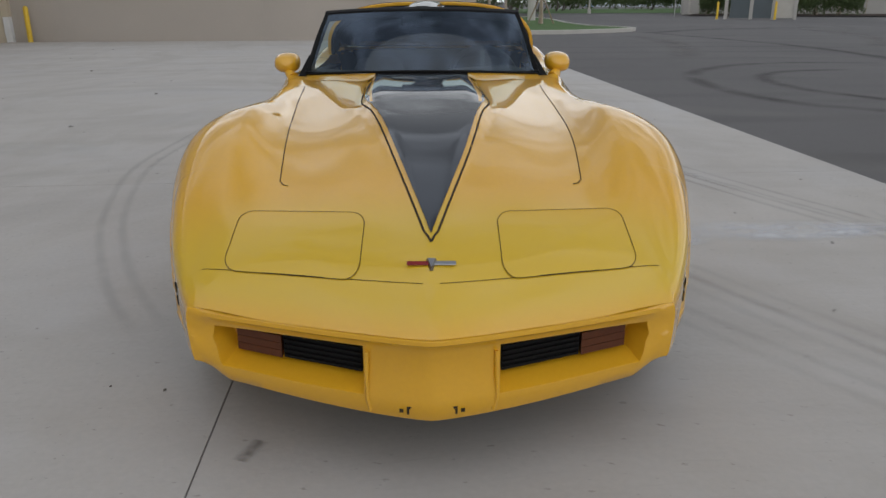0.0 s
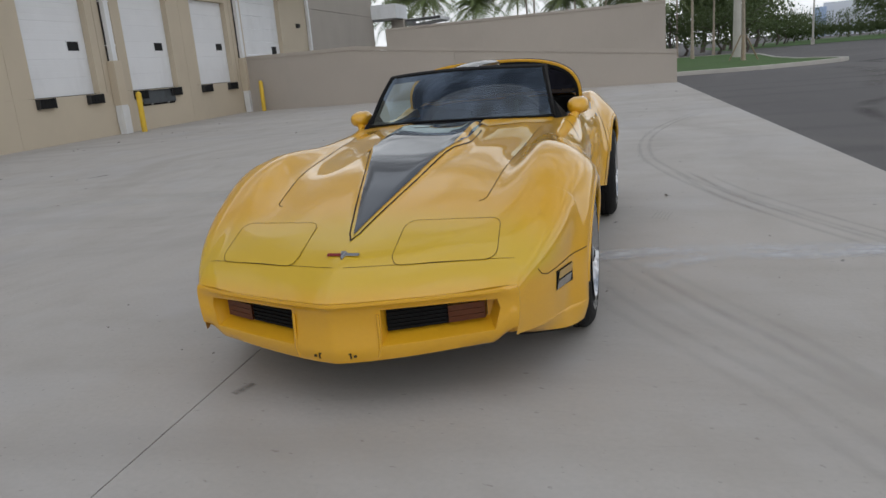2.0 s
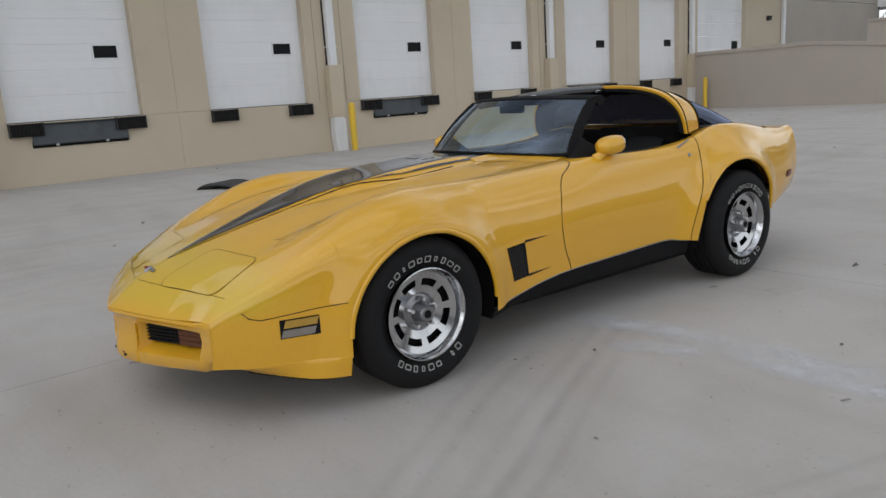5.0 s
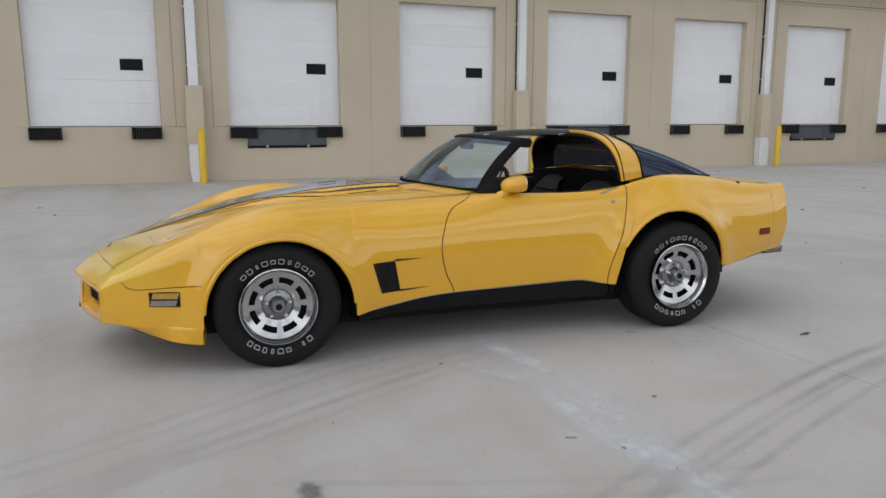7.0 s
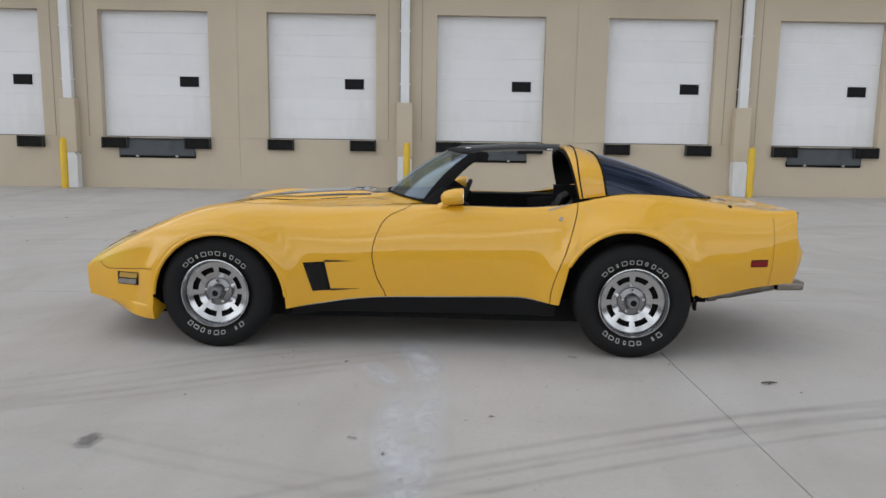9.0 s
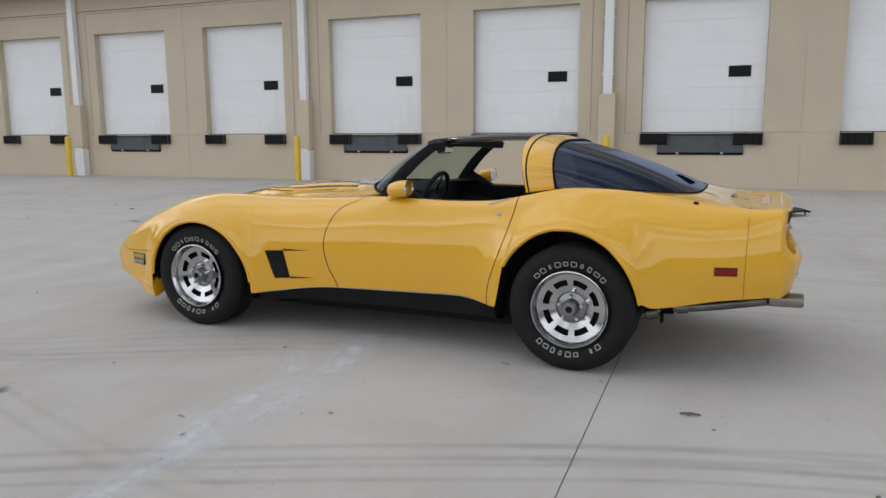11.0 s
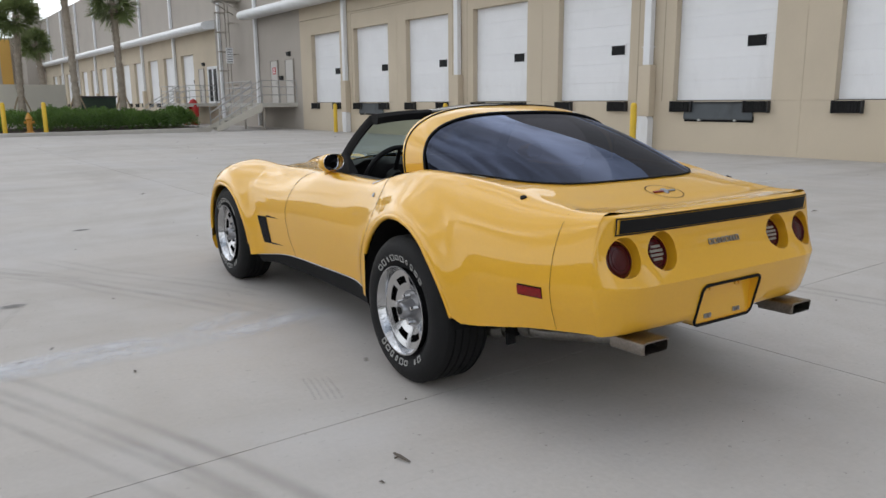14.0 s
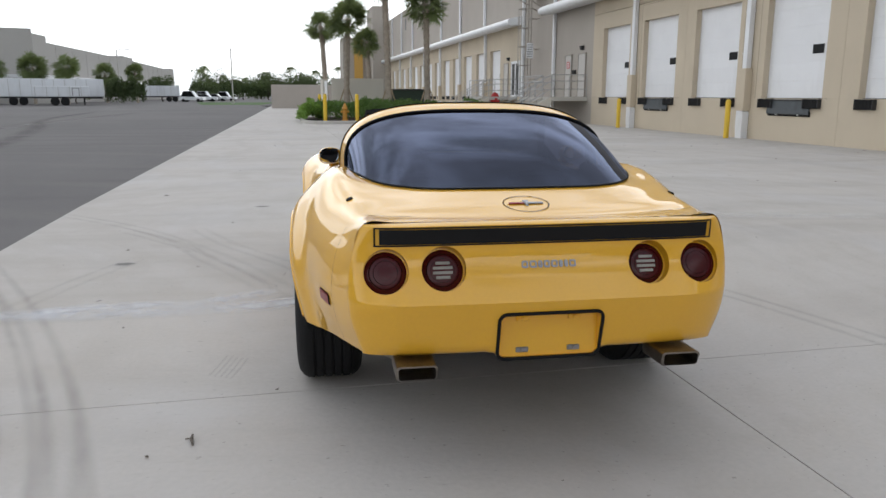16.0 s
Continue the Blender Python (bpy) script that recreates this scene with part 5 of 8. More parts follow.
tube(bm, [(x, tail_y(z) + .002 - .012 * (x / .65) ** 2, z) for x, z in ol], .006, 6, closed=True)
part("plate_trim", bm, MATT, tail, "black rubber trim round the empty plate recess", smooth=60)
for x, z in ((-.09, .44), (.09, .44), (-.09, .55), (.09, .55)):
    bm = bmesh.new()
    cbox(bm, x - .022, x + .022, 2.297, 2.306, z - .009, z + .009, .003)
    cyl(bm, (x, 2.3, z), (x, 2.312, z), .006, n=8)
    part("plate_screw", bm, DULL_ALLOY if z < .5 else PAINT, tail)
# spoiler stripe with a thin line round it
def spoiler_pt(x, f, up):
    z = .800 + (.866 - .800) * f
    k = x / tail_half(z)
    return Vector((x, tail_round(k, 2.2795 + .0115 * f) + up, z))


bm = bmesh.new()
rows = [[spoiler_pt(-.565 + 1.13 * i / 40, f, .0035) for f in (.12, .5, .88)] for i in range(41)]
quads(bm, rows)
part("spoiler_stripe", bm, STRIPE, tail, "matt black stripe along the spoiler")
bm = bmesh.new()
for f in (.06, .95):
    quads(bm, [[spoiler_pt(-.58 + 1.16 * i / 40, f - .04, .0035), spoiler_pt(-.58 + 1.16 * i / 40, f + .04, .0035)] for i in range(41)])
for s in (-1, 1):
    quads(bm, [[spoiler_pt(s * .577, f, .004), spoiler_pt(s * .583, f, .004)] for f in (.02, .5, .99)])
part("spoiler_pinstripe", bm, STRIPE, tail)
# maker's script as plain chrome shapes
for i, w in enumerate((.022, .024, .014, .02, .022, .012, .012, .022)):
    x0 = .095 - sum((.022, .024, .014, .02, .022, .012, .012, .022)[:i]) - .0055 * i
    bm = bmesh.new()
    ol = rounded(x0 - w, x0, .722, .744, .005, 3)
    inn = rounded(x0 - w + .005, x0 - .005, .727, .739, .002, 3) if w > .013 else None
    f = lambda x, z, d: (x, 2.288 + (.73 - z) * .45 + d, z)
    if inn:
        quads(bm, [[f(x, z, 0) for x, z in ol], [f(x, z, .006) for x, z in ol], [f(x, z, .006) for x, z in inn], [f(x, z, 0) for x, z in inn]], True)
    else:
        hull(bm, [f(x, z, d) for d in (0, .006) for x, z in ol])
    part("script_piece", bm, DULL_ALLOY, tail)
# fuel lid on the rear deck
bm = bmesh.new()
ribbon(bm, [top(.085 * math.cos(2 * math.pi * i / 48), 1.985 + .075 * math.sin(2 * math.pi * i / 48), .002) for i in range(49)], .004)
part("fuel_lid_gap", bm, GAP, car, "round seam of the fuel lid")
p, n = top(.0005, 1.985, .001)
emblem(p, (0, n.y, n.z), .13)
for side in (1, -1):
    h = top(side * .641, 1.835, .001)
    bm = bmesh.new()
    cyl(bm, h[0] - h[1] * .003, h[0] + h[1] * .004, .015, .012, n=12)
    part("deck_lock", bm, MATT, car)

# ---- flanks ----
FLAP_X = curve((-2.06, .60), (-1.95, .675), (-1.85, .742), (-1.78, .79), (-1.70, .824), (-1.625, .848))
FLAP_Z = curve((-2.06, .258), (-1.95, .220), (-1.85, .194), (-1.78, .178), (-1.70, .168), (-1.625, .163))
for side in (1, -1):
    bm = bmesh.new()
    rows = []
    for i in range(15):
        y = -2.06 + .427 * i / 14
        xt, zt, xb_, zb_ = XB(y) + flare(y, ZB(y)) + .002, ZB(y) + .008, FLAP_X(y), FLAP_Z(y)
        rows.append([(side * (xt - .05), y, zt + .04), (side * xt, y, zt)] + [(side * (xt + (xb_ - xt) * f ** 1.4), y, zt + (zb_ - zt) * f) for f in (.25, .5, .75, 1.0)] + [(side * (xb_ - .012), y + .01, zb_), (side * (xb_ - .14), y + .02, zb_ + .05)])
    vv = quads(bm, rows, True)
    bm.faces.new(vv[0][::-1])
    bm.faces.new(vv[-1])
    part("wheel_flap", bm, PAINT, car, "yellow air flap ahead of the front wheel", smooth=50)
    bm = bmesh.new()
    tube(bm, [(side * (FLAP_X(y) - .022), y, FLAP_Z(y) - .002) for y in [-1.98 + .33 * i / 10 for i in range(11)]], .008, 6)
    part("flap_lip", bm, MATT, car, "black rubber lip")
for side in (1, -1):
    # arch edges
    for c, a, z0, b in ARCHES:
        pts = []
        for i, s in enumerate(ss):
            p = STN[i][0]
            if abs(s - c) < a:
                pts.append(Vector((p.x * side, p.y, p.z)))
        bm = bmesh.new()
        tube(bm, [p - Vector((side * .006, 0, 0)) for p in pts], .013, 8)
        part("arch_lip", bm, PAINT, car, smooth=60)
        bm = bmesh.new()
        rows = []
        for i in range(25):
            t = math.pi * i / 24
            y, z = c - (a + .004) * math.cos(t), z0 + (b + .004) * math.sin(t)
            rows.append([(side * .82, y, z), (side * .5, y, z), (side * .3, y, z)])
        y0, y1 = c - a - .004, c + a + .004
        low = .38 if c > 0 else .2
        rows = [[(side * x, y0, .25) for x in (.80, .5, .3)]] + rows + [[(side * x, y1, low) for x in (.80, .5, .3)]]
        quads(bm, rows)
        box(bm, min(side * .28, side * .31), max(side * .28, side * .31), y0, y1, .36, z0 + b)
        part("wheel_well", bm, MATT, car, "black wheel housing")
    # black rocker panel with a bright strip
    bm = bmesh.new()
    rows = []
    for i in range(31):
        s = -.80 + 1.6 * i / 30
        z = ZB(s)
        x = XB(s)
        rows.append([(side * (x - .004), s, z + .006), (side * (x - .012), s, z - .03), (side * (x - .03), s, min(z - .06, .225)), (side * (x - .12), s, .20), (side * .3, s, .19)])
    quads(bm, rows)
    part("rocker_panel", bm, MATT, car, "black rocker panel")
    bm = bmesh.new()
    tube(bm, [(side * (XB(s) + .002), s, ZB(s) - .003) for s in [-.81 + 1.62 * i / 30 for i in range(31)]], .0025, 5)
    part("rocker_strip", bm, DULL_ALLOY, car, "thin bright strip over the rocker")
    # side vent
    vent = bmesh.new()
    q = [flank(y, z, side, .002) for y, z in ((-.724, .531), (-.594, .538), (-.559, .362), (-.67, .354))]
    rows = []
    for i in range(7):
        t = i / 6
        rows.append([flank((-.724 + t * .054) + u * (.130 - t * .019), .531 + (.538 - .531) * u - t * (.177 - .001 * u), side, .002)[0] for u in (0, .25, .5, .75, 1)])
    quads(vent, rows)
    vt = part("side_vent", vent, MATT, car, "black slanted fender vent")
    for k in range(6):
        bm = bmesh.new()
        u = .1 + .13 * k
        a, b = flank(-.724 + u * .13, .525, side), flank(-.67 + u * .111, .362, side)
        tube(bm, [a[0] + a[1] * .002, b[0] + b[1] * .002], .004, 5)
        part("louvre", bm, CAR_BLACK, vt)
    for (y0, z0), (y1, z1) in (((-.594, .541), (-.42, .543)), ((-.559, .364), (-.385, .372))):
        bm = bmesh.new()
        hits = [flank(y0 + (y1 - y0) * i / 10, z0 + (z1 - z0) * i / 10, side, .0015) for i in range(11)]
        rows = []
        for i, h in enumerate(hits):
            w = Vector((0, 0, .007 * (1 - i / 10.5)))
            rows.append([h[0] - w, h[0] + w])
        quads(bm, rows)
        part("vent_spear", bm, GAP, vt)

    # marker lamps
    for y0, y1, z0, z1, mats, nm in ((-1.885, -1.735, .368, .444, (AMBER, CLEAR_LENS), "front"), (1.945, 2.05, .552, .594, (RED_MARKER,), "rear")):
        bm = bmesh.new()
        quads(bm, [[flank(y, z, side, .002)[0] for y in (y0 - .001, (y0 + y1) / 2, y1 + .001)] for z in (z0 - .001, z1 + .001)])
        ml = part("marker_lamp", bm, MATT, car, "dark framed side marker lamp")
        for k, mat_ in enumerate(mats):
            bm = bmesh.new()
            n = len(mats)
            a, b = z1 - (z1 - z0) * (k + .9) / n, z1 - (z1 - z0) * (k + .1) / n
            sk = .022 if nm == "front" else 0
            rows = [[flank(y + (z - z0) / (z1 - z0) * sk, z, side, .006)[0] for y in (y0, (y0 + y1) / 2, y1 - sk)] for z in (a, b)]
            rows = [[p - Vector((side * .006, 0, 0)) for p in rows[0]]] + rows + [[p - Vector((side * .006, 0, 0)) for p in rows[1]]]
            quads(bm, rows)
            part("lens", bm, mat_, ml)
    # lock and handle
    h = flank(.815, .817, side, .001)
    bm = bmesh.new()
    cyl(bm, h[0], h[0] + h[1] * .004, .012, .010, n=16)
    part("door_lock", bm, DULL_ALLOY, body_shell["door" if side > 0 else "door_right"], "small round metal lock")
    bm = bmesh.new()
    ribbon(bm, [top(side * (.735 - .02 * i / 6), .742 + .13 * i / 6, .003) for i in range(7)], .010)
    part("door_handle", bm, DULL_ALLOY, body_shell["door" if side > 0 else "door_right"], "flush chrome door handle")
    # mirror
    mir = bmesh.new()

    def oval(i, r, q, k=.8):
        a = 2 * math.pi * i / 32
        c, z = math.cos(a), math.sin(a)
        return (side * (.735 + 1.12 * r * math.copysign(abs(c) ** k, c) + .02 * q), .165 + q, .932 + r * .82 * math.copysign(abs(z) ** k, z) + .1 * q)

    prof = [(-.07, .0), (-.066, .022), (-.052, .042), (-.022, .056), (.02, .061), (.06, .059), (.066, .057)]
    quads(mir, [[oval(i, r, q) for q, r in prof] for i in range(33)])
    mo = part("door_mirror", mir, PAINT, car, "yellow bullet-shaped door mirror", smooth=60)
    bm = bmesh.new()
    quads(bm, [[oval(i, r, q) for r, q in ((.0572, .064), (.0565, .069), (.053, .069), (.052, .062))] for i in range(33)])
    part("mirror_rim", bm, CHROME, mo, "thin bright rim", smooth=50)
    bm = bmesh.new()
    bm.faces.new([bm.verts.new(oval(i, .053, .053 + .0135 * math.cos(2 * math.pi * i / 32))) for i in range(32)])
    part("mirror_pane", bm, MIRROR, mo, "mirror glass")
    bm = bmesh.new()
    tube(bm, [(side * .70, .10, .862), (side * .72, .12, .885), (side * .728, .15, .91)], [.034, .024, .026], 10)
    part("mirror_stalk", bm, PAINT, mo, smooth=60)

# ---- windscreen, roof and rear glass ----
def screen_pt(u, v, out=0.0):
    b = Vector((.60 * u, ws_base(.6 * u) + .005, .922 - .034 * u * u))
    t = Vector((.515 * u, .112 + .168 * u * u, 1.208 - .020 * u * u))
    p = b.lerp(t, v)
    return p + Vector((0, -.035, .03)) * math.sin(math.pi * v) * .45 + Vector((0, -.75, .66)) * out


bm = bmesh.new()
quads(bm, [[screen_pt(-1 + 2 * i / 24, j / 10) for i in range(25)] for j in range(11)])
ws = part("windscreen", bm, SCREEN, car, "curved tinted windscreen", smooth=60)
ws.visible_shadow = False
for u in (-1, 1):
    bm = bmesh.new()
    path = [screen_pt(u, j / 8) for j in range(9)]
    rows = []
    for k, p in enumerate(path):
        t = k / 8
        fore, aft = .02, .07 * (1 - .25 * t)
        rows.append([p + Vector((u * .008, -fore * .6, .006)), p + Vector((u * .018, aft * .5, -.004)), p + Vector((u * .006, aft, -.02)), p + Vector((-u * .016, aft * .6, -.02)), p + Vector((-u * .014, -fore * .3, .0))])
    quads(bm, rows, True)
    part("screen_pillar", bm, MATT, car, "matt black windscreen pillar", smooth=50)
for side in (1, -1):
    bm = bmesh.new()
    hull(bm, [(side * x, y, z) for x, y, z in ((.60, -.03, .872), (.655, -.02, .872), (.60, .27, .872), (.655, .27, .872), (.585, .10, .985), (.60, .09, .98), (.59, .03, .90), (.645, .22, .885))])
    part("pillar_foot", bm, MATT, car, "black trim at the foot of the windscreen pillar")
bm = bmesh.new()
rows = []
for i in range(25):
    u = -1.03 + 2.06 * i / 24
    p = screen_pt(u, 1.0)
    rows.append([p + Vector(d) for d in ((0, -.014, -.010), (0, -.010, .002), (0, .02, .012), (0, .075, .014), (0, .095, -.004), (0, .085, -.042), (0, .05, -.044), (0, .0, -.014))])
vv = quads(bm, rows, True)
bm.faces.new(vv[0])
bm.faces.new(vv[-1])
part("screen_header", bm, MATT, car, "matt black windscreen header", smooth=45)
bm = bmesh.new()
tube(bm, [screen_pt(-1 + 2 * i / 24, .0) + Vector((0, -.008, .004)) for i in range(25)], .007, 6)
part("screen_seal", bm, MATT, car, "black seal at the foot of the windscreen")

NH = 3.0


def hoop(theta, w=.645, h=.30, z0=.945, roof=1.245):
    c, s_ = math.cos(theta), math.sin(theta)
    x = w * math.copysign(abs(c) ** (2 / NH), c)
    z = z0 + (roof - z0) * abs(s_) ** (2 / NH)
    return x, z


def hoop_pt(theta, f, inset=0.0):
    """f 0: front edge, 1: rear edge at the glass."""
    xf, zf = hoop(theta, .655 - inset, z0=.93, roof=1.248 - inset)
    xr, zr = hoop(theta, .632 - inset, z0=.952, roof=1.210 - inset)
    tf, tr = (zf - .93) / .318, (zr - .952) / .258
    yf = .938 - .075 * tf
    yr = 1.095 - .045 * tr
    x, y, z = xf + (xr - xf) * f, yf + (yr - yf) * f, zf + (zr - zf) * f
    return Vector((x, y, z + .012 * math.sin(math.pi * f) * tf))


bm = bmesh.new()
TH_ = [math.pi * (.5 - .5 * math.cos(math.pi * i / 48)) for i in range(49)]
quads(bm, [[hoop_pt(t, 0, .03) + Vector((0, .004, 0)), hoop_pt(t, 0, .006) - Vector((0, .002, 0)), hoop_pt(t, 0, .001) + Vector((0, .002, 0))] + [hoop_pt(t, k / 6) + Vector((0, .006 if k == 0 else 0, 0)) for k in range(7)] for t in TH_])
roof = part("roof_hoop", bm, PAINT, car, "yellow rear roof hoop", smooth=60)
bm = bmesh.new()
tube(bm, [hoop_pt(t, .10 + .24 * abs(math.sin(t)) ** 1.5) + Vector((0, 0, .001)) for t in TH_], .0045, 6)
part("hoop_seam", bm, MATT, car, "black seal line across the hoop")
bm = bmesh.new()
quads(bm, [[hoop_pt(t, k / 3, .03) for k in range(4)] for t in TH_])
part("hoop_lining", bm, LEATHER, car, "black lining inside the hoop")
bm = bmesh.new()
rows = []
for t in TH_:
    a, b = hoop_pt(t, 0, .02), hoop_pt(t, 0, .042)
    rows.append([a + Vector((0, .006, -.0)), a + Vector((0, -.004, 0)), a.lerp(b, .5) + Vector((0, -.012, 0)), b + Vector((0, -.01, 0)), b + Vector((0, .02, 0))])
quads(bm, rows)
part("hoop_seal", bm, MATT, car, "black weather seal on the hoop", smooth=50)


def glass_pt(theta, v):
    a = hoop_pt(theta, 1.0)
    h = top(max(-.626, min(.626, a.x)), rear_base(a.x) + .012, .004)
    b = Vector((a.x, rear_base(a.x), min(.957, h[0].z + .003) if h else .95))
    p = a.lerp(b, v)
    return p + Vector((0, 0, .022)) * math.sin(math.pi * v) * (1 - (abs(a.x) / .632) ** 4)


for side in (1, -1):
    bm = bmesh.new()
    rows = []
    for i in range(9):
        y = .90 + .86 * i / 8
        x = .605 - .10 * max(0, (y - 1.3) / .46) ** 2
        dz = .045 * sm((y - 1.15) / .6)
        rows.append([(side * (x + .006), y, .942 - dz), (side * (x - .02), y, .93 - dz), (side * (x - .035), y, .85), (side * (x - .04), y, .55)])
    quads(bm, rows)
    part("quarter_trim", bm, LEATHER, car, "black trim panel beside the rear glass", smooth=50)
bm = bmesh.new()
rows = [[(x, rear_base(x) - .03 - d, z) for d, z in ((-.0, .918), (.02, .905), (.05, .62))] for x in [-.56 + 1.12 * i / 20 for i in range(21)]]
quads(bm, rows)
part("rear_trim", bm, LEATHER, car, "black trim below the rear glass")
bm = bmesh.new()
quads(bm, [[glass_pt(t, j / 12) for t in TH_] for j in range(13)])
bmesh.ops.remove_doubles(bm, verts=bm.verts, dist=1e-4)
rg = part("rear_glass", bm, REAR_GLASS, car, "wrap-round dark tinted rear glass", smooth=60)
rg.visible_shadow = False
bm = bmesh.new()
tube(bm, [glass_pt(t, 0) + Vector((0, .004, .003)) for t in TH_], .0065, 6)
tube(bm, [glass_pt(t, 1.0) + Vector((0, .0, .0)) for t in TH_], .004, 6)
part("glass_seal", bm, MATT, car, "black seal round the rear glass")
# centre bar of the T-top
bm = bmesh.new()
rows = []
for i in range(9):
    t = i / 8
    y = .17 + (.88 - .17) * t
    z = 1.218 + (1.245 - 1.218) * t + .012 * math.sin(math.pi * t)
    w = .062
    rows.append([(-w - .02, y, z - .03), (-w - .018, y, z - .012), (-w, y, z), (-w * .5, y, z + .006), (0, y, z + .008), (w * .5, y, z + .006), (w, y, z), (w + .018, y, z - .012), (w + .02, y, z - .03), (w * .7, y, z - .04), (-w * .7, y, z - .04)])
quads(bm, rows, True)
tb = part("t_bar", bm, CAR_BLACK, car, "gloss black centre bar of the open roof", smooth=45)
for side in (1, -1):
    for y in (.25, .80):
        bm = bmesh.new()
        cbox(bm, side * .085 - .012, side * .085 + .012, y - .02, y + .02, 1.205, 1.222, .003)
        part("latch", bm, CHROME, tb)

# ---- cabin ----
bm = bmesh.new()
box(bm, -.60, .60, -.30, 1.74, .30, .34)
part("cabin_floor", bm, CARPET, car, "black carpeted cabin floor")
for nm, b in (("cabin_side", (-.625, -.60, -.25, 1.1, .34, .862)), ("cabin_side", (.60, .625, -.25, 1.1, .34, .862)), ("bulkhead", (-.60, .60, -.35, -.30, .30, .86)), ("bulkhead", (-.60, .60, 1.12, 1.16, .34, .62)), ("luggage_shelf", (-.55, .55, 1.16, 1.70, .58, .62))):
    bm = bmesh.new()
    box(bm, *b)
    part(nm, bm, CARPET, car)
for side in (1, -1):
    bm = bmesh.new()
    rows = [[(side * x, y, z) for x, z in ((.662, .866), (.64, .874), (.61, .868), (.596, .84), (.594, .7), (.596, .45))] for y in [.0 + .93 * i / 10 for i in range(11)]]
    quads(bm, rows)
    part("door_lining", bm, LEATHER, car, "black padded door lining")
for side in (1, -1):
    bm = bmesh.new()
    cbox(bm, min(side * .56, side * .60), max(side * .56, side * .60), .25, .62, .66, .71, .015)
    part("armrest", bm, LEATHER, car)
bm = bmesh.new()
rows = []
for i in range(17):
    x = -.61 + 1.22 * i / 16
    pod = .02 * sm((.22 - abs(x - .33)) / .08)
    b = ws_base(x)
    rows.append([(x, b - .005, .905), (x, b + .1, .915 + pod * .5), (x, max(b + .2, -.06), .905 + pod), (x, .02, .87 + pod), (x, .03, .80), (x, -.02, .62), (x, -.1, .55)])
quads(bm, rows)
part("dashboard", bm, LEATHER, car, "black padded dashboard", smooth=50)
bm = bmesh.new()
cbox(bm, -.11, .11, -.05, .95, .34, .58, .02)
part("console", bm, LEATHER, car)
bm = bmesh.new()
cyl(bm, (.0, .2, .58), (.0, .2, .70), .012, .012, 8)
cyl(bm, (.0, .2, .69), (.0, .2, .74), .024, .018, 10)
part("gear_lever", bm, CAR_BLACK, car)
# steering wheel on the driver's side
m = pose(.33, .20, .835, 68, 0, 0)
bm = bmesh.new()
tube(bm, [(.185 * math.cos(2 * math.pi * i / 40), .185 * math.sin(2 * math.pi * i / 40), 0) for i in range(40)], .015, 8, closed=True)
bm.transform(m)
sw = part("steering_wheel", bm, LEATHER, car, "black three-spoke steering wheel", smooth=60)
for a in (90, 210, 330):
    bm = bmesh.new()
    hull(bm, [(math.cos(radians(a + d)) * r, math.sin(radians(a + d)) * r, z) for r, d in ((.04, -20), (.04, 20), (.18, -4), (.18, 4)) for z in (-.008, -.002)])
    bm.transform(m)
    part("spoke", bm, CAR_BLACK, sw)
bm = bmesh.new()
cyl(bm, (0, 0, -.05), (0, 0, .012), .05, .045, 20)
cyl(bm, (0, 0, -.3), (0, 0, -.04), .035, .035, 12)
bm.transform(m)
part("hub", bm, LEATHER, sw)


def seat(x):
    s = bmesh.new()
    prof = [(.42, .40), (.36, .45), (.36, .50), (.44, .53), (.70, .50), (.86, .49), (.90, .42)]
    rows = []
    for i in range(13):
        u = -1 + i / 6
        bol = .045 * max(0, abs(u) - .55) / .45
        rows.append([(x + .235 * u, y, z + (bol if .4 < y < .88 and z > .45 else 0)) for y, z in prof])
    quads(s, rows)
    base = part("seat_cushion", s, LEATHER, car, "black vinyl bucket seat", smooth=60)
    s = bmesh.new()
    rows = []
    for i in range(13):
        u = -1 + i / 6
        bol = .05 * max(0, abs(u) - .5) / .5
        w = lambda t: .235 - .09 * sm((t - .55) / .4)
        rows.append([(x + w(t) * u, .74 + .20 * t - (bol * (1 - t) if k == 0 else 0) + k * (.09 - .03 * t), .50 + .41 * t - .02 * abs(u) ** 4 * t) for k, t in ((0, 0), (0, .25), (0, .5), (0, .75), (0, .95), (.5, 1.0), (1, .95), (1, .5), (1, 0))])
    quads(s, rows)
    back = part("seat_back", s, LEATHER, car, "black vinyl seat back", smooth=60)
    for k in range(4):
        s = bmesh.new()
        t = .15 + .2 * k
        tube(s, [(x - .15, .735 + .20 * t, .50 + .41 * t), (x + .15, .735 + .20 * t, .50 + .41 * t)], .012, 6)
        part("pleat", s, LEATHER, back)


seat(.33)
seat(-.33)
bm = bmesh.new()
cbox(bm, -.11, .11, .13, .155, 1.12, 1.175, .012)
rv = part("rear_view_mirror", bm, MATT, car, "black rear-view mirror under the header")
bm = bmesh.new()
cyl(bm, (0, .12, 1.2), (0, .135, 1.16), .008, n=6)
part("stem", bm, MATT, rv)
bm = bmesh.new()
box(bm, -.10, .10, .1555, .1575, 1.128, 1.167)
part("mirror_pane", bm, MIRROR, rv)
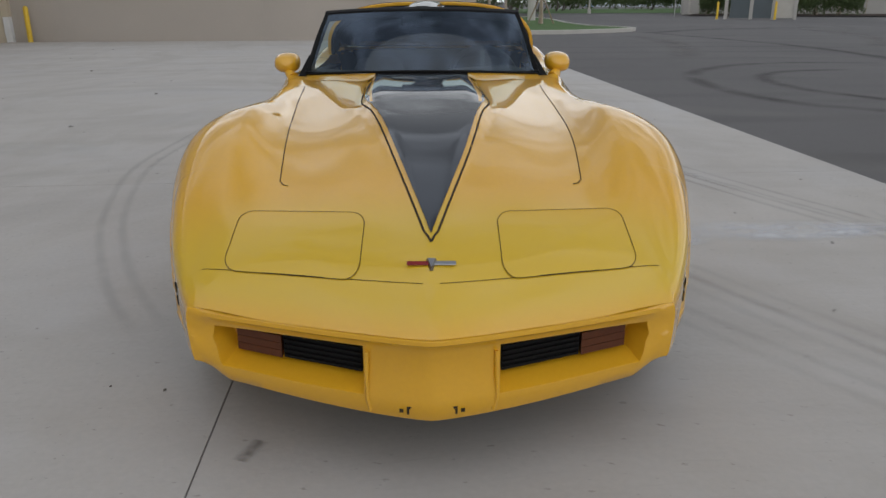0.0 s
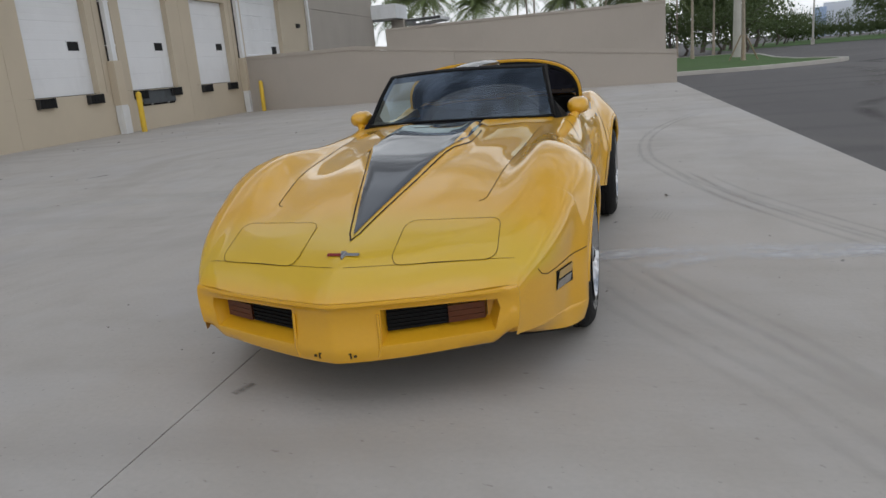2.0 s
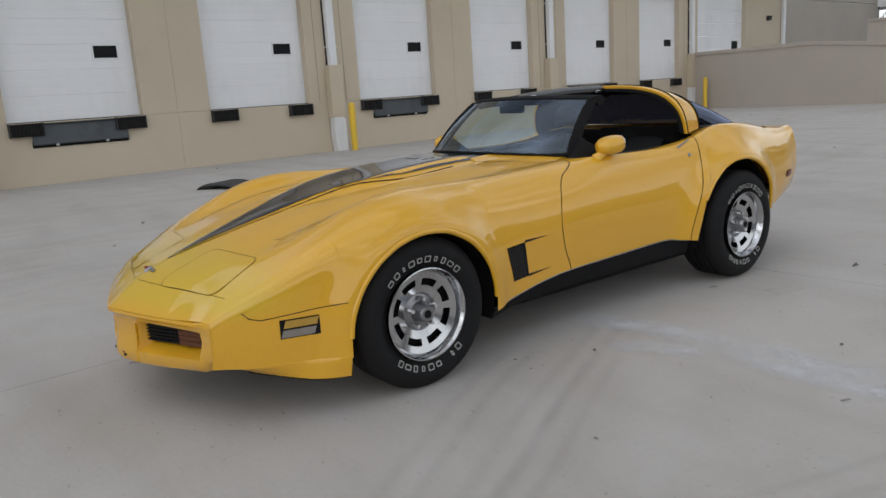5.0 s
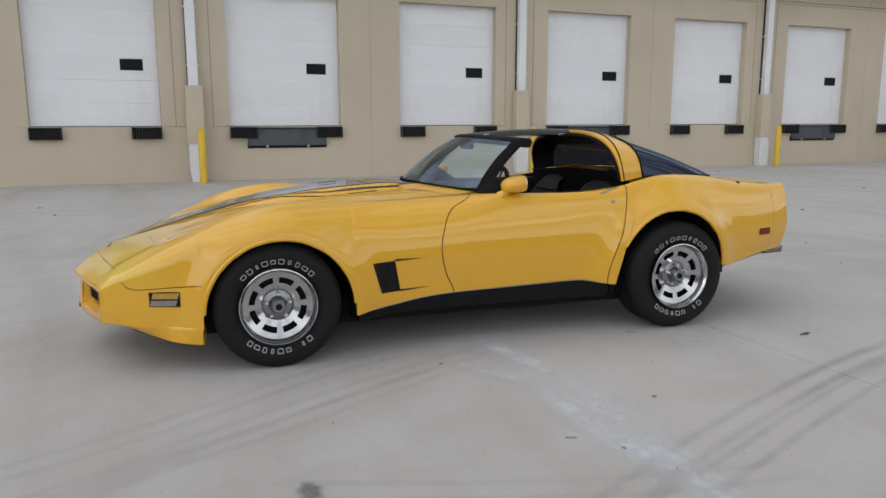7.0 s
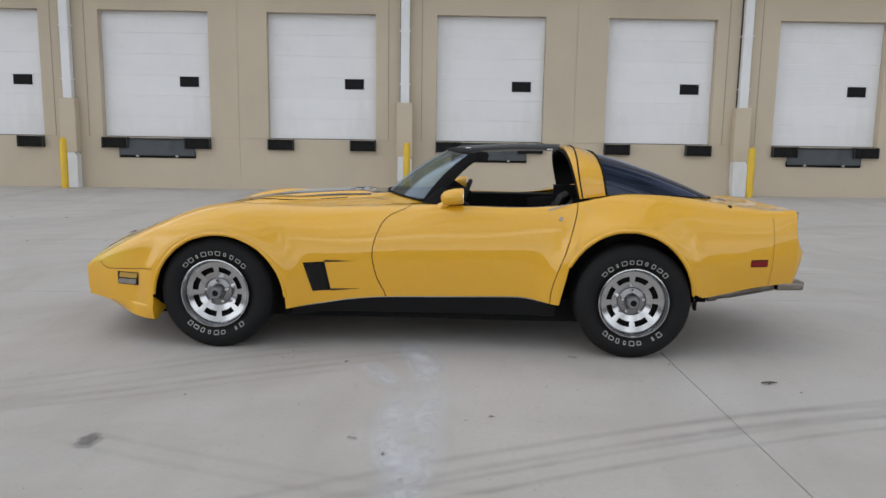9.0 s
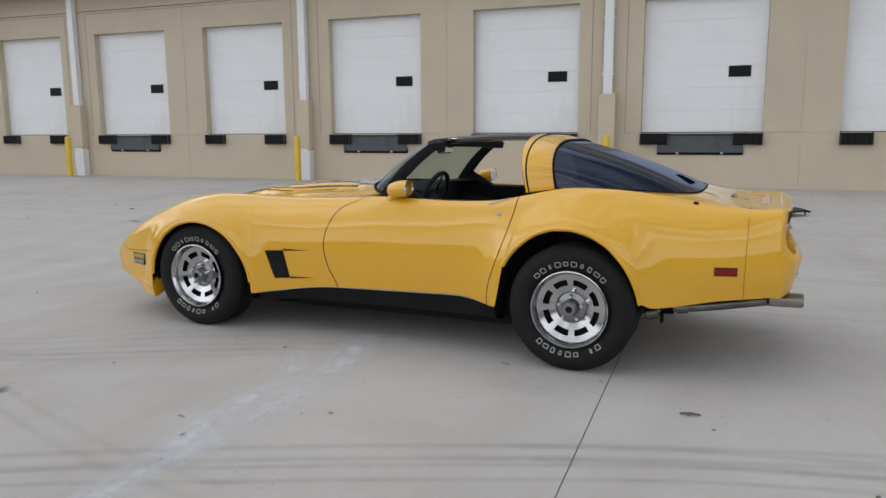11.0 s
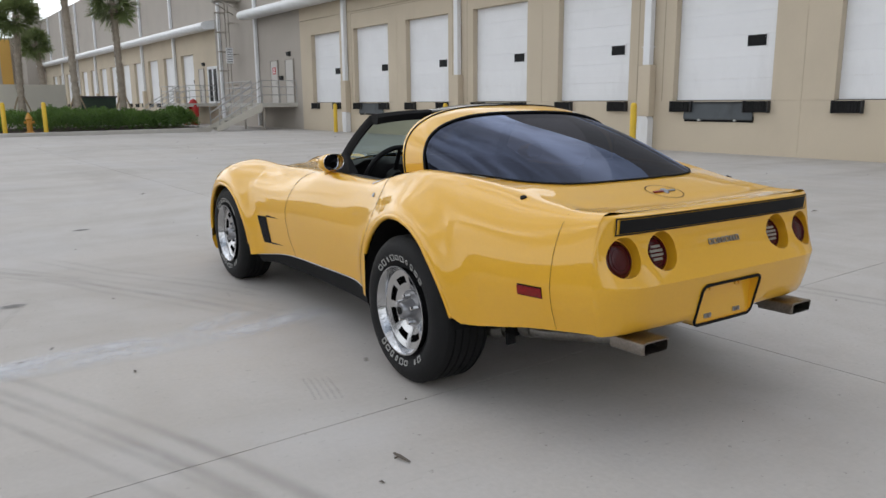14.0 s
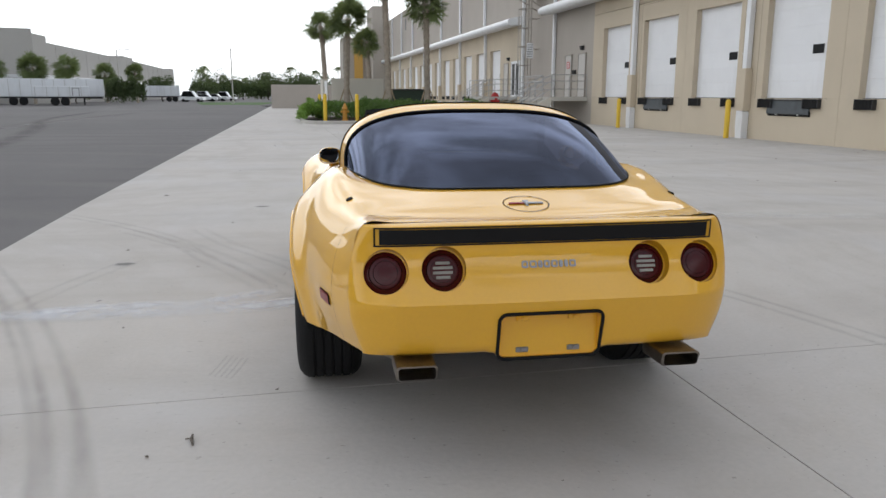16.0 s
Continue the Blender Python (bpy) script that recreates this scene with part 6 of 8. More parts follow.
# underside and exhaust
bm = bmesh.new()
box(bm, -.60, .60, -1.78, 1.0, .155, .30)
box(bm, -.36, .36, 1.0, 1.55, .20, .30)
box(bm, -.58, .58, 1.6, 2.24, .445, .47)
part("underbody", bm, MATT, car, "dark underbody")
for side in (1, -1):
    ex = bmesh.new()
    tube(ex, [(side * .56, 1.42, .27), (side * .60, 1.58, .285), (side * .56, 1.72, .33), (side * .55, 1.9, .35), (side * .465, 2.21, .392)], .028, 10)
    tube(ex, [(side * .558, 1.755, .334), (side * .556, 1.81, .340)], .037, 10)
    tube(ex, [(side * .595, 1.60, .290), (side * .578, 1.65, .302)], .036, 10)
    pipe = part("exhaust_pipe", ex, PIPE, car, "grey steel exhaust pipe with clamps", smooth=60)
    bm = bmesh.new()
    cbox(bm, min(side * .55, side * .60), max(side * .55, side * .60), 1.675, 1.69, .245, .345, .004)
    part("hanger", bm, MATT, pipe, "dark flange of the exhaust hanger")
    bm = bmesh.new()
    o, i_ = rounded(-.068, .068, -.026, .026, .012, 3), rounded(-.061, .061, -.020, .020, .009, 3)
    cx = side * .455
    quads(bm, [[(cx + x, 2.205, .394 + z) for x, z in o], [(cx + x, 2.365 - .012 * (z < 0), .398 + z) for x, z in o], [(cx + x, 2.365, .398 + z) for x, z in i_], [(cx + x, 2.22, .394 + z) for x, z in i_]], True)
    tip = part("exhaust_tip", bm, EXHAUST, pipe, "rectangular tarnished exhaust tip", smooth=30)
    bm = bmesh.new()
    bm.faces.new([bm.verts.new((cx + x, 2.2, .395 + z)) for x, z in i_])
    part("bore", bm, MATT, tip)
    bm = bmesh.new()
    cbox(bm, side * .36 - .11, side * .36 + .11, 1.70, 2.05, .355, .44, .035)
    part("muffler", bm, EXHAUST, car, "dark steel muffler")


# ---- wheels ----
def wheel(x_out, y, side, width, r=.34):
    w = pose(side * x_out, y, r, 0, 0, 0 if side > 0 else 180)
    hub_ = new("wheel")
    hub_.parent = car
    hub_.matrix_local = w
    tagged(hub_, "polished slotted alloy wheel with a white-lettered tyre")
    bm = bmesh.new()
    W = width
    prof = [(-.035, .195), (-.02, .215), (-.006, .24), (.0, .272), (-.006, .302), (-.022, .325), (-.038, .336)]
    x = -.045
    n = 5
    band = (W - .09) / n
    for k in range(n):
        prof += [(x, r), (x - band + .012, r), (x - band + .010, r - .008), (x - band + .002, r - .008)]
        x -= band
    prof += [(-W + .045, r), (-W + .022, .325), (-W + .004, .30), (-W, .27), (-W + .01, .23), (-W + .03, .195)]
    revolve(bm, prof, 56, "x")
    ty = part("tyre", bm, RUBBER, hub_, "black radial tyre with worn tread", smooth=40)
    # raised lettering as plain outlined blocks
    for c0, cnt, step in ((90, 10, 10.2), (-90, 9, 10.0)):
        for k in range(cnt):
            if cnt == 9 and k == 6:
                continue
            bm = bmesh.new()
            a = radians(c0 + (k - (cnt - 1) / 2) * step)
            hw, hh, th = radians((3.2, 3.9, 2.6, 3.5, 3.7)[k % 5]), (.0145, .012)[k % 2], .0044
            if k % 4 == 3:
                hw *= .55
            ta = th / .243

            def frame_of(w, h, c):
                w0 = w - c / .243
                return [(a - w0, .243 - h), (a + w0, .243 - h), (a + w, .243 - h + c), (a + w, .243 + h - c), (a + w0, .243 + h), (a - w0, .243 + h), (a - w, .243 + h - c), (a - w, .243 - h + c)]

            o, q = frame_of(hw, hh, .004), frame_of(max(hw - ta, .0008 / .243), hh - th, .0006)
            f = lambda pt, d: (-.0035 + d + .22 * (pt[1] - .243), pt[1] * math.cos(pt[0]), pt[1] * math.sin(pt[0]))
            quads(bm, [[f(t, -.004) for t in o], [f(t, 0) for t in o], [f(t, 0) for t in q], [f(t, -.004) for t in q]], True)
            part("sidewall_letter", bm, LETTER, ty)
    # rim
    bm = bmesh.new()
    revolve(bm, [(-.05, .19), (-.012, .196), (-.004, .204), (.002, .206), (.003, .2), (-.004, .196), (-.014, .19), (-.034, .183), (-.06, .176), (-W + .05, .172)], 56, "x")
    rim = part("rim", bm, ALLOY, hub_, "polished alloy rim", smooth=35)
    bm = bmesh.new()
    N = 80
    rads = [(.086, -.064), (.121, -.053), (.153, -.044), (.186, -.034)]
    front = [[(x, rr * math.cos(2 * math.pi * i / N), rr * math.sin(2 * math.pi * i / N)) for rr, x in rads] for i in range(N)]
    back_ = [[(x - .03, yy, zz) for x, yy, zz in row] for row in front]
    vf = [[bm.verts.new(p) for p in row] for row in front]
    vb = [[bm.verts.new(p) for p in row] for row in back_]
    for i in range(N):
        j = (i + 1) % N
        for k in range(3):
            if k == 1 and 2 <= i % 10 <= 8:
                bm.faces.new((vf[i][k], vf[j][k], vb[j][k], vb[i][k]))
                bm.faces.new((vf[i][k + 1], vb[i][k + 1], vb[j][k + 1], vf[j][k + 1]))
                if i % 10 == 2:
                    bm.faces.new((vf[i][1], vb[i][1], vb[i][2], vf[i][2]))
                if i % 10 == 8:
                    bm.faces.new((vf[j][1], vf[j][2], vb[j][2], vb[j][1]))
                continue
            bm.faces.new((vf[i][k], vf[i][k + 1], vf[j][k + 1], vf[j][k]))
    part("slotted_disc", bm, ALLOY, rim, "eight-slot polished wheel face", smooth=30)
    bm = bmesh.new()
    revolve(bm, [(-.064, .088), (-.068, .084), (-.072, .078), (-.064, .048), (-.04, .040), (-.012, .037), (-.004, .031), (-.002, .0)], 40, "x")
    part("hub_centre", bm, DULL_ALLOY, rim, "cast alloy wheel centre", smooth=35)
    for k in range(5):
        a = 2 * math.pi * (k + .25) / 5
        bm = bmesh.new()
        cyl(bm, (-.06, .064 * math.cos(a), .064 * math.sin(a)), (-.022, .064 * math.cos(a), .064 * math.sin(a)), .012, .009, 6)
        part("lug_nut", bm, CHROME, rim)
    bm = bmesh.new()
    cyl(bm, (-.003, 0, 0), (.0, 0, 0), .018, .018, 20)
    part("centre_cap", bm, MATT, rim)
    bm = bmesh.new()
    revolve(bm, [(-.09, .175), (-.09, .02)], 32, "x")
    part("brake_disc", bm, MATT, hub_, "dark brake behind the slots")


for side in (1, -1):
    wheel(.872, -1.245, side, .25)
    wheel(.872, 1.245, side, .285)


# the cabin sits a little off the middle of the body
def wheel_part(o):
    while o is not None:
        if o.name.startswith("wheel") and not o.name.startswith("wheel_"):
            return True
        o = o.parent
    return False


for o in car.children_recursive:
    if o.type == "MESH" and not wheel_part(o):
        for v in o.data.vertices:
            k = sm((v.co.y + 1.7) / 1.4) * sm((1.0 - v.co.y) / .7) * sm((v.co.z - .6) / .34)
            v.co.x -= .045 * k
        o.data.update()


# ---- marks and litter on the paving ----
def mark_material(name, color, amount, scale, patchy=0.33):
    m = bpy.data.materials.new(name)
    m.use_nodes = True
    n, l = m.node_tree.nodes, m.node_tree.links
    b = n["Principled BSDF"]
    b.inputs["Base Color"].default_value = (*color, 1)
    b.inputs["Roughness"].default_value = 0.85
    tr = n.new("ShaderNodeBsdfTransparent")
    mix = n.new("ShaderNodeMixShader")
    uv = n.new("ShaderNodeUVMap")
    sep = n.new("ShaderNodeSeparateXYZ")
    l.new(uv.outputs[0], sep.inputs[0])

    def soft(sock, lo, hi):
        a = n.new("ShaderNodeMath")
        a.operation = "PINGPONG"
        a.inputs[1].default_value = 0.5
        l.new(sock, a.inputs[0])
        r = n.new("ShaderNodeMapRange")
        r.interpolation_type = "SMOOTHSTEP"
        r.inputs["From Min"].default_value, r.inputs["From Max"].default_value = lo, hi
        l.new(a.outputs[0], r.inputs["Value"])
        return r.outputs[0]

    tc = n.new("ShaderNodeTexCoord")
    t = n.new("ShaderNodeTexNoise")
    t.inputs["Scale"].default_value, t.inputs["Detail"].default_value, t.inputs["Roughness"].default_value = scale, 6.0, 0.7
    l.new(tc.outputs["Object"], t.inputs["Vector"])
    r = n.new("ShaderNodeMapRange")
    r.inputs["From Min"].default_value, r.inputs["From Max"].default_value = patchy, 0.66
    l.new(t.outputs["Fac"], r.inputs["Value"])
    f = None
    for s in (soft(sep.outputs[0], 0.0, 0.5), soft(sep.outputs[1], 0.0, 0.12), r.outputs[0]):
        if f is None:
            f = s
        else:
            k = n.new("ShaderNodeMath")
            k.operation = "MULTIPLY"
            l.new(f, k.inputs[0])
            l.new(s, k.inputs[1])
            f = k.outputs[0]
    k = n.new("ShaderNodeMath")
    k.operation = "MULTIPLY"
    k.inputs[1].default_value = amount
    l.new(f, k.inputs[0])
    l.new(k.outputs[0], mix.inputs[0])
    l.new(tr.outputs[0], mix.inputs[1])
    l.new(b.outputs[0], mix.inputs[2])
    l.new(mix.outputs[0], n["Material Output"].inputs["Surface"])
    return m


MARK = mark_material("tyre_scuff", (0.2, 0.187, 0.172), 0.17, 3.5, 0.15)
STAIN = mark_material("dried_water_streak", (0.64, 0.66, 0.70), 0.75, 1.5)
FAINT_MARK = mark_material("faint_tyre_scuff", (0.2, 0.187, 0.172), 0.10, 3.0, 0.2)
SMEAR = mark_material("faint_pale_smear", (0.60, 0.59, 0.57), 0.4, 0.9)
BLOT = mark_material("dark_drip", (0.13, 0.122, 0.112), 0.75, 9.0)
BLOT_RIM = material("oil_blot_rim", (0.36, 0.345, 0.325), 0.85, 0, 0.2, 20, 90)
BLOT_MIDDLE = material("oil_blot_middle", (0.27, 0.258, 0.242), 0.85, 0, 0.25, 25, 90)


def spline(pts, n=8):
    out = []
    for i in range(len(pts) - 1):
        p = [Vector((*pts[max(0, min(len(pts) - 1, i + k))], 0)) for k in (-1, 0, 1, 2)]
        for j in range(n):
            t = j / n
            out.append(0.5 * (2 * p[1] + (p[2] - p[0]) * t + (2 * p[0] - 5 * p[1] + 4 * p[2] - p[3]) * t * t + (3 * p[1] - p[0] - 3 * p[2] + p[3]) * t ** 3))
    return out + [Vector((*pts[-1], 0))]


lift = [0.0012]


def paving_z(x, y):
    return fall(x + 14.25 + 0.0558 * y)


def ground_mark(name, label, pts, w, mat_, off=0.0, base=None):
    lift[0] += 0.00012
    c = spline(pts)
    bm = bmesh.new()
    uvl = bm.loops.layers.uv.new("UVMap")
    prev = None
    for i, p in enumerate(c):
        d = (c[min(i + 1, len(c) - 1)] - c[max(i - 1, 0)]).normalized()
        s = Vector((d.y, -d.x, 0))
        row = []
        for k in (-1, 0, 1):
            q = p + s * (off + k * w / 2)
            row.append((bm.verts.new((q.x, q.y, (paving_z(q.x, q.y) if base is None else base) + lift[0])), (0.5 + k / 2, i / (len(c) - 1))))
        if prev:
            for a in (0, 1):
                f = bm.faces.new((prev[a][0], prev[a + 1][0], row[a + 1][0], row[a][0]))
                for lo, (vtx, t) in zip(f.loops, (prev[a], prev[a + 1], row[a + 1], row[a])):
                    lo[uvl].uv = t
        prev = row
    ob = solid(name, bm, mat_, label, kind="structure")
    ob.visible_shadow = False


for pts, w in (
    ([(3.4, -1.6), (2.93, -.75), (2.37, .3), (1.97, 1.21), (1.75, 1.82), (1.6, 2.4), (1.4, 3.3)], .085),
    ([(4.2, -4.4), (3.38, -3.76), (2.42, -2.76), (1.52, -1.35), (1.03, -.38), (.8, .1)], -.10),
    ([(-2.34, 4.1), (-2.34, 3.08), (-2.3, 1.82), (-1.97, .49), (-1.67, -.28), (-1.39, -.84), (-1.1, -1.3)], .085),
    ([(3.3, -1.0), (2.85, -.3), (2.55, .35), (2.25, 1.0), (1.85, 2.0), (1.6, 3.0)], .07),
    ([(2.1, .86), (1.71, 1.87), (1.32, 3.22), (1.08, 4.58), (1.12, 6.51), (1.52, 8.48), (2.2, 10.4)], .085),
    ([(.8, -.6), (1.01, -1.07), (1.37, -1.65), (1.61, -2.05), (2.0, -2.9)], -.09),
    ([(2.2, -1.5), (2.42, -.85), (2.56, -.35), (2.64, .05), (2.68, .5)], -.08),
    ([(2.7, -2.9), (1.98, -2.0), (1.68, -1.4), (1.35, -.8), (1.1, -.3)], -.09),
):
    for off in (-.06, .06):
        ground_mark("tyre_mark", "faint dark tyre sweep on the concrete", pts, abs(w), MARK if w > 0 else FAINT_MARK, off)
for k in range(5):
    a = Vector((1.235 - .026 * k, .945 + .014 * k))
    ground_mark("scuff_mark", "short row of faint tread scuffs", [(a.x, a.y), (a.x + .025, a.y + .15), (a.x + .055, a.y + .29)], .022, MARK)
ground_mark("water_stain", "pale dried water streak across the concrete", [(.55, -.1), (1.15, .05), (1.6, .09), (2.1, .1), (2.7, .06), (3.3, .1)], .34, STAIN)
ground_mark("water_stain", "pale bluish smear on the concrete", [(1.0, -.25), (1.5, .02), (2.0, .04), (2.5, .12)], .26, STAIN, .1)
ground_mark("water_stain", "long pale smear on the far paving", [(-7, 2.0), (-5, 2.6), (-2.8, 2.7)], .8, SMEAR)
ground_mark("water_stain", "long pale smear on the far paving", [(-9, -3.0), (-6, -2.6), (-3, -2.9)], .6, SMEAR)
SWEEP = mark_material("lorry_tyre_sweep", (0.05, 0.047, 0.044), 0.6, 0.9)
WORN = mark_material("worn_pale_asphalt", (0.2, 0.188, 0.172), 0.6, 0.7)
for pts, w, mat_ in (
    ([(9.0, 30.0), (9.76, 25.7), (10.3, 22.4), (10.7, 20.0), (10.8, 16.8), (10.5, 13.7), (9.5, 9.0)], .7, SWEEP),
    ([(6.4, 3.5), (5.5, 4.9), (4.77, 5.6), (4.41, 6.9), (4.44, 8.6), (4.93, 10.2), (6.25, 11.7), (7.83, 12.3), (10, 12)], .5, SWEEP),
    ([(7.4, 4.0), (6.4, 5.5), (5.6, 7.2), (5.7, 9.0), (6.6, 10.2), (8.2, 10.6)], .45, SWEEP),
    ([(13.0, 17.8), (16.4, 25), (17.6, 33.7)], 1.2, WORN),
    ([(9.0, 28.3), (12, 31.5), (15, 33.2), (20, 35)], .9, SWEEP),
    ([(6.0, 14), (7.2, 18), (7.8, 22), (7.6, 26)], 1.1, WORN),
    ([(7.5, -8), (9.0, -16), (11.5, -26), (15.5, -40), (18, -60)], 1.0, SWEEP),
    ([(10.5, -6), (12.0, -18), (13.5, -32), (14, -55)], 1.4, WORN),
    ([(14, -12), (18, -24), (24, -40), (27, -62)], 1.6, WORN),
):
    ground_mark("lorry_sweep", "broad faint tyre sweep on the asphalt", pts, w, mat_, 0.0, -.014)


def blot(x, y, r, seed):
    """A roundish dried oil blot with a darker heart."""
    rng = random.Random(seed)
    ph = [rng.uniform(0, 6.28) for k in range(3)]
    t = thing("oil_spot", "round dark oil blot dried on the concrete", "oil spot", pose(x, y, 0), "oil spots")
    for nm, k, z, mat_ in (("stain_rim", 1.0, .0015, BLOT_RIM), ("stain", .84, .0025, BLOT_MIDDLE), ("stain_heart", .62, .0035, SPOT)):
        bm = bmesh.new()
        ring = []
        for i in range(28):
            a = 2 * math.pi * i / 28
            q = r * k * (1 + .14 * math.sin(2 * a + ph[0]) + .09 * math.sin(5 * a + ph[1] + k) + .05 * math.sin(9 * a + ph[2]))
            ring.append(bm.verts.new((q * math.cos(a), q * .8 * math.sin(a), z)))
        bm.faces.new(ring)
        part(nm, bm, mat_, t)


blot(2.27, -1.3, .075, 3)
blot(1.45, -4.24, .08, 4)
for x, y, w in ((2.16, -.2, .03), (2.7, 1.3, .03), (-.53, -2.11, .07), (.87, .9, .035), (-3.4, -6.2, .2), (-7.2, 5.1, .2)):
    ground_mark("oil_spot", "small dark oil drip on the concrete", [(x - w * .3, y - w * .8), (x, y), (x + w * .3, y + w * .8)], w, BLOT)

# dark filler at the bottom of the joints
bm = bmesh.new()
for a, b, c, d in ((JV - .02, JV + .02, -91, 21.9), ):
    quads(bm, [[(a, c, fall(JV) - .004), (b, c, fall(JV) - .004)], [(a, d, fall(JV) - .004), (b, d, fall(JV) - .004)]])
quads(bm, [[(v, JU - .02, fall(v) - .004), (v, JU + .02, fall(v) - .004)] for v in [0.3 + i for i in range(18)]])
solid("joint_filler", bm, SPOT, "grey filler in the sawn paving joints", kind="structure", m=YARD)

# litter
bm = bmesh.new()
for ax, ay, bx, by in ((1.26, 1.86, 1.245, 1.95),):
    tube(bm, [(ax, ay, .008), ((ax + bx) / 2 + .005, (ay + by) / 2, .012), (bx, by, .007)], [.004, .0065, .003], 6)
tube(bm, [(1.255, 1.89, .008), (1.28, 1.9, .01)], .003, 5)
solid("twig", bm, FAR_BARK, "short dark twig lying on the concrete", "twig")


def chips(n, area, size, name, label):
    bm = bmesh.new()
    x0, x1, y0, y1 = area
    for i in range(n):
        x, y = random.uniform(x0, x1), random.uniform(y0, y1)
        if abs(x) < .8 and abs(y) < 2.2:
            continue
        s, a = min(size, .011 if math.hypot(x, y * .6) < 3.4 else 1) * random.uniform(.5, 1.6), random.uniform(0, 6.28)
        z = paving_z(x, y)
        q = [(x + s * math.cos(a + k) * (1 if j % 2 else .45), y + s * math.sin(a + k) * (1 if j % 2 else .45), z + .003 + random.uniform(0, .35) * s) for j, k in enumerate((0, 1.2, 2.6, 3.9, 5.1))]
        c = bm.verts.new((x, y, z + .004 + .5 * s * random.random()))
        vs = [bm.verts.new(p) for p in q]
        for j in range(5):
            bm.faces.new((c, vs[j], vs[(j + 1) % 5]))
    solid(name, bm, FAR_BARK, label, "litter", kind="stuff")


chips(60, (-4, 3.2, -5, 5), .011, "leaf_litter", "tiny dry leaf scraps scattered over the paving")
chips(150, (-13, 3.2, -22, 20), .03, "dry_leaves", "dry leaves scattered over the far paving")


# the two roof panels taken off the car, lying on the paving
def roof_panel(m, label):
    t = thing("roof_panel", label, "car roof panel", m, "removed roof panels")
    L, W = .80, .52
    f = lambda u, v: (W * (u - .5), L * (v - .5), .035 + .075 * math.sin(math.pi * (.08 + .84 * v)) - .06 * (u - .35) ** 2 * 2)
    bm = bmesh.new()
    quads(bm, [[f(i / 8, j / 12) for i in range(9)] for j in range(13)])
    g = part("panel", bm, STOOL, t, "dark smoked roof panel", smooth=60)
    md = g.modifiers.new("thickness", "SOLIDIFY")
    md.thickness = .012
    bm = bmesh.new()
    rim = [f(i / 8, 0) for i in range(9)] + [f(1, j / 12) for j in range(1, 13)] + [f(1 - i / 8, 1) for i in range(1, 9)] + [f(0, 1 - j / 12) for j in range(1, 12)]
    tube(bm, rim, .014, 6, closed=True)
    part("frame", bm, MATT, t, "black edge frame")
    for u, v in ((.08, .06), (.92, .06), (.08, .94), (.92, .94)):
        bm = bmesh.new()
        p = Vector(f(u, v))
        cyl(bm, p, (p.x, p.y, -.002), .012, n=8)
        part("latch_pin", bm, MATT, t)


roof_panel(pose(-8.62, 1.55, paving_z(-8.6, 1.5), 0, 0, -62), "smoked roof panel with a black frame lying on concrete")
roof_panel(pose(-8.05, 2.3, paving_z(-8.0, 2.3), 4, 0, -48), "second smoked roof panel lying beside the first")


# ---- greenery ----
def leaf(bm, p, d, n, L, W):
    """A folded leaf from p along d."""
    s = d.cross(n).normalized() * W / 2
    m = p + d * L * .5 + n * L * .06
    a, b, c, e = bm.verts.new(p), bm.verts.new(m - s), bm.verts.new(p + d * L - n * L * .05), bm.verts.new(m + s)
    k = bm.verts.new(m - n * W * .15)
    bm.faces.new((a, b, k))
    bm.faces.new((b, c, k))
    bm.faces.new((c, e, k))
    bm.faces.new((e, a, k))


def rnd_dir(rng):
    while True:
        v = Vector((rng.uniform(-1, 1), rng.uniform(-1, 1), rng.uniform(-1, 1)))
        if .1 < v.length < 1:
            return v.normalized()


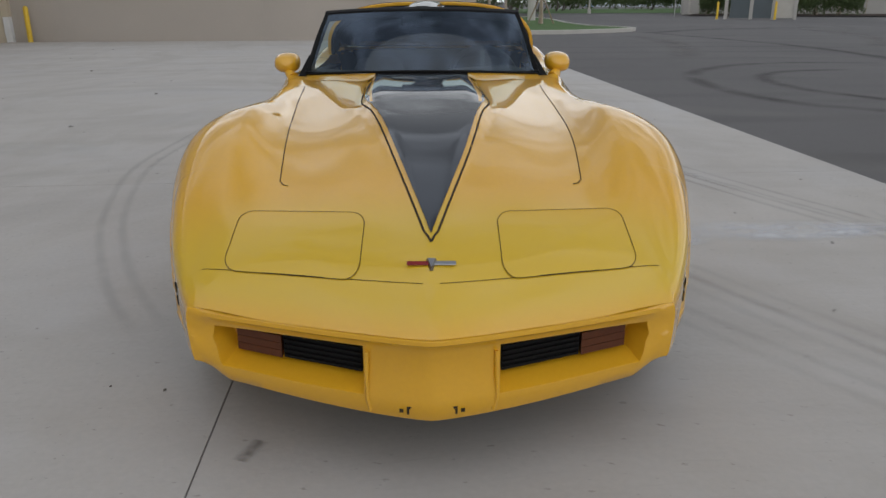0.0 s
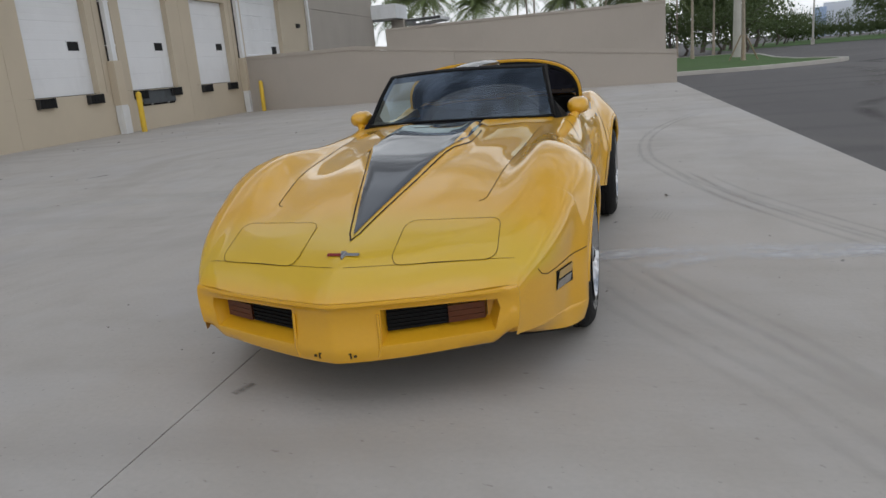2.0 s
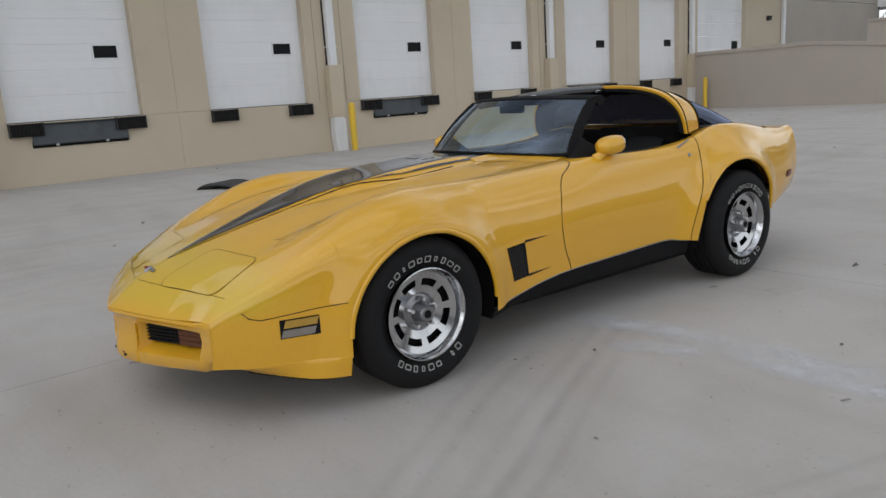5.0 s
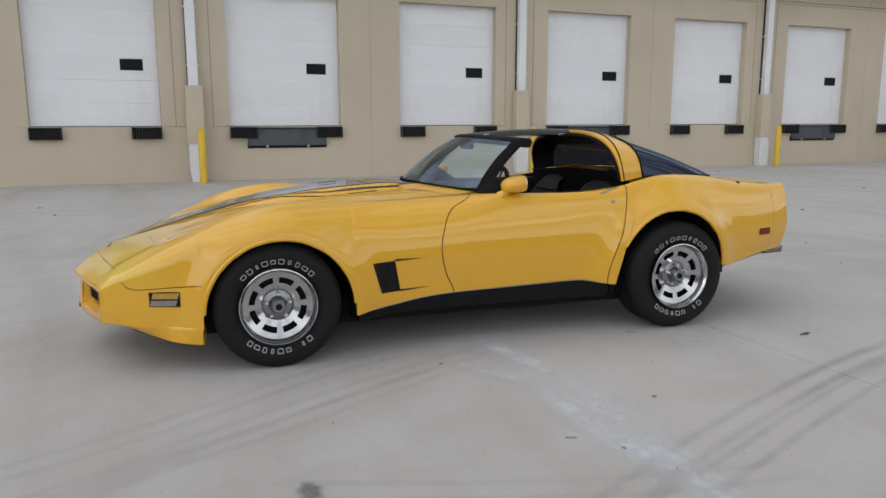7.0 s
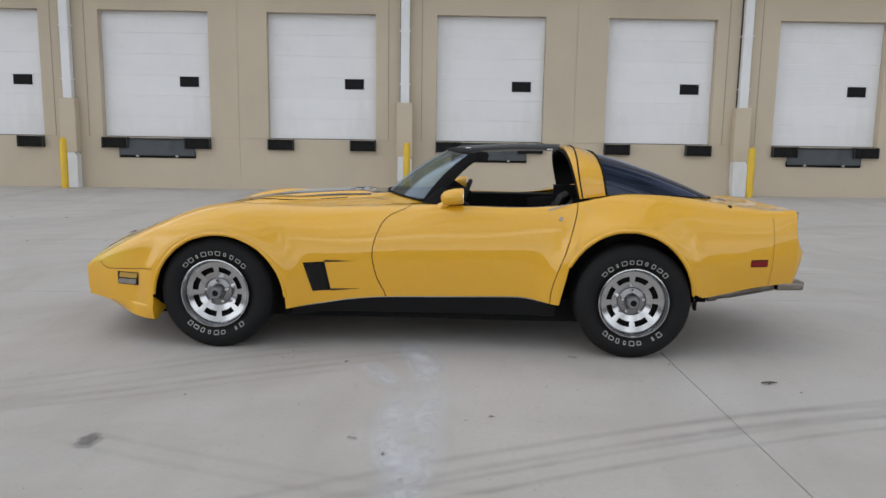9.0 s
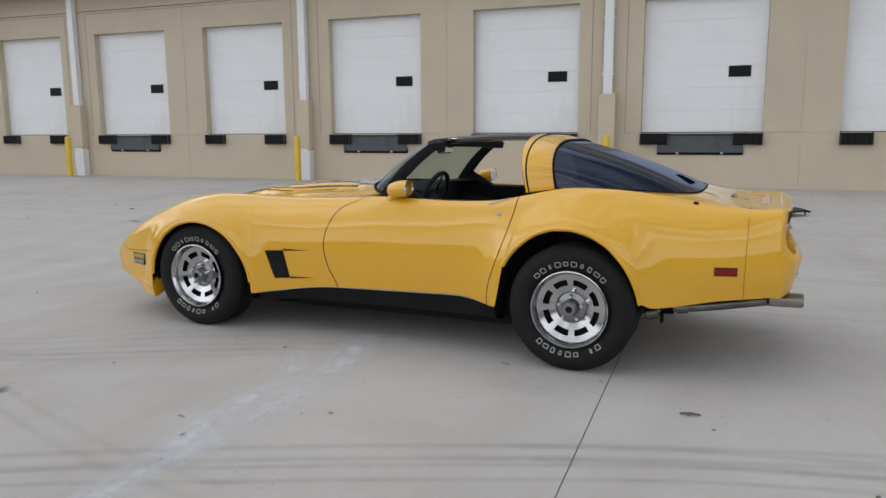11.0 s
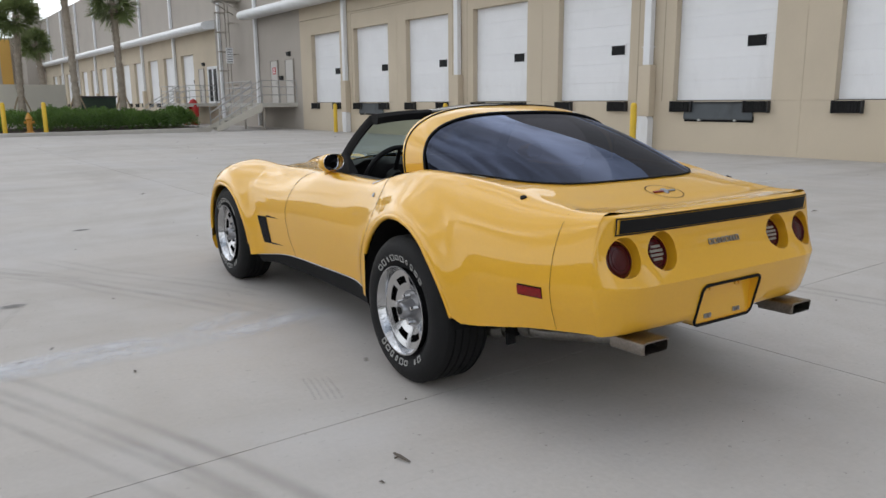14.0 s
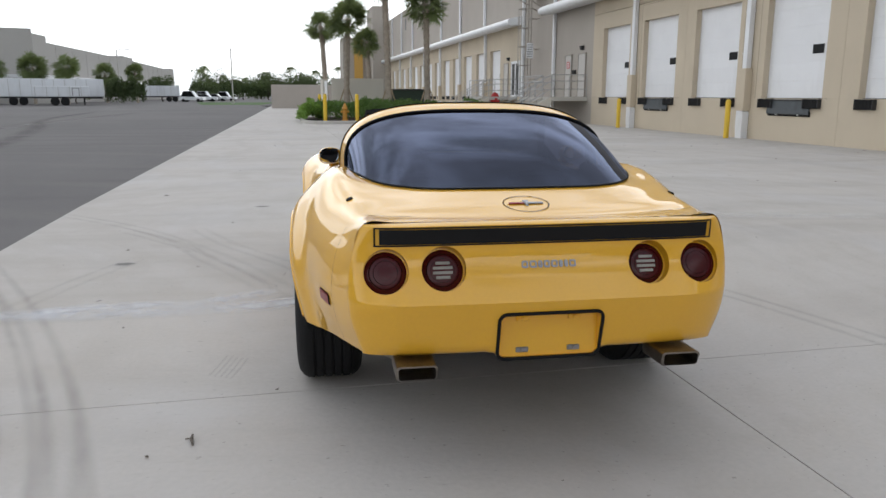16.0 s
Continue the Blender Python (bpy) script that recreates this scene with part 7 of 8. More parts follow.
def palm_parts(h, kind, seed, name, label, m, size=1.0):
    rng = random.Random(seed)
    t = thing(name, label, "palm tree", m, "palms")
    lean = Vector((rng.uniform(-.25, .25), rng.uniform(-.25, .25), 0))
    bm = bmesh.new()
    n = 26
    pts, rr = [], []
    for i in range(n + 1):
        f = i / n
        pts.append(lean * f * f + Vector((0, 0, -.1 + (h + .1) * f)))
        base = .17 if kind == "fan" else .10
        rr.append(base * (1.35 - .55 * min(1, f * 3)) * (1 + (.09 if i % 2 else -.05)))
    tube(bm, pts, rr, 12)
    if kind == "fan":
        # old leaf bases, crossed over one another all up the trunk
        for k in range(int(46 * h)):
            a, f = k * 2.399, (k + rng.random()) / int(46 * h)
            p = lean * f * f + Vector((0, 0, h * f))
            o = Vector((math.cos(a), math.sin(a), 0))
            q = p + o * .125
            w_ = Vector((-o.y, o.x, 0)) * .05
            out = .05 + .05 * f
            v = [bm.verts.new(c) for c in (q - w_, q + w_, q + w_ * .5 + o * out + Vector((0, 0, .15)), q - w_ * .5 + o * out + Vector((0, 0, .15)))]
            bm.faces.new(v)
    part("trunk", bm, BARK, t, "ringed grey-brown trunk", smooth=60)
    top_ = lean + Vector((0, 0, h))
    bm = bmesh.new()
    cnt = 58 if kind == "fan" else 34
    for k in range(cnt):
        a = k * 2.399 + rng.uniform(-.2, .2)
        el = rng.uniform(-.95, 1.4) if kind == "fan" else rng.uniform(-.25, 1.15)
        d = Vector((math.cos(a) * math.cos(el), math.sin(a) * math.cos(el), math.sin(el)))
        if kind == "fan":
            L = rng.uniform(.6, .85) * size
            e = top_ + d * L
            s = d.cross(Vector((0, 0, 1))).normalized() * .012
            up = s.cross(d).normalized()
            bm.faces.new([bm.verts.new(q) for q in (top_ - s, top_ + s, e + s * .6, e - s * .6)])
            R = rng.uniform(.6, .9) * size
            twist = rng.uniform(-1.1, 1.1)
            s, up = s * math.cos(twist) + up * .012 * math.sin(twist), up * math.cos(twist) - s.normalized() * math.sin(twist)
            for b in range(24):
                w = -2.1 + 4.2 * b / 23
                dd = (d * math.cos(w) + s.normalized() * math.sin(w) + up * .18).normalized()
                tip = dd * R - Vector((0, 0, 1)) * R * rng.uniform(.05, .5)
                c = s.normalized() * math.cos(w) * .034 * size - d * math.sin(w) * .034 * size
                v = [bm.verts.new(q) for q in (e, e + tip * .55 + c, e + tip, e + tip * .55 - c)]
                bm.faces.new(v)
        else:
            L = rng.uniform(1.7, 2.4) * size
            side = d.cross(Vector((0, 0, 1))).normalized()
            prev = None
            for b in range(26):
                f = b / 25
                p = top_ + d * L * f - Vector((0, 0, 1)) * L * .7 * f * f
                if prev:
                    tan = (p - prev).normalized()
                    for sg in (-1, 1):
                        ld = (side * sg + tan * .5 - Vector((0, 0, .35 + .3 * rng.random()))).normalized()
                        ll = .55 * size * (1 - .75 * abs(f - .35)) * rng.uniform(.8, 1.1)
                        c = tan * .038 * size
                        v = [bm.verts.new(q) for q in (p - c, p + c, p + ld * ll)]
                        bm.faces.new(v)
                prev = p
    part("crown", bm, FROND, t, "shaggy green fronds")
    return t


def lean_props(t, r=.75, h=1.5):
    for k in range(3):
        a = 2.1 * k + .4
        bm = bmesh.new()
        o = Vector((math.cos(a), math.sin(a), 0))
        cyl(bm, o * r + Vector((0, 0, -.02)), o * .14 + Vector((0, 0, h)), .035, n=6)
        part("prop", bm, TIMBER, t, "timber prop")


def tree(m, h, w, seed, label, dens=900, trunk_h=.35):
    rng = random.Random(seed)
    t = thing("tree", label, "tree", m, "trees")
    bm = bmesh.new()
    tube(bm, [(0, 0, -.1), (.05 * w, 0, h * trunk_h * .5), (0, .04 * w, h * trunk_h), (.02, 0, h * .75)], [.035 * h, .028 * h, .022 * h, .006 * h], 8)
    limbs = []
    for k in range(9):
        a = 2.399 * k
        z0 = h * (trunk_h + .06 * k * .8)
        e = Vector((math.cos(a) * w * rng.uniform(.25, .45), math.sin(a) * w * rng.uniform(.25, .45), min(h * .95, z0 + h * rng.uniform(.12, .32))))
        tube(bm, [(0, 0, z0), (e.x * .5, e.y * .5, z0 + (e.z - z0) * .6), e], [.012 * h, .008 * h, .003 * h], 5)
        limbs.append(e)
    part("trunk", bm, FAR_BARK, t, "dark trunk and limbs")
    bm = bmesh.new()
    clumps = [(e, w * rng.uniform(.16, .28)) for e in limbs]
    for k in range(16):
        a = rng.uniform(0, 6.28)
        r = w * .5 * math.sqrt(rng.random())
        clumps.append((Vector((r * math.cos(a), r * math.sin(a), h * rng.uniform(trunk_h + .1, .97) * (1 - .25 * (r / (w * .5)) ** 2))), w * rng.uniform(.10, .2)))
    L = h * .045
    for i in range(int(dens * 2.4)):
        c, r = rng.choice(clumps)
        d = rnd_dir(rng)
        p = c + Vector((d.x, d.y, d.z * .75)) * r * rng.uniform(.55, 1.05)
        dd = (d + rnd_dir(rng) * .8).normalized()
        leaf(bm, p, dd, rnd_dir(rng), L * rng.uniform(.7, 1.6), L * rng.uniform(.5, 1.0))
    part("crown", bm, TREE_LEAF, t, "loose dark green crown")
    return t


def hedge(name, label, m, pts, w, h, n, L, mat_, seed):
    """A band of leaves along points."""
    rng = random.Random(seed)
    bm = bmesh.new()
    pts = [Vector((*p, 0)) for p in pts]
    for i in range(n):
        k = rng.randrange(len(pts) - 1)
        f = rng.random()
        p = pts[k].lerp(pts[k + 1], f)
        d = (pts[k + 1] - pts[k]).normalized()
        s = Vector((-d.y, d.x, 0))
        o = rng.uniform(-1, 1)
        lump = .78 + .42 * noise.noise(Vector((p.x * .9, p.y * .9 + o, seed))) + .3 * noise.noise(Vector((p.x * 2.7, p.y * 2.7 + 3 * o, seed + 5)))
        z = h * lump * math.sqrt(max(0, 1 - o ** 4)) * rng.uniform(.25, 1.0) ** .5
        q = p + s * o * w / 2 + Vector((0, 0, z))
        leaf(bm, q, (Vector((rng.uniform(-1, 1), rng.uniform(-1, 1), rng.uniform(.1, 1.2)))).normalized(), rnd_dir(rng), L * rng.uniform(.6, 1.5), L * rng.uniform(.3, .6))
    return solid(name, bm, mat_, label, "shrubs", kind="stuff", m=m)


def island(name, label, outline, m, fill, top_label, h=.15, kw=.16):
    """A kerbed bed: a concrete rim round a raised top."""
    n = len(outline)
    c = sum((Vector((*p, 0)) for p in outline), Vector()) / n
    inner = []
    for i, p in enumerate(outline):
        a, b = Vector((*outline[i - 1], 0)), Vector((*outline[(i + 1) % n], 0))
        d = (b - a).normalized()
        s = Vector((-d.y, d.x, 0))
        q = Vector((*p, 0))
        if (q + s - c).length > (q - s - c).length:
            s = -s
        inner.append(q + s * kw)
    bm = bmesh.new()
    quads(bm, [[(p[0], p[1], -.3) for p in outline], [(p[0], p[1], h - .02) for p in outline], [(p[0] + (q.x - p[0]) * .15, p[1] + (q.y - p[1]) * .15, h) for p, q in zip(outline, inner)], [(q.x, q.y, h) for q in inner], [(q.x, q.y, h - .1) for q in inner]], True)
    solid(name + "_kerb", bm, KERB, label, kind="structure", m=m)
    bm = bmesh.new()
    rows = [[(c.x + (q.x - c.x) * k, c.y + (q.y - c.y) * k, h - .03 + .06 * (1 - k)) for q in inner] for k in (1.0, .75, .5, .25, .02)]
    quads(bm, rows, True)
    solid(name + "_bed", bm, fill, top_label, kind="structure", m=m)
    return c


BED = [(4.75, -31.2), (5.6, -30.6), (7.0, -30.4), (12.9, -30.2), (13.6, -30.45), (14.0, -31.1), (14.1, -32.5), (14.1, -36.8), (13.4, -38.0), (10.5, -38.3), (7.0, -38.3), (4.9, -38.2)]
island("planter", "concrete kerb round the planted bed", BED, YARD, MULCH, "brown mulch under the shrubs")
hedge("shrubs", "dense low green shrubs filling the kerbed bed", YARD @ pose(0, 0, .12), [(5.2, -34.0), (7.5, -33.9), (10.5, -34.0), (13.4, -34.4)], 4.6, .95, 26000, .12, LEAF, 3)
hedge("shrubs", "uneven shrubs along the front of the bed", YARD @ pose(0, 0, .12), [(5.6, -31.6), (8.0, -31.3), (11.3, -31.25)], 1.3, .8, 12000, .11, LEAF, 5)
hedge("shrubs", "bright grassy shrubs at the end of the bed", YARD @ pose(0, 0, .12), [(13.5, -31.5), (13.75, -33.0), (13.75, -35.5)], .9, .85, 6000, .15, BRIGHT_LEAF, 6)
for k, (v, u, h) in enumerate(((12.15, -45.2, 5.5), (11.52, -37.6, 5.2), (9.47, -43.7, 4.5), (9.6, -35.0, 6.9), (7.45, -35.6, 5.8))):
    t = palm_parts(h, "fan", 20 + k, "palm", "tall fan palm with a rough trunk and timber props", YARD @ pose(v, u, .1 if u > -38 else 0), (.75, .88, .72, .9, .88)[k])
    if u > -38.5:
        lean_props(t)
for v, u in ((13.12, -30.7), (11.68, -30.7), (13.0, -37.2)):
    b = bollard()
    tagged(b, "yellow steel bollard by the hydrant bed", group="bollards by the bed")
    b.matrix_world = YARD @ pose(v, u, .08)


def hydrant(m):
    t = thing("fire_hydrant", "orange-yellow cast iron fire hydrant in the bed", "fire hydrant", m)
    bm = bmesh.new()
    revolve(bm, [(-.05, .0), (-.05, .16), (.04, .16), (.06, .11), (.5, .1), (.54, .14), (.58, .14), (.6, .11), (.7, .085), (.76, .04), (.8, .035), (.82, .0)], 16, "z")
    part("barrel", bm, HYDRANT, t, smooth=40)
    for d in ((1, 0), (-1, 0), (0, 1)):
        bm = bmesh.new()
        cyl(bm, (d[0] * .08, d[1] * .08, .42), (d[0] * .19, d[1] * .19, .42), .05, .06, 10)
        part("outlet", bm, HYDRANT, t)


hydrant(YARD @ pose(12.2, -31.1, .12))

# trash enclosure and skip behind the bed
bm = bmesh.new()
box(bm, 9.3, 12.2, -39.3, -39.05, -.3, 2.2)
box(bm, 9.3, 9.55, -44.0, -39.3, -.3, 2.2)
box(bm, 12.3, 12.55, -44.0, -41.6, -.3, 2.2)
solid("wall_enclosure", bm, PALE_STUCCO, "beige stucco wall of the trash enclosure", kind="structure", m=YARD)
t = thing("enclosure_gate", "white slatted steel gate of the enclosure", "gate", YARD @ pose(12.45, -39.2, 0))
bm = bmesh.new()
for a, b, c, d in ((-.03, .03, .15, .21), (-.03, .03, 2.0, 2.06)):
    box(bm, a, b, -2.2, 0, c, d)
part("gate_frame", bm, WHITE, t)
for k in range(15):
    bm = bmesh.new()
    box(bm, -.015, .015, -.1 - .145 * k, -.02 - .145 * k, .21, 2.0)
    part("slat", bm, WHITE, t)
t = thing("dumpster", "dark green steel dumpster with a lid", "dumpster", YARD @ pose(7.9, -39.6, -.15))
bm = bmesh.new()
hull(bm, [(-.9, -.75, .15), (.9, -.75, .15), (-.9, .6, .15), (.9, .6, .15), (-.9, -.75, 1.35), (.9, -.75, 1.35), (-.9, .85, 1.7), (.9, .85, 1.7)])
part("bin", bm, material("dumpster_green", (.03, .05, .035), .6, 0, .2, 3, 60), t)
bm = bmesh.new()
hull(bm, [(-.95, -.8, 1.36), (.95, -.8, 1.36), (-.95, .9, 1.72), (.95, .9, 1.72), (-.95, -.8, 1.42), (.95, -.8, 1.42), (-.95, .9, 1.78), (.95, .9, 1.78)])
part("lid", bm, DARK, t)
t = thing("red_pump", "red fire pump fitting beside the stair", "pump", YARD @ pose(1.6, -42.9, 0))
bm = bmesh.new()
revolve(bm, [(-.1, .0), (-.1, .2), (.3, .2), (.5, .3), (1.1, .32), (1.4, .18), (1.5, .0)], 14, "z")
part("body", bm, RED, t, smooth=40)
bm = bmesh.new()
tube(bm, [(.3, 0, .8), (.6, .1, .8), (.65, .3, .4), (.65, .35, -.05)], .09, 8)
part("pipe", bm, RED, t)

# low wall far down the yard
bm = bmesh.new()
box(bm, 6.0, 15.72, -72.2, -71.9, -.3, 2.28)
solid("wall_far", bm, RAMP, "low beige stucco wall at the end of the yard", kind="structure", m=YARD)
bm = bmesh.new()
box(bm, 2.25, 5.7, -112, -106.3, -.3, 9.3)
solid("wall_annex", bm, WALL_GREY, "lower grey-beige block beside the corner tower", kind="structure", m=YARD)
bm = bmesh.new()
box(bm, 2.95, 4.15, -106.29, -105.9, 0, 9.1)
solid("wall_orange", bm, ORANGE, "orange clad panel on the far block", kind="structure", m=YARD)

# ---- far side of the asphalt, south ----
def trailer(m, L, h, label, wheels=2, axle=.9, door=None):
    t = thing("trailer", label, "truck trailer", m, "parked trailers")
    bm = bmesh.new()
    cbox(bm, -1.25, 1.25, 0, L, 1.05, h, .04)
    part("box", bm, TRAILER, t)
    for k in range(int(L / 1.24)):
        for x in (-1.256, 1.25):
            bm = bmesh.new()
            box(bm, x, x + .006, .3 + 1.24 * k, .36 + 1.24 * k, 1.1, h - .08)
            part("rib", bm, GALV, t)
    bm = bmesh.new()
    box(bm, -1.1, 1.1, .2, L - .2, .85, 1.05)
    part("chassis", bm, DARK, t)
    for k in range(wheels):
        for x in (-1.0, 1.0):
            bm = bmesh.new()
            revolve(bm, [(-.14, .0), (-.14, .4), (-.1, .5), (.1, .5), (.14, .4), (.14, .0)], 18, "x", (x, axle + 1.1 * k, .48))
            part("wheel", bm, RUBBER, t)
    bm = bmesh.new()
    for x in (-.8, .8):
        box(bm, x - .06, x + .06, L - 2.4, L - 2.28, 0, .9)
    part("landing_leg", bm, DARK, t)
    if door:
        for a, b, z0, z1 in ((0, .06, 1.15, h - .2), (.74, .8, 1.15, h - .2), (.06, .74, h - .26, h - .2)):
            bm = bmesh.new()
            box(bm, 1.25, 1.275, door + a, door + b, z0, z1)
            part("door_trim", bm, DARK, t)
        bm = bmesh.new()
        hull(bm, [(x, y, z) for x, y, z in ((-.5, L, .8), (.5, L, .8), (-.5, L, 1.05), (.5, L, 1.05), (-.08, L + 1.6, .8), (.08, L + 1.6, .8), (-.08, L + 1.6, .95), (.08, L + 1.6, .95))])
        part("tow_bar", bm, DARK, t)


def along_to(p, q):
    a = math.degrees(math.atan2(-(q[0] - p[0]), q[1] - p[1]))
    return pose(p[0], p[1], -.015, 0, 0, a)


trailer(along_to((41.4, -95.8), (28.6, -100.2)), 13.5, 3.25, "long white box trailer parked beyond the asphalt", 2, 3.2)
trailer(along_to((34.9, -93.2), (28.9, -95.2)), 6.2, 2.3, "small white cargo trailer with a side door", 2, 2.4, 4.3)
trailer(along_to((27.6, -148.5), (35, -147)), 9.0, 3.0, "white box trailer parked farther off")


def parked_car(m, mat_, label, h=1.5):
    t = thing("parked_car", label, "car", m, "far parked cars")
    bm = bmesh.new()
    hull(bm, [(x, y, z) for x in (-.88, .88) for y, z in ((0, .35), (4.5, .35), (0, .85), (4.5, .75), (.1, .95), (4.4, .82))])
    hull(bm, [(x * .9, y, z) for x in (-.88, .88) for y, z in ((.3, .9), (3.2, .85), (.8, h), (2.4, h))])
    part("body", bm, mat_, t)
    bm = bmesh.new()
    hull(bm, [(x * .905, y, z) for x in (-.88, .88) for y, z in ((.45, 1.0), (3.0, .97), (.85, h - .08), (2.35, h - .08))])
    part("glazing", bm, WINDOW, t)
    for x in (-.8, .8):
        for y in (.85, 3.6):
            bm = bmesh.new()
            revolve(bm, [(-.1, .0), (-.1, .3), (.1, .3), (.1, .0)], 14, "x", (x, y, .3))
            part("wheel", bm, RUBBER, t)


for k in range(8):
    parked_car(pose(26.4 - .42 * k + (k % 2) * 1.0, -142 - 5.0 * k, -.015, 0, 0, 80 + 6 * (k % 3)), (WHITE, CAR_SILVER, TRAILER)[k % 3], "pale car or van in a far parking row", 1.5 + .5 * (k % 3 == 0))


def warehouse(name, label, pts, h, mat_, band=True):
    """A long far building, given the ground points of its seen corner line."""
    t = thing(name, label, "warehouse", None, "far buildings")
    for (a, b), hh in zip(zip(pts, pts[1:]), h):
        a, b = Vector((*a, 0)), Vector((*b, 0))
        d = (b - a).normalized()
        s = Vector((-d.y, d.x, 0)) * 12
        bm = bmesh.new()
        hull(bm, [q + Vector((0, 0, z)) for q in (a, b, a + s, b + s) for z in (-.2, hh)])
        w = part("wall", bm, mat_, t)
        n = int((b - a).length / 9)
        for k in range(n):
            bm = bmesh.new()
            p = a + d * 9 * (k + .5)
            o = -s.normalized() * .04
            hull(bm, [p + d * x + o * f + Vector((0, 0, z)) for x in (-.12, .12) for f in (0, 1) for z in (0, hh - .1)])
            part("pilaster", bm, mat_, w)
        if band:
            bm = bmesh.new()
            o = -s.normalized() * 1.2
            hull(bm, [p + o * f + Vector((0, 0, z)) for p in (a, b) for f in (0, 1) for z in (3.6, 4.1)])
            part("eave", bm, WHITE, w, "white eave over the far docks")
    return t


warehouse("warehouse", "long pale grey warehouse with taller end blocks", [(64, -105), (41.2, -113.4), (41.5, -120), (43.3, -172), (43.9, -184), (48.6, -255), (48.8, -261)], [10.5, 9.9, 9.0, 9.6, 9.0, 9.6], FAR_WALL)
for k, (x, y, h, w) in enumerate(((39.0, -106, 4.9, 1.55), (34.8, -106, 5.0, 1.4), (43.5, -104, 4.9, 1.6), (34.7, -125, 4.5, 1.5), (30.5, -127, 4.9, 1.2))):
    palm_parts(h, "fan", 50 + k, "palm", "round-headed fan palm behind the far trailers", pose(x, y, 0), w)
for k, (x, y, h, w) in enumerate(((31, -150, 4.9, 5.0), (25, -165, 4.5, 4.5), (35.5, -112, 3.2, 4.0))):
    tree(pose(x, y, 0), h, w, 60 + k, "round-headed dark green tree by the far trailers", 2200, .25)
hedge("far_hedge", "dark hedge between the parked trailers", pose(0, 0, 0), [(26.4, -111), (31, -112.5)], 3, 3.6, 7000, .35, TREE_LEAF, 8)
hedge("far_thicket", "dark thicket under the far tree line", pose(0, 0, 0), [(-8, -216), (8, -214), (20, -212), (34, -204)], 7, 4.6, 16000, .8, TREE_LEAF, 18)
for x, y, h in ((31.6, -210, 8.4), (33.4, -214, 7.6)):
    palm_parts(h, "feather", int(h * 10), "palm", "slim palm above the far cars", pose(x, y, 0))
rng = random.Random(4)
for k in range(22):
    x = -6 + 1.75 * k + rng.uniform(-.8, .8)
    y = -225 + rng.uniform(-25, 25)
    if k % 4 == 1:
        palm_parts(rng.uniform(6, 9.5), "feather", 80 + k, "palm", "slim palm in the far tree line", pose(x, y, 0))
    else:
        tree(pose(x, y, 0), rng.uniform(4.5, 8), rng.uniform(6, 10), 80 + k, "dark tree in the far tree line", 800, .25)


def pole(m, h, label, arm=True):
    t = thing("street_lamp", label, "street lamp", m, "lamp poles")
    bm = bmesh.new()
    cyl(bm, (0, 0, -.05), (0, 0, h), .11, .07, 10)
    part("post", bm, KERB, t)
    bm = bmesh.new()
    cyl(bm, (0, 0, -.05), (0, 0, .5), .2, .2, 12)
    part("base", bm, KERB, t)
    if arm:
        bm = bmesh.new()
        tube(bm, [(0, 0, h - .1), (-.7, 0, h + .05), (-1.3, 0, h + .05)], .04, 6)
        part("arm", bm, GALV, t)
        bm = bmesh.new()
        cbox(bm, -1.8, -1.2, -.14, .14, h, h + .12, .03)
        part("head", bm, GALV, t)


pole(pose(13.6, -112, 0), 8.0, "tall pale concrete lamp pole on the verge", False)
pole(pose(31, -118, 0), 8.0, "lamp pole among the far trees")
bm = bmesh.new()
quads(bm, [[(8.5, -96, .02), (8, -130, .02)], [(16, -97, .02), (22, -132, .02)]])
solid("verge_south", bm, GRASS, "strip of rough grass verge", kind="structure")

# ---- north: grass island, drive, far buildings and trees ----
ISLE = [(2.0, 27.2), (3.2, 27.3), (5.4, 27.6), (7.3, 28.6), (8.7, 29.8), (9.25, 30.9), (9.1, 32.0), (8.0, 34.5), (7.8, 40), (8.4, 50), (8.0, 58), (-2, 62), (-4, 45), (-2, 30)]
island("lawn", "pale concrete kerb round the grass island", ISLE, pose(0, 0, 0), GRASS, "mown green lawn on the island", .15, .2)
t = palm_parts(4.5, "feather", 7, "palm", "young palm with timber props on the grass island", pose(5.75, 36.8, .14), .72)
lean_props(t, .8, 1.25)
t = thing("utility_post", "thick pale concrete post on the grass island", "post", pose(6.3, 45, .1))
bm = bmesh.new()
cyl(bm, (0, 0, -.1), (0, 0, 3.6), .26, .22, 14)
part("post", bm, KERB, t)
t = palm_parts(6.0, "feather", 9, "palm", "tall palm behind the post", pose(4.0, 50, .1))
pole(pose(17.8, 83.8, 0), 6.6, "slim lamp pole beside the far drive")
pole(pose(24.6, 70.2, 0), 9.5, "thick pale pole at the corner of the building", False)
rng = random.Random(9)
for k in range(18):
    x = -22 + 1.75 * k + rng.uniform(-.8, .8)
    y = 66 + rng.uniform(-6, 8)
    palm_parts(rng.uniform(5.6, 8.8), "feather", 120 + k, "palm", "feathery palm behind the ramp wall", pose(x, y, 0), 1.45)
    if x > -3:
        tree(pose(x + 1, y + 8, 0), rng.uniform(4.2, 5.6), rng.uniform(5, 7), 150 + k, "dark tree behind the ramp wall", 700, .2)
for k in range(9):
    x = 7.5 + 1.9 * k
    tree(pose(x + rng.uniform(-.8, .8), 86 + 4 * k + rng.uniform(-3, 3), 0), rng.uniform(6.0, 8.0) if k < 4 else rng.uniform(3, 4.4), rng.uniform(6, 8), 180 + k, "dense dark tree beyond the lawn", 1000, .42)
tree(pose(34.5, 118, 0), 7.2, 8.6, 201, "spreading tree by the far drive", 1600, .25)
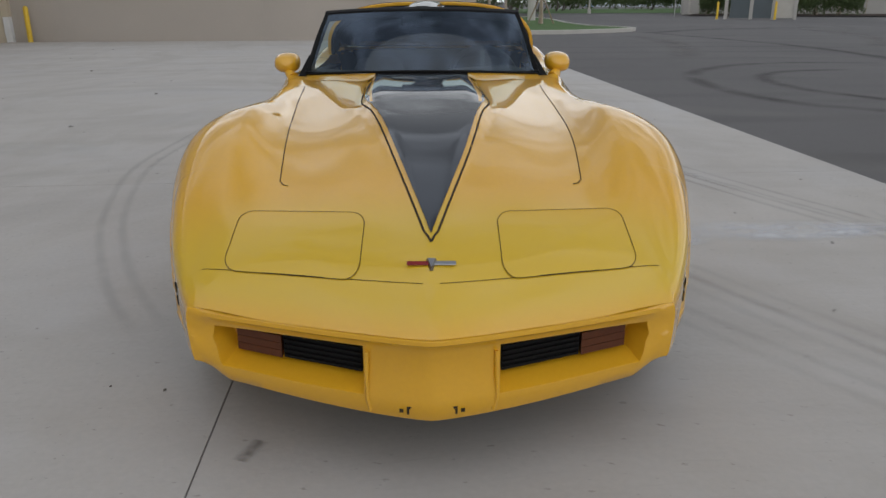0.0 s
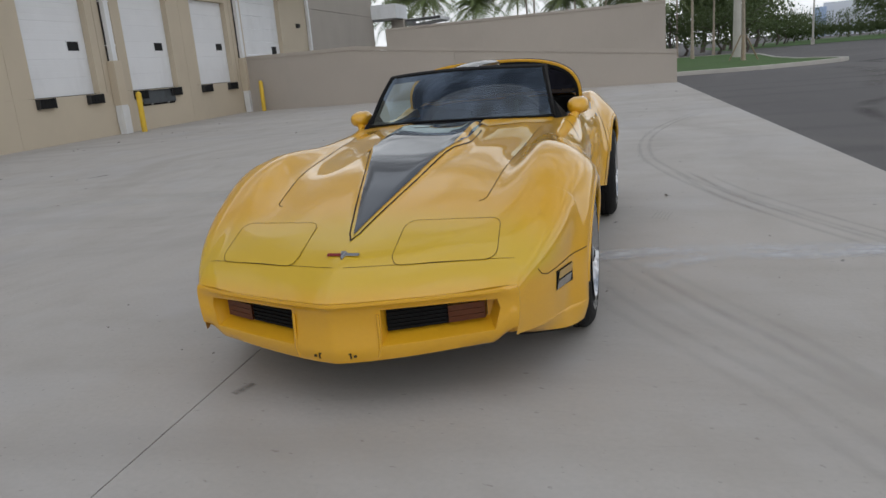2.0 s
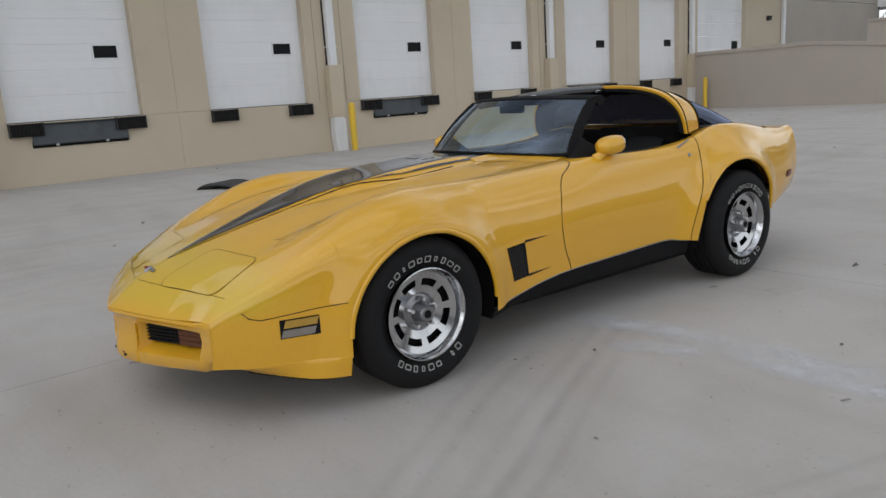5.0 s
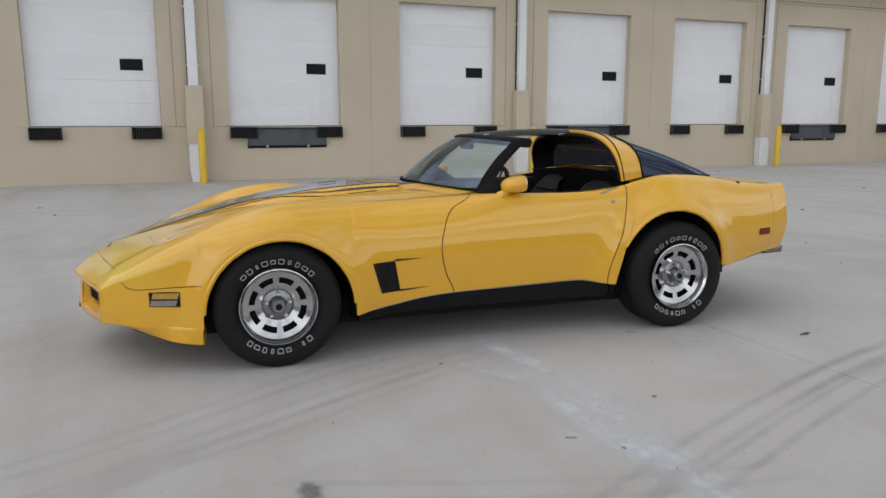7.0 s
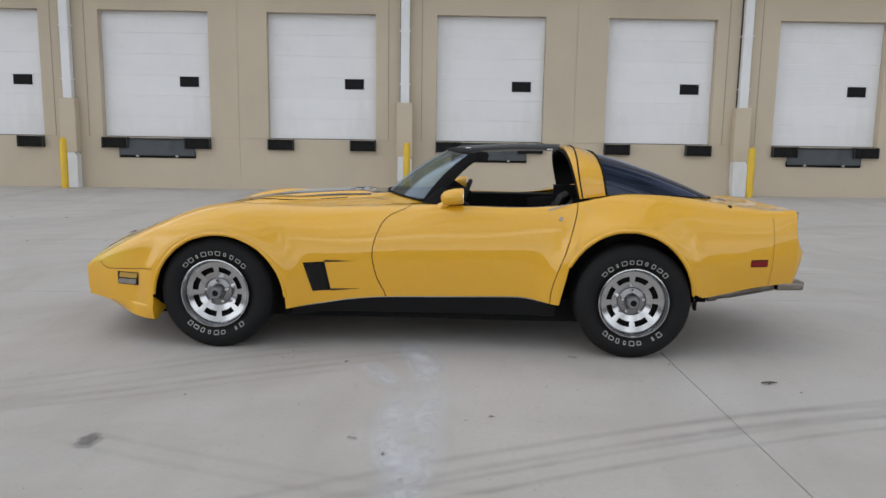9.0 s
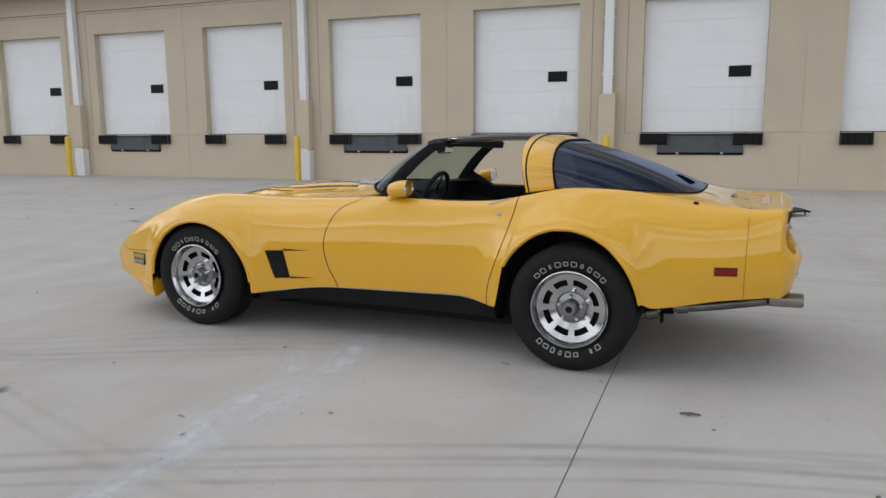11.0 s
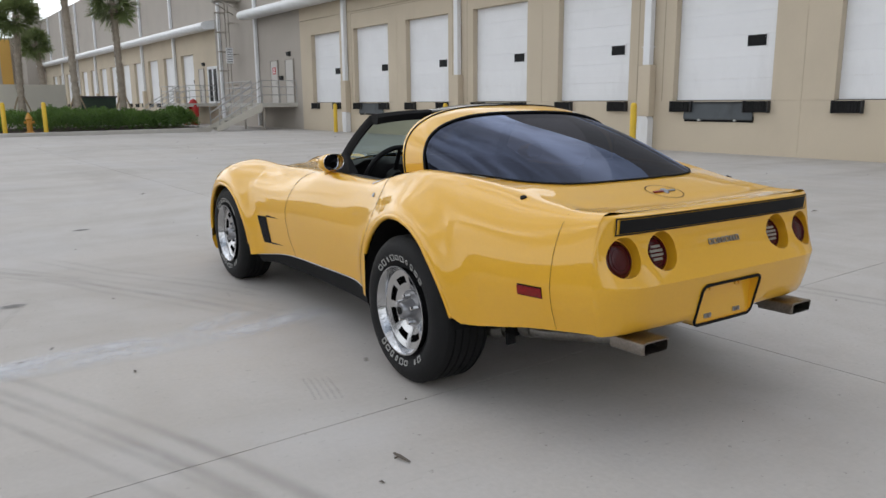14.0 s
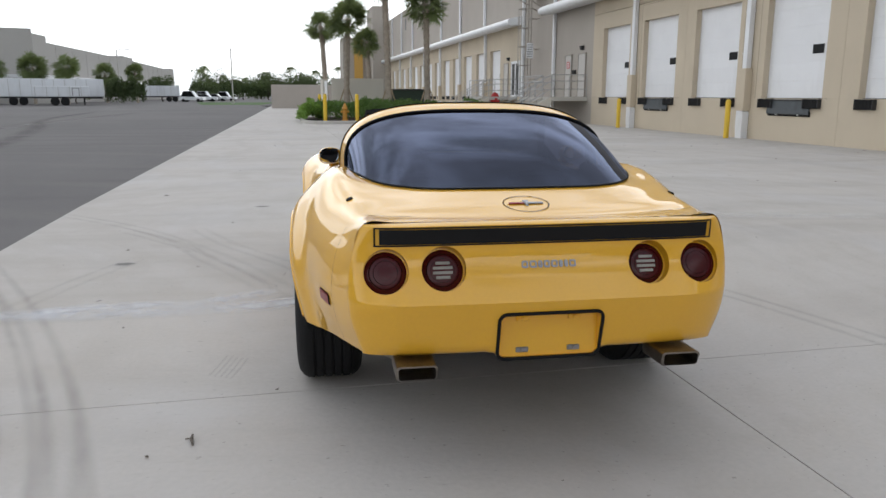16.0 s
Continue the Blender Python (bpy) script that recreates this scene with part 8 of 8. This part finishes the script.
for k in range(6):
    tree(pose(28 + 5 * k, 135 + rng.uniform(-4, 4), 0), rng.uniform(3.5, 5.5), 5.5, 210 + k, "small tree in front of the white building", 600, .3)
hedge("far_hedge", "dark hedge along the far drive", pose(0, 0, 0), [(18, 112), (36, 118), (52, 120)], 3, 2.2, 5000, .5, TREE_LEAF, 12)
bm = bmesh.new()
quads(bm, [[(9, 84, .03), (36, 84, .03), (60, 100, .03)], [(9, 140, .03), (40, 140, .03), (70, 140, .03)]])
solid("verge_north", bm, GRASS, "grass verge beyond the drive", kind="structure")
warehouse("white_building", "white and pale blue far building", [(44, 211), (52, 209.5), (90, 200)], [8.2, 7.4], FAR_WHITE, False)
warehouse("blue_annex", "pale blue annex of the far building", [(41.5, 209), (44.2, 208.5)], [7.2], FAR_BLUE, False)


def side_building():
    t = thing("side_building", "pale grey stucco building with a corner pier", "building")
    a, b = Vector((25.6, 74.5, 0)), Vector((62, 64, 0))
    d = (b - a).normalized()
    s = Vector((-d.y, d.x, 0)) * 14
    bm = bmesh.new()
    hull(bm, [q + Vector((0, 0, z)) for q in (a, b, a + s, b + s) for z in (-.2, 5.6)])
    w = part("wall", bm, FAR_WALL, t)
    bm = bmesh.new()
    hull(bm, [a + d * x - s.normalized() * y + Vector((0, 0, z)) for x in (-.3, 1.4) for y in (-.2, .35) for z in (-.2, 6.4)])
    part("corner_pier", bm, FAR_WALL, t)
    bm = bmesh.new()
    hull(bm, [a + d * x - s.normalized() * y + Vector((0, 0, z)) for x in (-.5, 1.6) for y in (-.3, .55) for z in (6.4, 6.6)])
    part("pier_cap", bm, FAR_WALL, t)
    bm = bmesh.new()
    for x in (8.0, 16.5, 25):
        hull(bm, [a + d * (x + e) - s.normalized() * .04 + Vector((0, 0, z)) + s.normalized() * f for e in (-.03, .03) for z in (0, 5.5) for f in (0, .03)])
    part("wall_joint", bm, JOINT, w)


side_building()
for k, (x, y, h) in enumerate(((26.2, 69.5, 5.6), (29.6, 67.0, 5.7), (31.2, 67.2, 5.3), (34.3, 65.2, 5.8), (36.2, 64.8, 5.2), (42, 63, 5.5))):
    palm_parts(h, "fan", 230 + k, "palm", "fan palm against the pale building", pose(x, y, .1), 1.2)
hedge("shrubs", "clipped dark hedge under the pale building", pose(0, 0, 0), [(24.8, 67.8), (28.0, 66.4)], 1.6, 2.3, 9000, .2, TREE_LEAF, 31)
hedge("shrubs", "dark shrubs under the pale building", pose(0, 0, 0), [(30.5, 64.8), (33.5, 63.6), (37, 62.6)], 1.8, 2.2, 11000, .2, TREE_LEAF, 33)
bm = bmesh.new()
quads(bm, [[(22.5, 66.5, .08), (27, 75, .08)], [(30, 61.5, .08), (32, 73, .08)], [(44, 57, .08), (48, 69, .08)]])
solid("bed_north", bm, MULCH, "mulched bed under the palms", kind="structure")


def gate_box():
    t = thing("gate_enclosure", "low enclosure with slate-grey gates and pale posts", "enclosure")
    a, b = Vector((21.7, 53.2, 0)), Vector((26.0, 51.4, 0))
    d = (b - a).normalized()
    s = Vector((-d.y, d.x, 0))
    for f0, f1, mat_, nm in ((.06, .36, SLATE, "gate"), (.38, .68, SLATE, "gate"), (.70, .98, KERB, "side_wall")):
        bm = bmesh.new()
        p, q = a.lerp(b, f0), a.lerp(b, f1)
        hull(bm, [c + s * e + Vector((0, 0, z)) for c in (p, q) for e in (0, .08) for z in (.08, 1.55)])
        part(nm, bm, mat_, t)
        if nm == "gate":
            for k in range(5):
                bm = bmesh.new()
                r = p.lerp(q, (k + .5) / 5)
                hull(bm, [r + d * e - s * g + Vector((0, 0, z)) for e in (-.02, .02) for g in (0, .02) for z in (.1, 1.52)])
                part("rib", bm, SLATE, t)
    for f in (.0, .37, .69, 1.0):
        bm = bmesh.new()
        p = a.lerp(b, f)
        hull(bm, [p + d * e + s * g + Vector((0, 0, z)) for e in (-.12, .12) for g in (-.1, .2) for z in (-.1, 1.7)])
        part("post", bm, FAR_WALL, t)
    for f in (-.12, .72):
        b_ = bollard()
        tagged(b_, "pale yellow bollard beside the gates", group="bollards by the gates")
        p = a.lerp(b, f) - s * .5
        b_.matrix_world = pose(p.x, p.y, -.015)


gate_box()


def stop_sign(m):
    t = thing("stop_sign", "red octagonal stop sign on a steel post", "stop sign", m)
    bm = bmesh.new()
    cyl(bm, (0, 0, -.1), (0, 0, 2.5), .035, n=8)
    part("post", bm, GALV, t)
    bm = bmesh.new()
    o = [(.38 * math.cos(radians(22.5 + 45 * k)), .38 * math.sin(radians(22.5 + 45 * k))) for k in range(8)]
    quads(bm, [[(x, -.05, 2.4 + z) for x, z in o], [(x, -.04, 2.4 + z) for x, z in o]], True)
    bm.faces.new([v for v in list(bm.verts)[:8]])
    bm.faces.new([v for v in list(bm.verts)[8:]])
    plate = part("plate", bm, RED, t)
    cu = bpy.data.curves.new("legend", "FONT")
    cu.body, cu.size, cu.align_x, cu.align_y, cu.extrude = "STOP", .27, "CENTER", "CENTER", .002
    tmp = new("legend_source", cu)
    dg = bpy.context.evaluated_depsgraph_get()
    me = bpy.data.meshes.new_from_object(tmp.evaluated_get(dg))
    bpy.data.objects.remove(tmp)
    me.transform(pose(0, -.054, 2.4, 90, 0, 0))
    me.materials.clear()
    me.materials.append(WHITE)
    lg = new("legend", me)
    lg.parent = plate
    tagged(lg, "white STOP lettering")


stop_sign(pose(21.6, 65.0, 0, 0, 0, 16))
